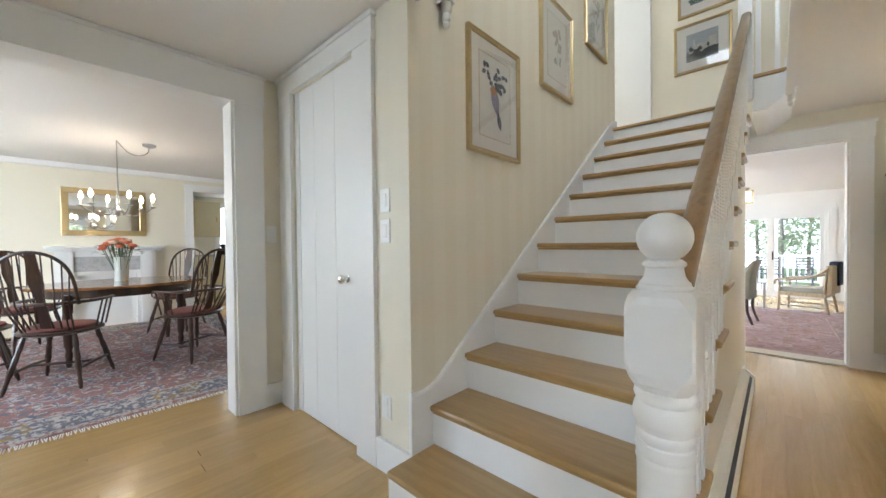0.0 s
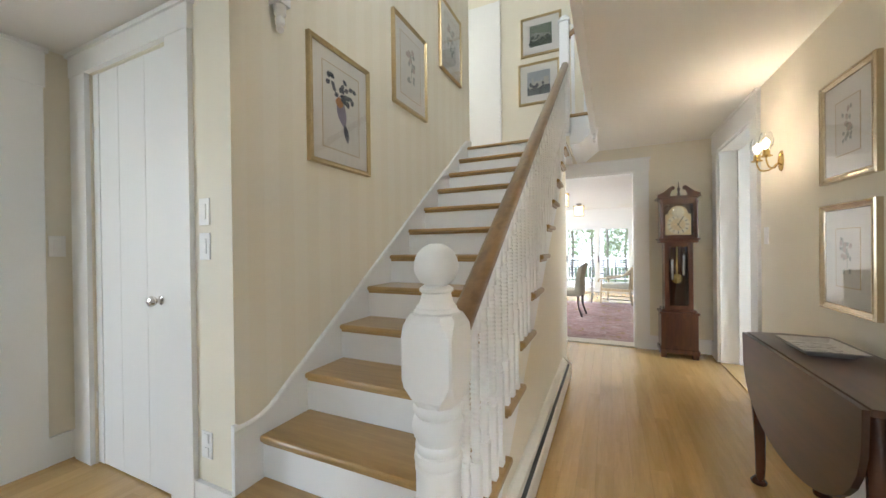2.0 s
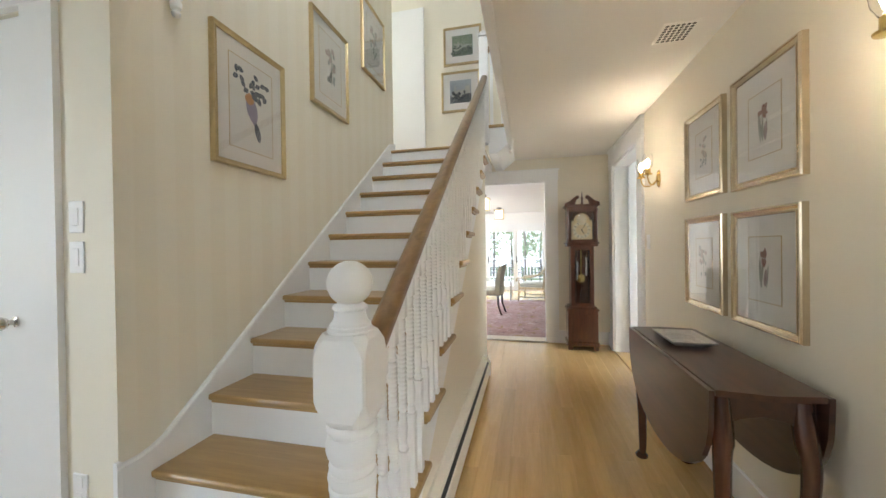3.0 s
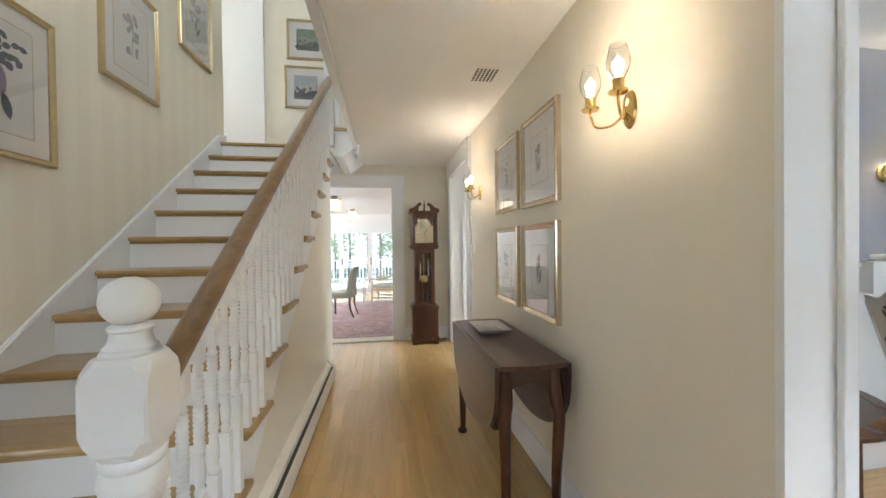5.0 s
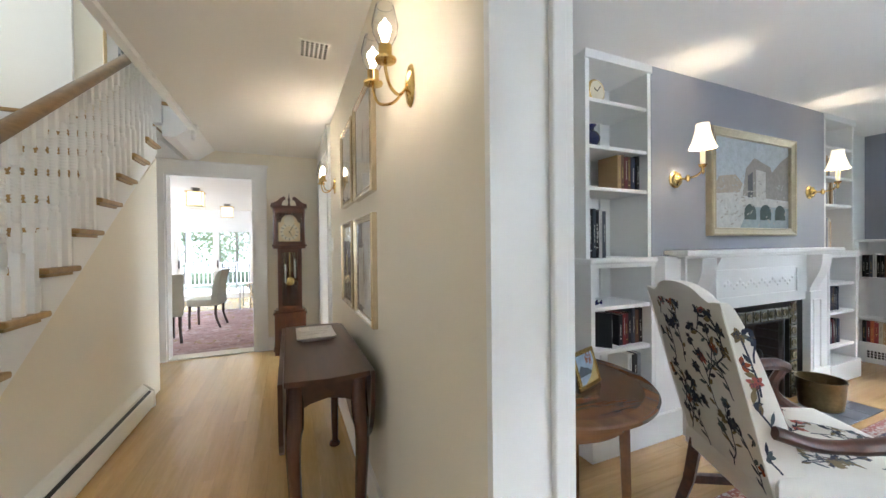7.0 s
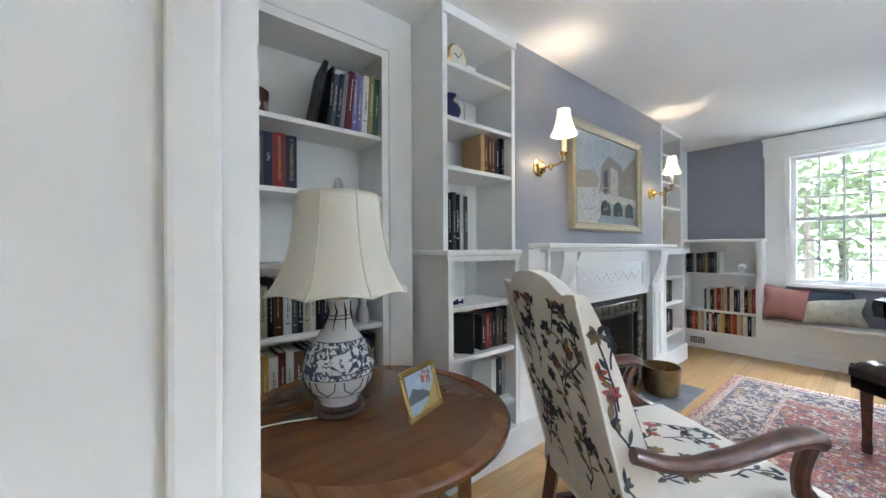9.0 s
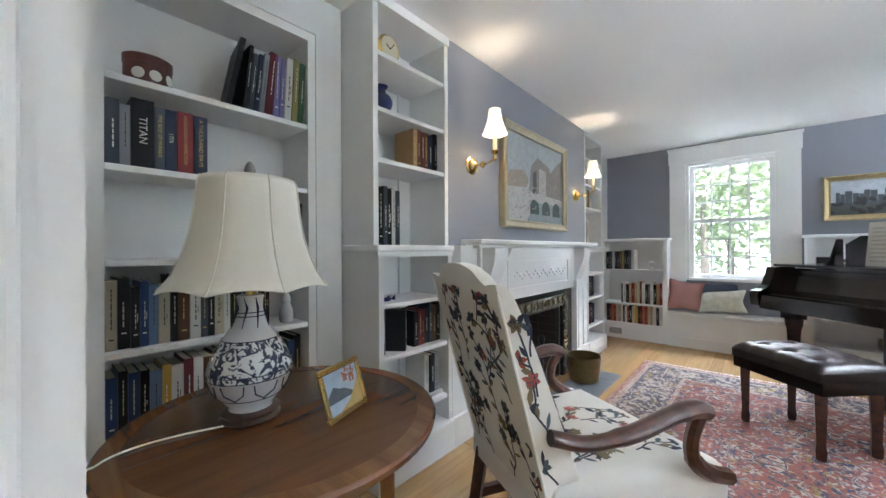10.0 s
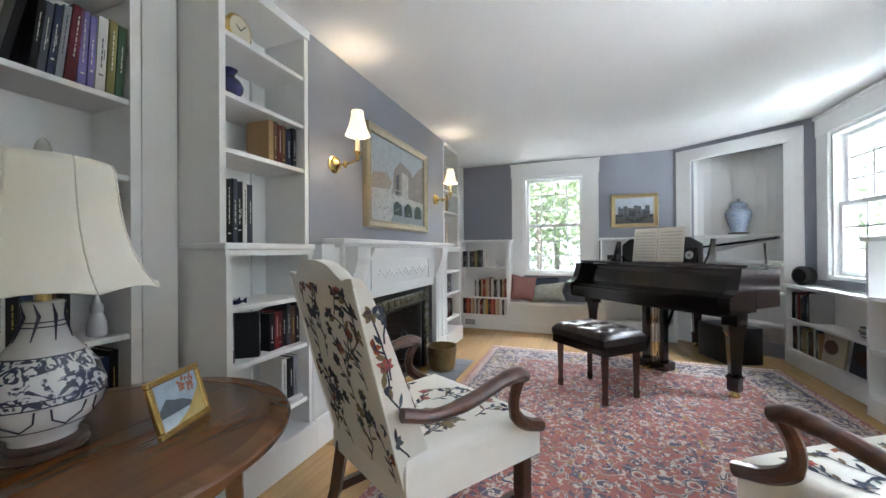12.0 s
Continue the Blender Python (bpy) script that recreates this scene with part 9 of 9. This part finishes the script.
def tree_mesh(seed, h):
    rnd = random.Random(seed)
    trunk, crown = bmesh.new(), bmesh.new()
    tube(trunk, [(0, 0, 0), (0.05, 0.02, h * 0.3), (-0.03, 0.05, h * 0.62), (0.0, 0.0, h * 0.9)], [0.09, 0.07, 0.045, 0.02], 8)
    tips = []
    for i in range(13):
        a, z = rnd.uniform(0, 6.28), h * rnd.uniform(0.18, 0.85)
        r = h * 0.30 * (1.15 - z / h) + 0.3
        tip = Vector((r * math.cos(a), r * math.sin(a), z + 0.25 * r))
        tube(trunk, [(0, 0, z * 0.9), tip * 0.5 + Vector((0, 0, z * 0.47)), tip], [0.02, 0.012, 0.006], 5)
        tips += [tip, tip * 0.72 + Vector((0, 0, z * 0.28))]
    for tip in tips:
        for k in range(44):
            c = tip + Vector((rnd.gauss(0, 0.42), rnd.gauss(0, 0.42), rnd.gauss(0, 0.34)))
            d = Vector((rnd.gauss(0, 1), rnd.gauss(0, 1), rnd.gauss(0, 0.6))).normalized() * rnd.uniform(0.08, 0.13)
            s = d.cross(Vector((rnd.gauss(0, 1), rnd.gauss(0, 1), rnd.gauss(0, 1)))).normalized() * d.length * 0.42
            crown.faces.new([crown.verts.new(c - d), crown.verts.new(c + s), crown.verts.new(c + d), crown.verts.new(c - s)])
    return mesh_of(trunk, "trunk", BARK, True), mesh_of(crown, "crown", LEAFM["a" if seed % 2 else "b"])


TREES = [tree_mesh(51, 5.5), tree_mesh(52, 6.5), tree_mesh(53, 4.2)]
spots = [(11.2, 1.5), (12.5, -0.3), (11.8, 3.2), (10.6, 0.2), (13.5, 1.2), (14.0, 2.4), (4.0, -6.2), (5.6, -6.8), (7.0, -6.0), (2.8, -6.6), (6.3, -8.5), (8.5, -7.5), (4.8, -8.2), (10.0, -5.0),
         (-3.2, 21.0), (-1.2, 22.0), (0.6, 20.5), (2.2, 21.6), (3.8, 20.8), (-0.2, 24.0), (1.6, 24.5), (5.2, 22.5), (-5.0, 23.0), (-2.4, 24.8)]
for i, (x, y) in enumerate(spots):
    tt = thing("tree", pose(x, y, -0.5, 0, 0, 47 * i), "leafy green garden tree beyond the windows", "tree", "garden trees")
    a, b = TREES[i % 3]
    t1 = new("trunk", a)
    t1.parent = tt
    t2 = new("crown", b)
    t2.parent = tt
HAZE = bpy.data.materials.new("bright_hazy_sky")
HAZE.use_nodes = True
hb = HAZE.node_tree.nodes["Principled BSDF"]
hb.inputs["Base Color"].default_value = (0.8, 0.85, 0.9, 1)
hb.inputs["Emission Color"].default_value = (0.93, 0.97, 1.0, 1)
hb.inputs["Emission Strength"].default_value = 0.95
for dims in ((XF + 10, XF + 10.1, -12, 14, -0.5, 9), (-6, 14, -13.1, -13, -0.5, 9), (-14, 16, LY + 18, LY + 18.1, -0.5, 10), (-12.1, -12, -2, 8, -0.5, 6)):
    setting("backdrop", boxes(dims), HAZE, "bright hazy sky behind the garden trees")
# kitchen window glazing bars
kw = thing("window_kitchen", pose(-9.1, 3.5, 0), "white kitchen window with glazing bars", "window", kind="structure")
part("casing", boxes((0, 0.02, -0.6, -0.5, 0.95, 2.1), (0, 0.02, 0.5, 0.6, 0.95, 2.1), (0, 0.022, -0.5, 0.5, 2.0, 2.1), (0, 0.03, -0.5, 0.5, 0.98, 1.05)), WHITE, kw)
part("glazing_bar", boxes((-0.06, -0.03, -0.012, 0.012, 1.05, 2.0), (-0.06, -0.03, -0.5, 0.5, 1.51, 1.535)), WHITE, kw)

# ---------------------------------------------------------------- floor boards
def lay(parent_name, x0, x1, y0, y1, w, along, seed, mat, skip=None):
    par = bpy.data.objects[parent_name]
    rnd = random.Random(seed)
    meshes = {}
    lengths = (0.9, 1.2, 1.5, 1.8)
    n = int(((x1 - x0) if along == 'Y' else (y1 - y0)) / w)
    made = 0
    for i in range(n):
        p = (y0 if along == 'Y' else x0) - rnd.uniform(0, 0.8)
        end = y1 if along == 'Y' else x1
        start = y0 if along == 'Y' else x0
        while p < end:
            ln = rnd.choice(lengths)
            a, b = max(p, start), min(p + ln, end)
            if b - a > 0.03:
                key = round(b - a, 2)
                if key not in meshes:
                    bm = bmesh.new()
                    if along == 'Y':
                        box(bm, 0.0002, w - 0.0002, 0, key - 0.0006, -0.012, 0.0, 0.0003)
                    else:
                        box(bm, 0, key - 0.0006, 0.0002, w - 0.0002, -0.012, 0.0, 0.0003)
                    meshes[key] = mesh_of(bm, "plank", mat)
                o = new("plank", meshes[key])
                o.parent = par
                o.location = (x0 + i * w, a, 0) if along == 'Y' else (a, y0 + i * w, 0)
                made += 1
            p += ln
    return made


lay("floor", XD - 0.15, XR, -0.6, YE, 0.0832, 'Y', 3, OAK)
lay("floor_library", XR + 0.0, XF, YW, 2.18, 0.0832, 'X', 4, OAKX)
setting("floor_rest", boxes((XD - 0.15, XR, -1.8, -0.602, -0.012, 0.0)), OAK, "oak strip floor near the front door")
setting("floor_dining_boards", boxes((DX, XD - 0.152, -1.95, 4.2, -0.012, 0.0)), OAK, "honey oak dining room boards")
setting("floor_side_door", boxes((XR + 0.001, XL, 3.875, 4.765, -0.012, 0.0)), OAK, "oak floor in the side doorway")
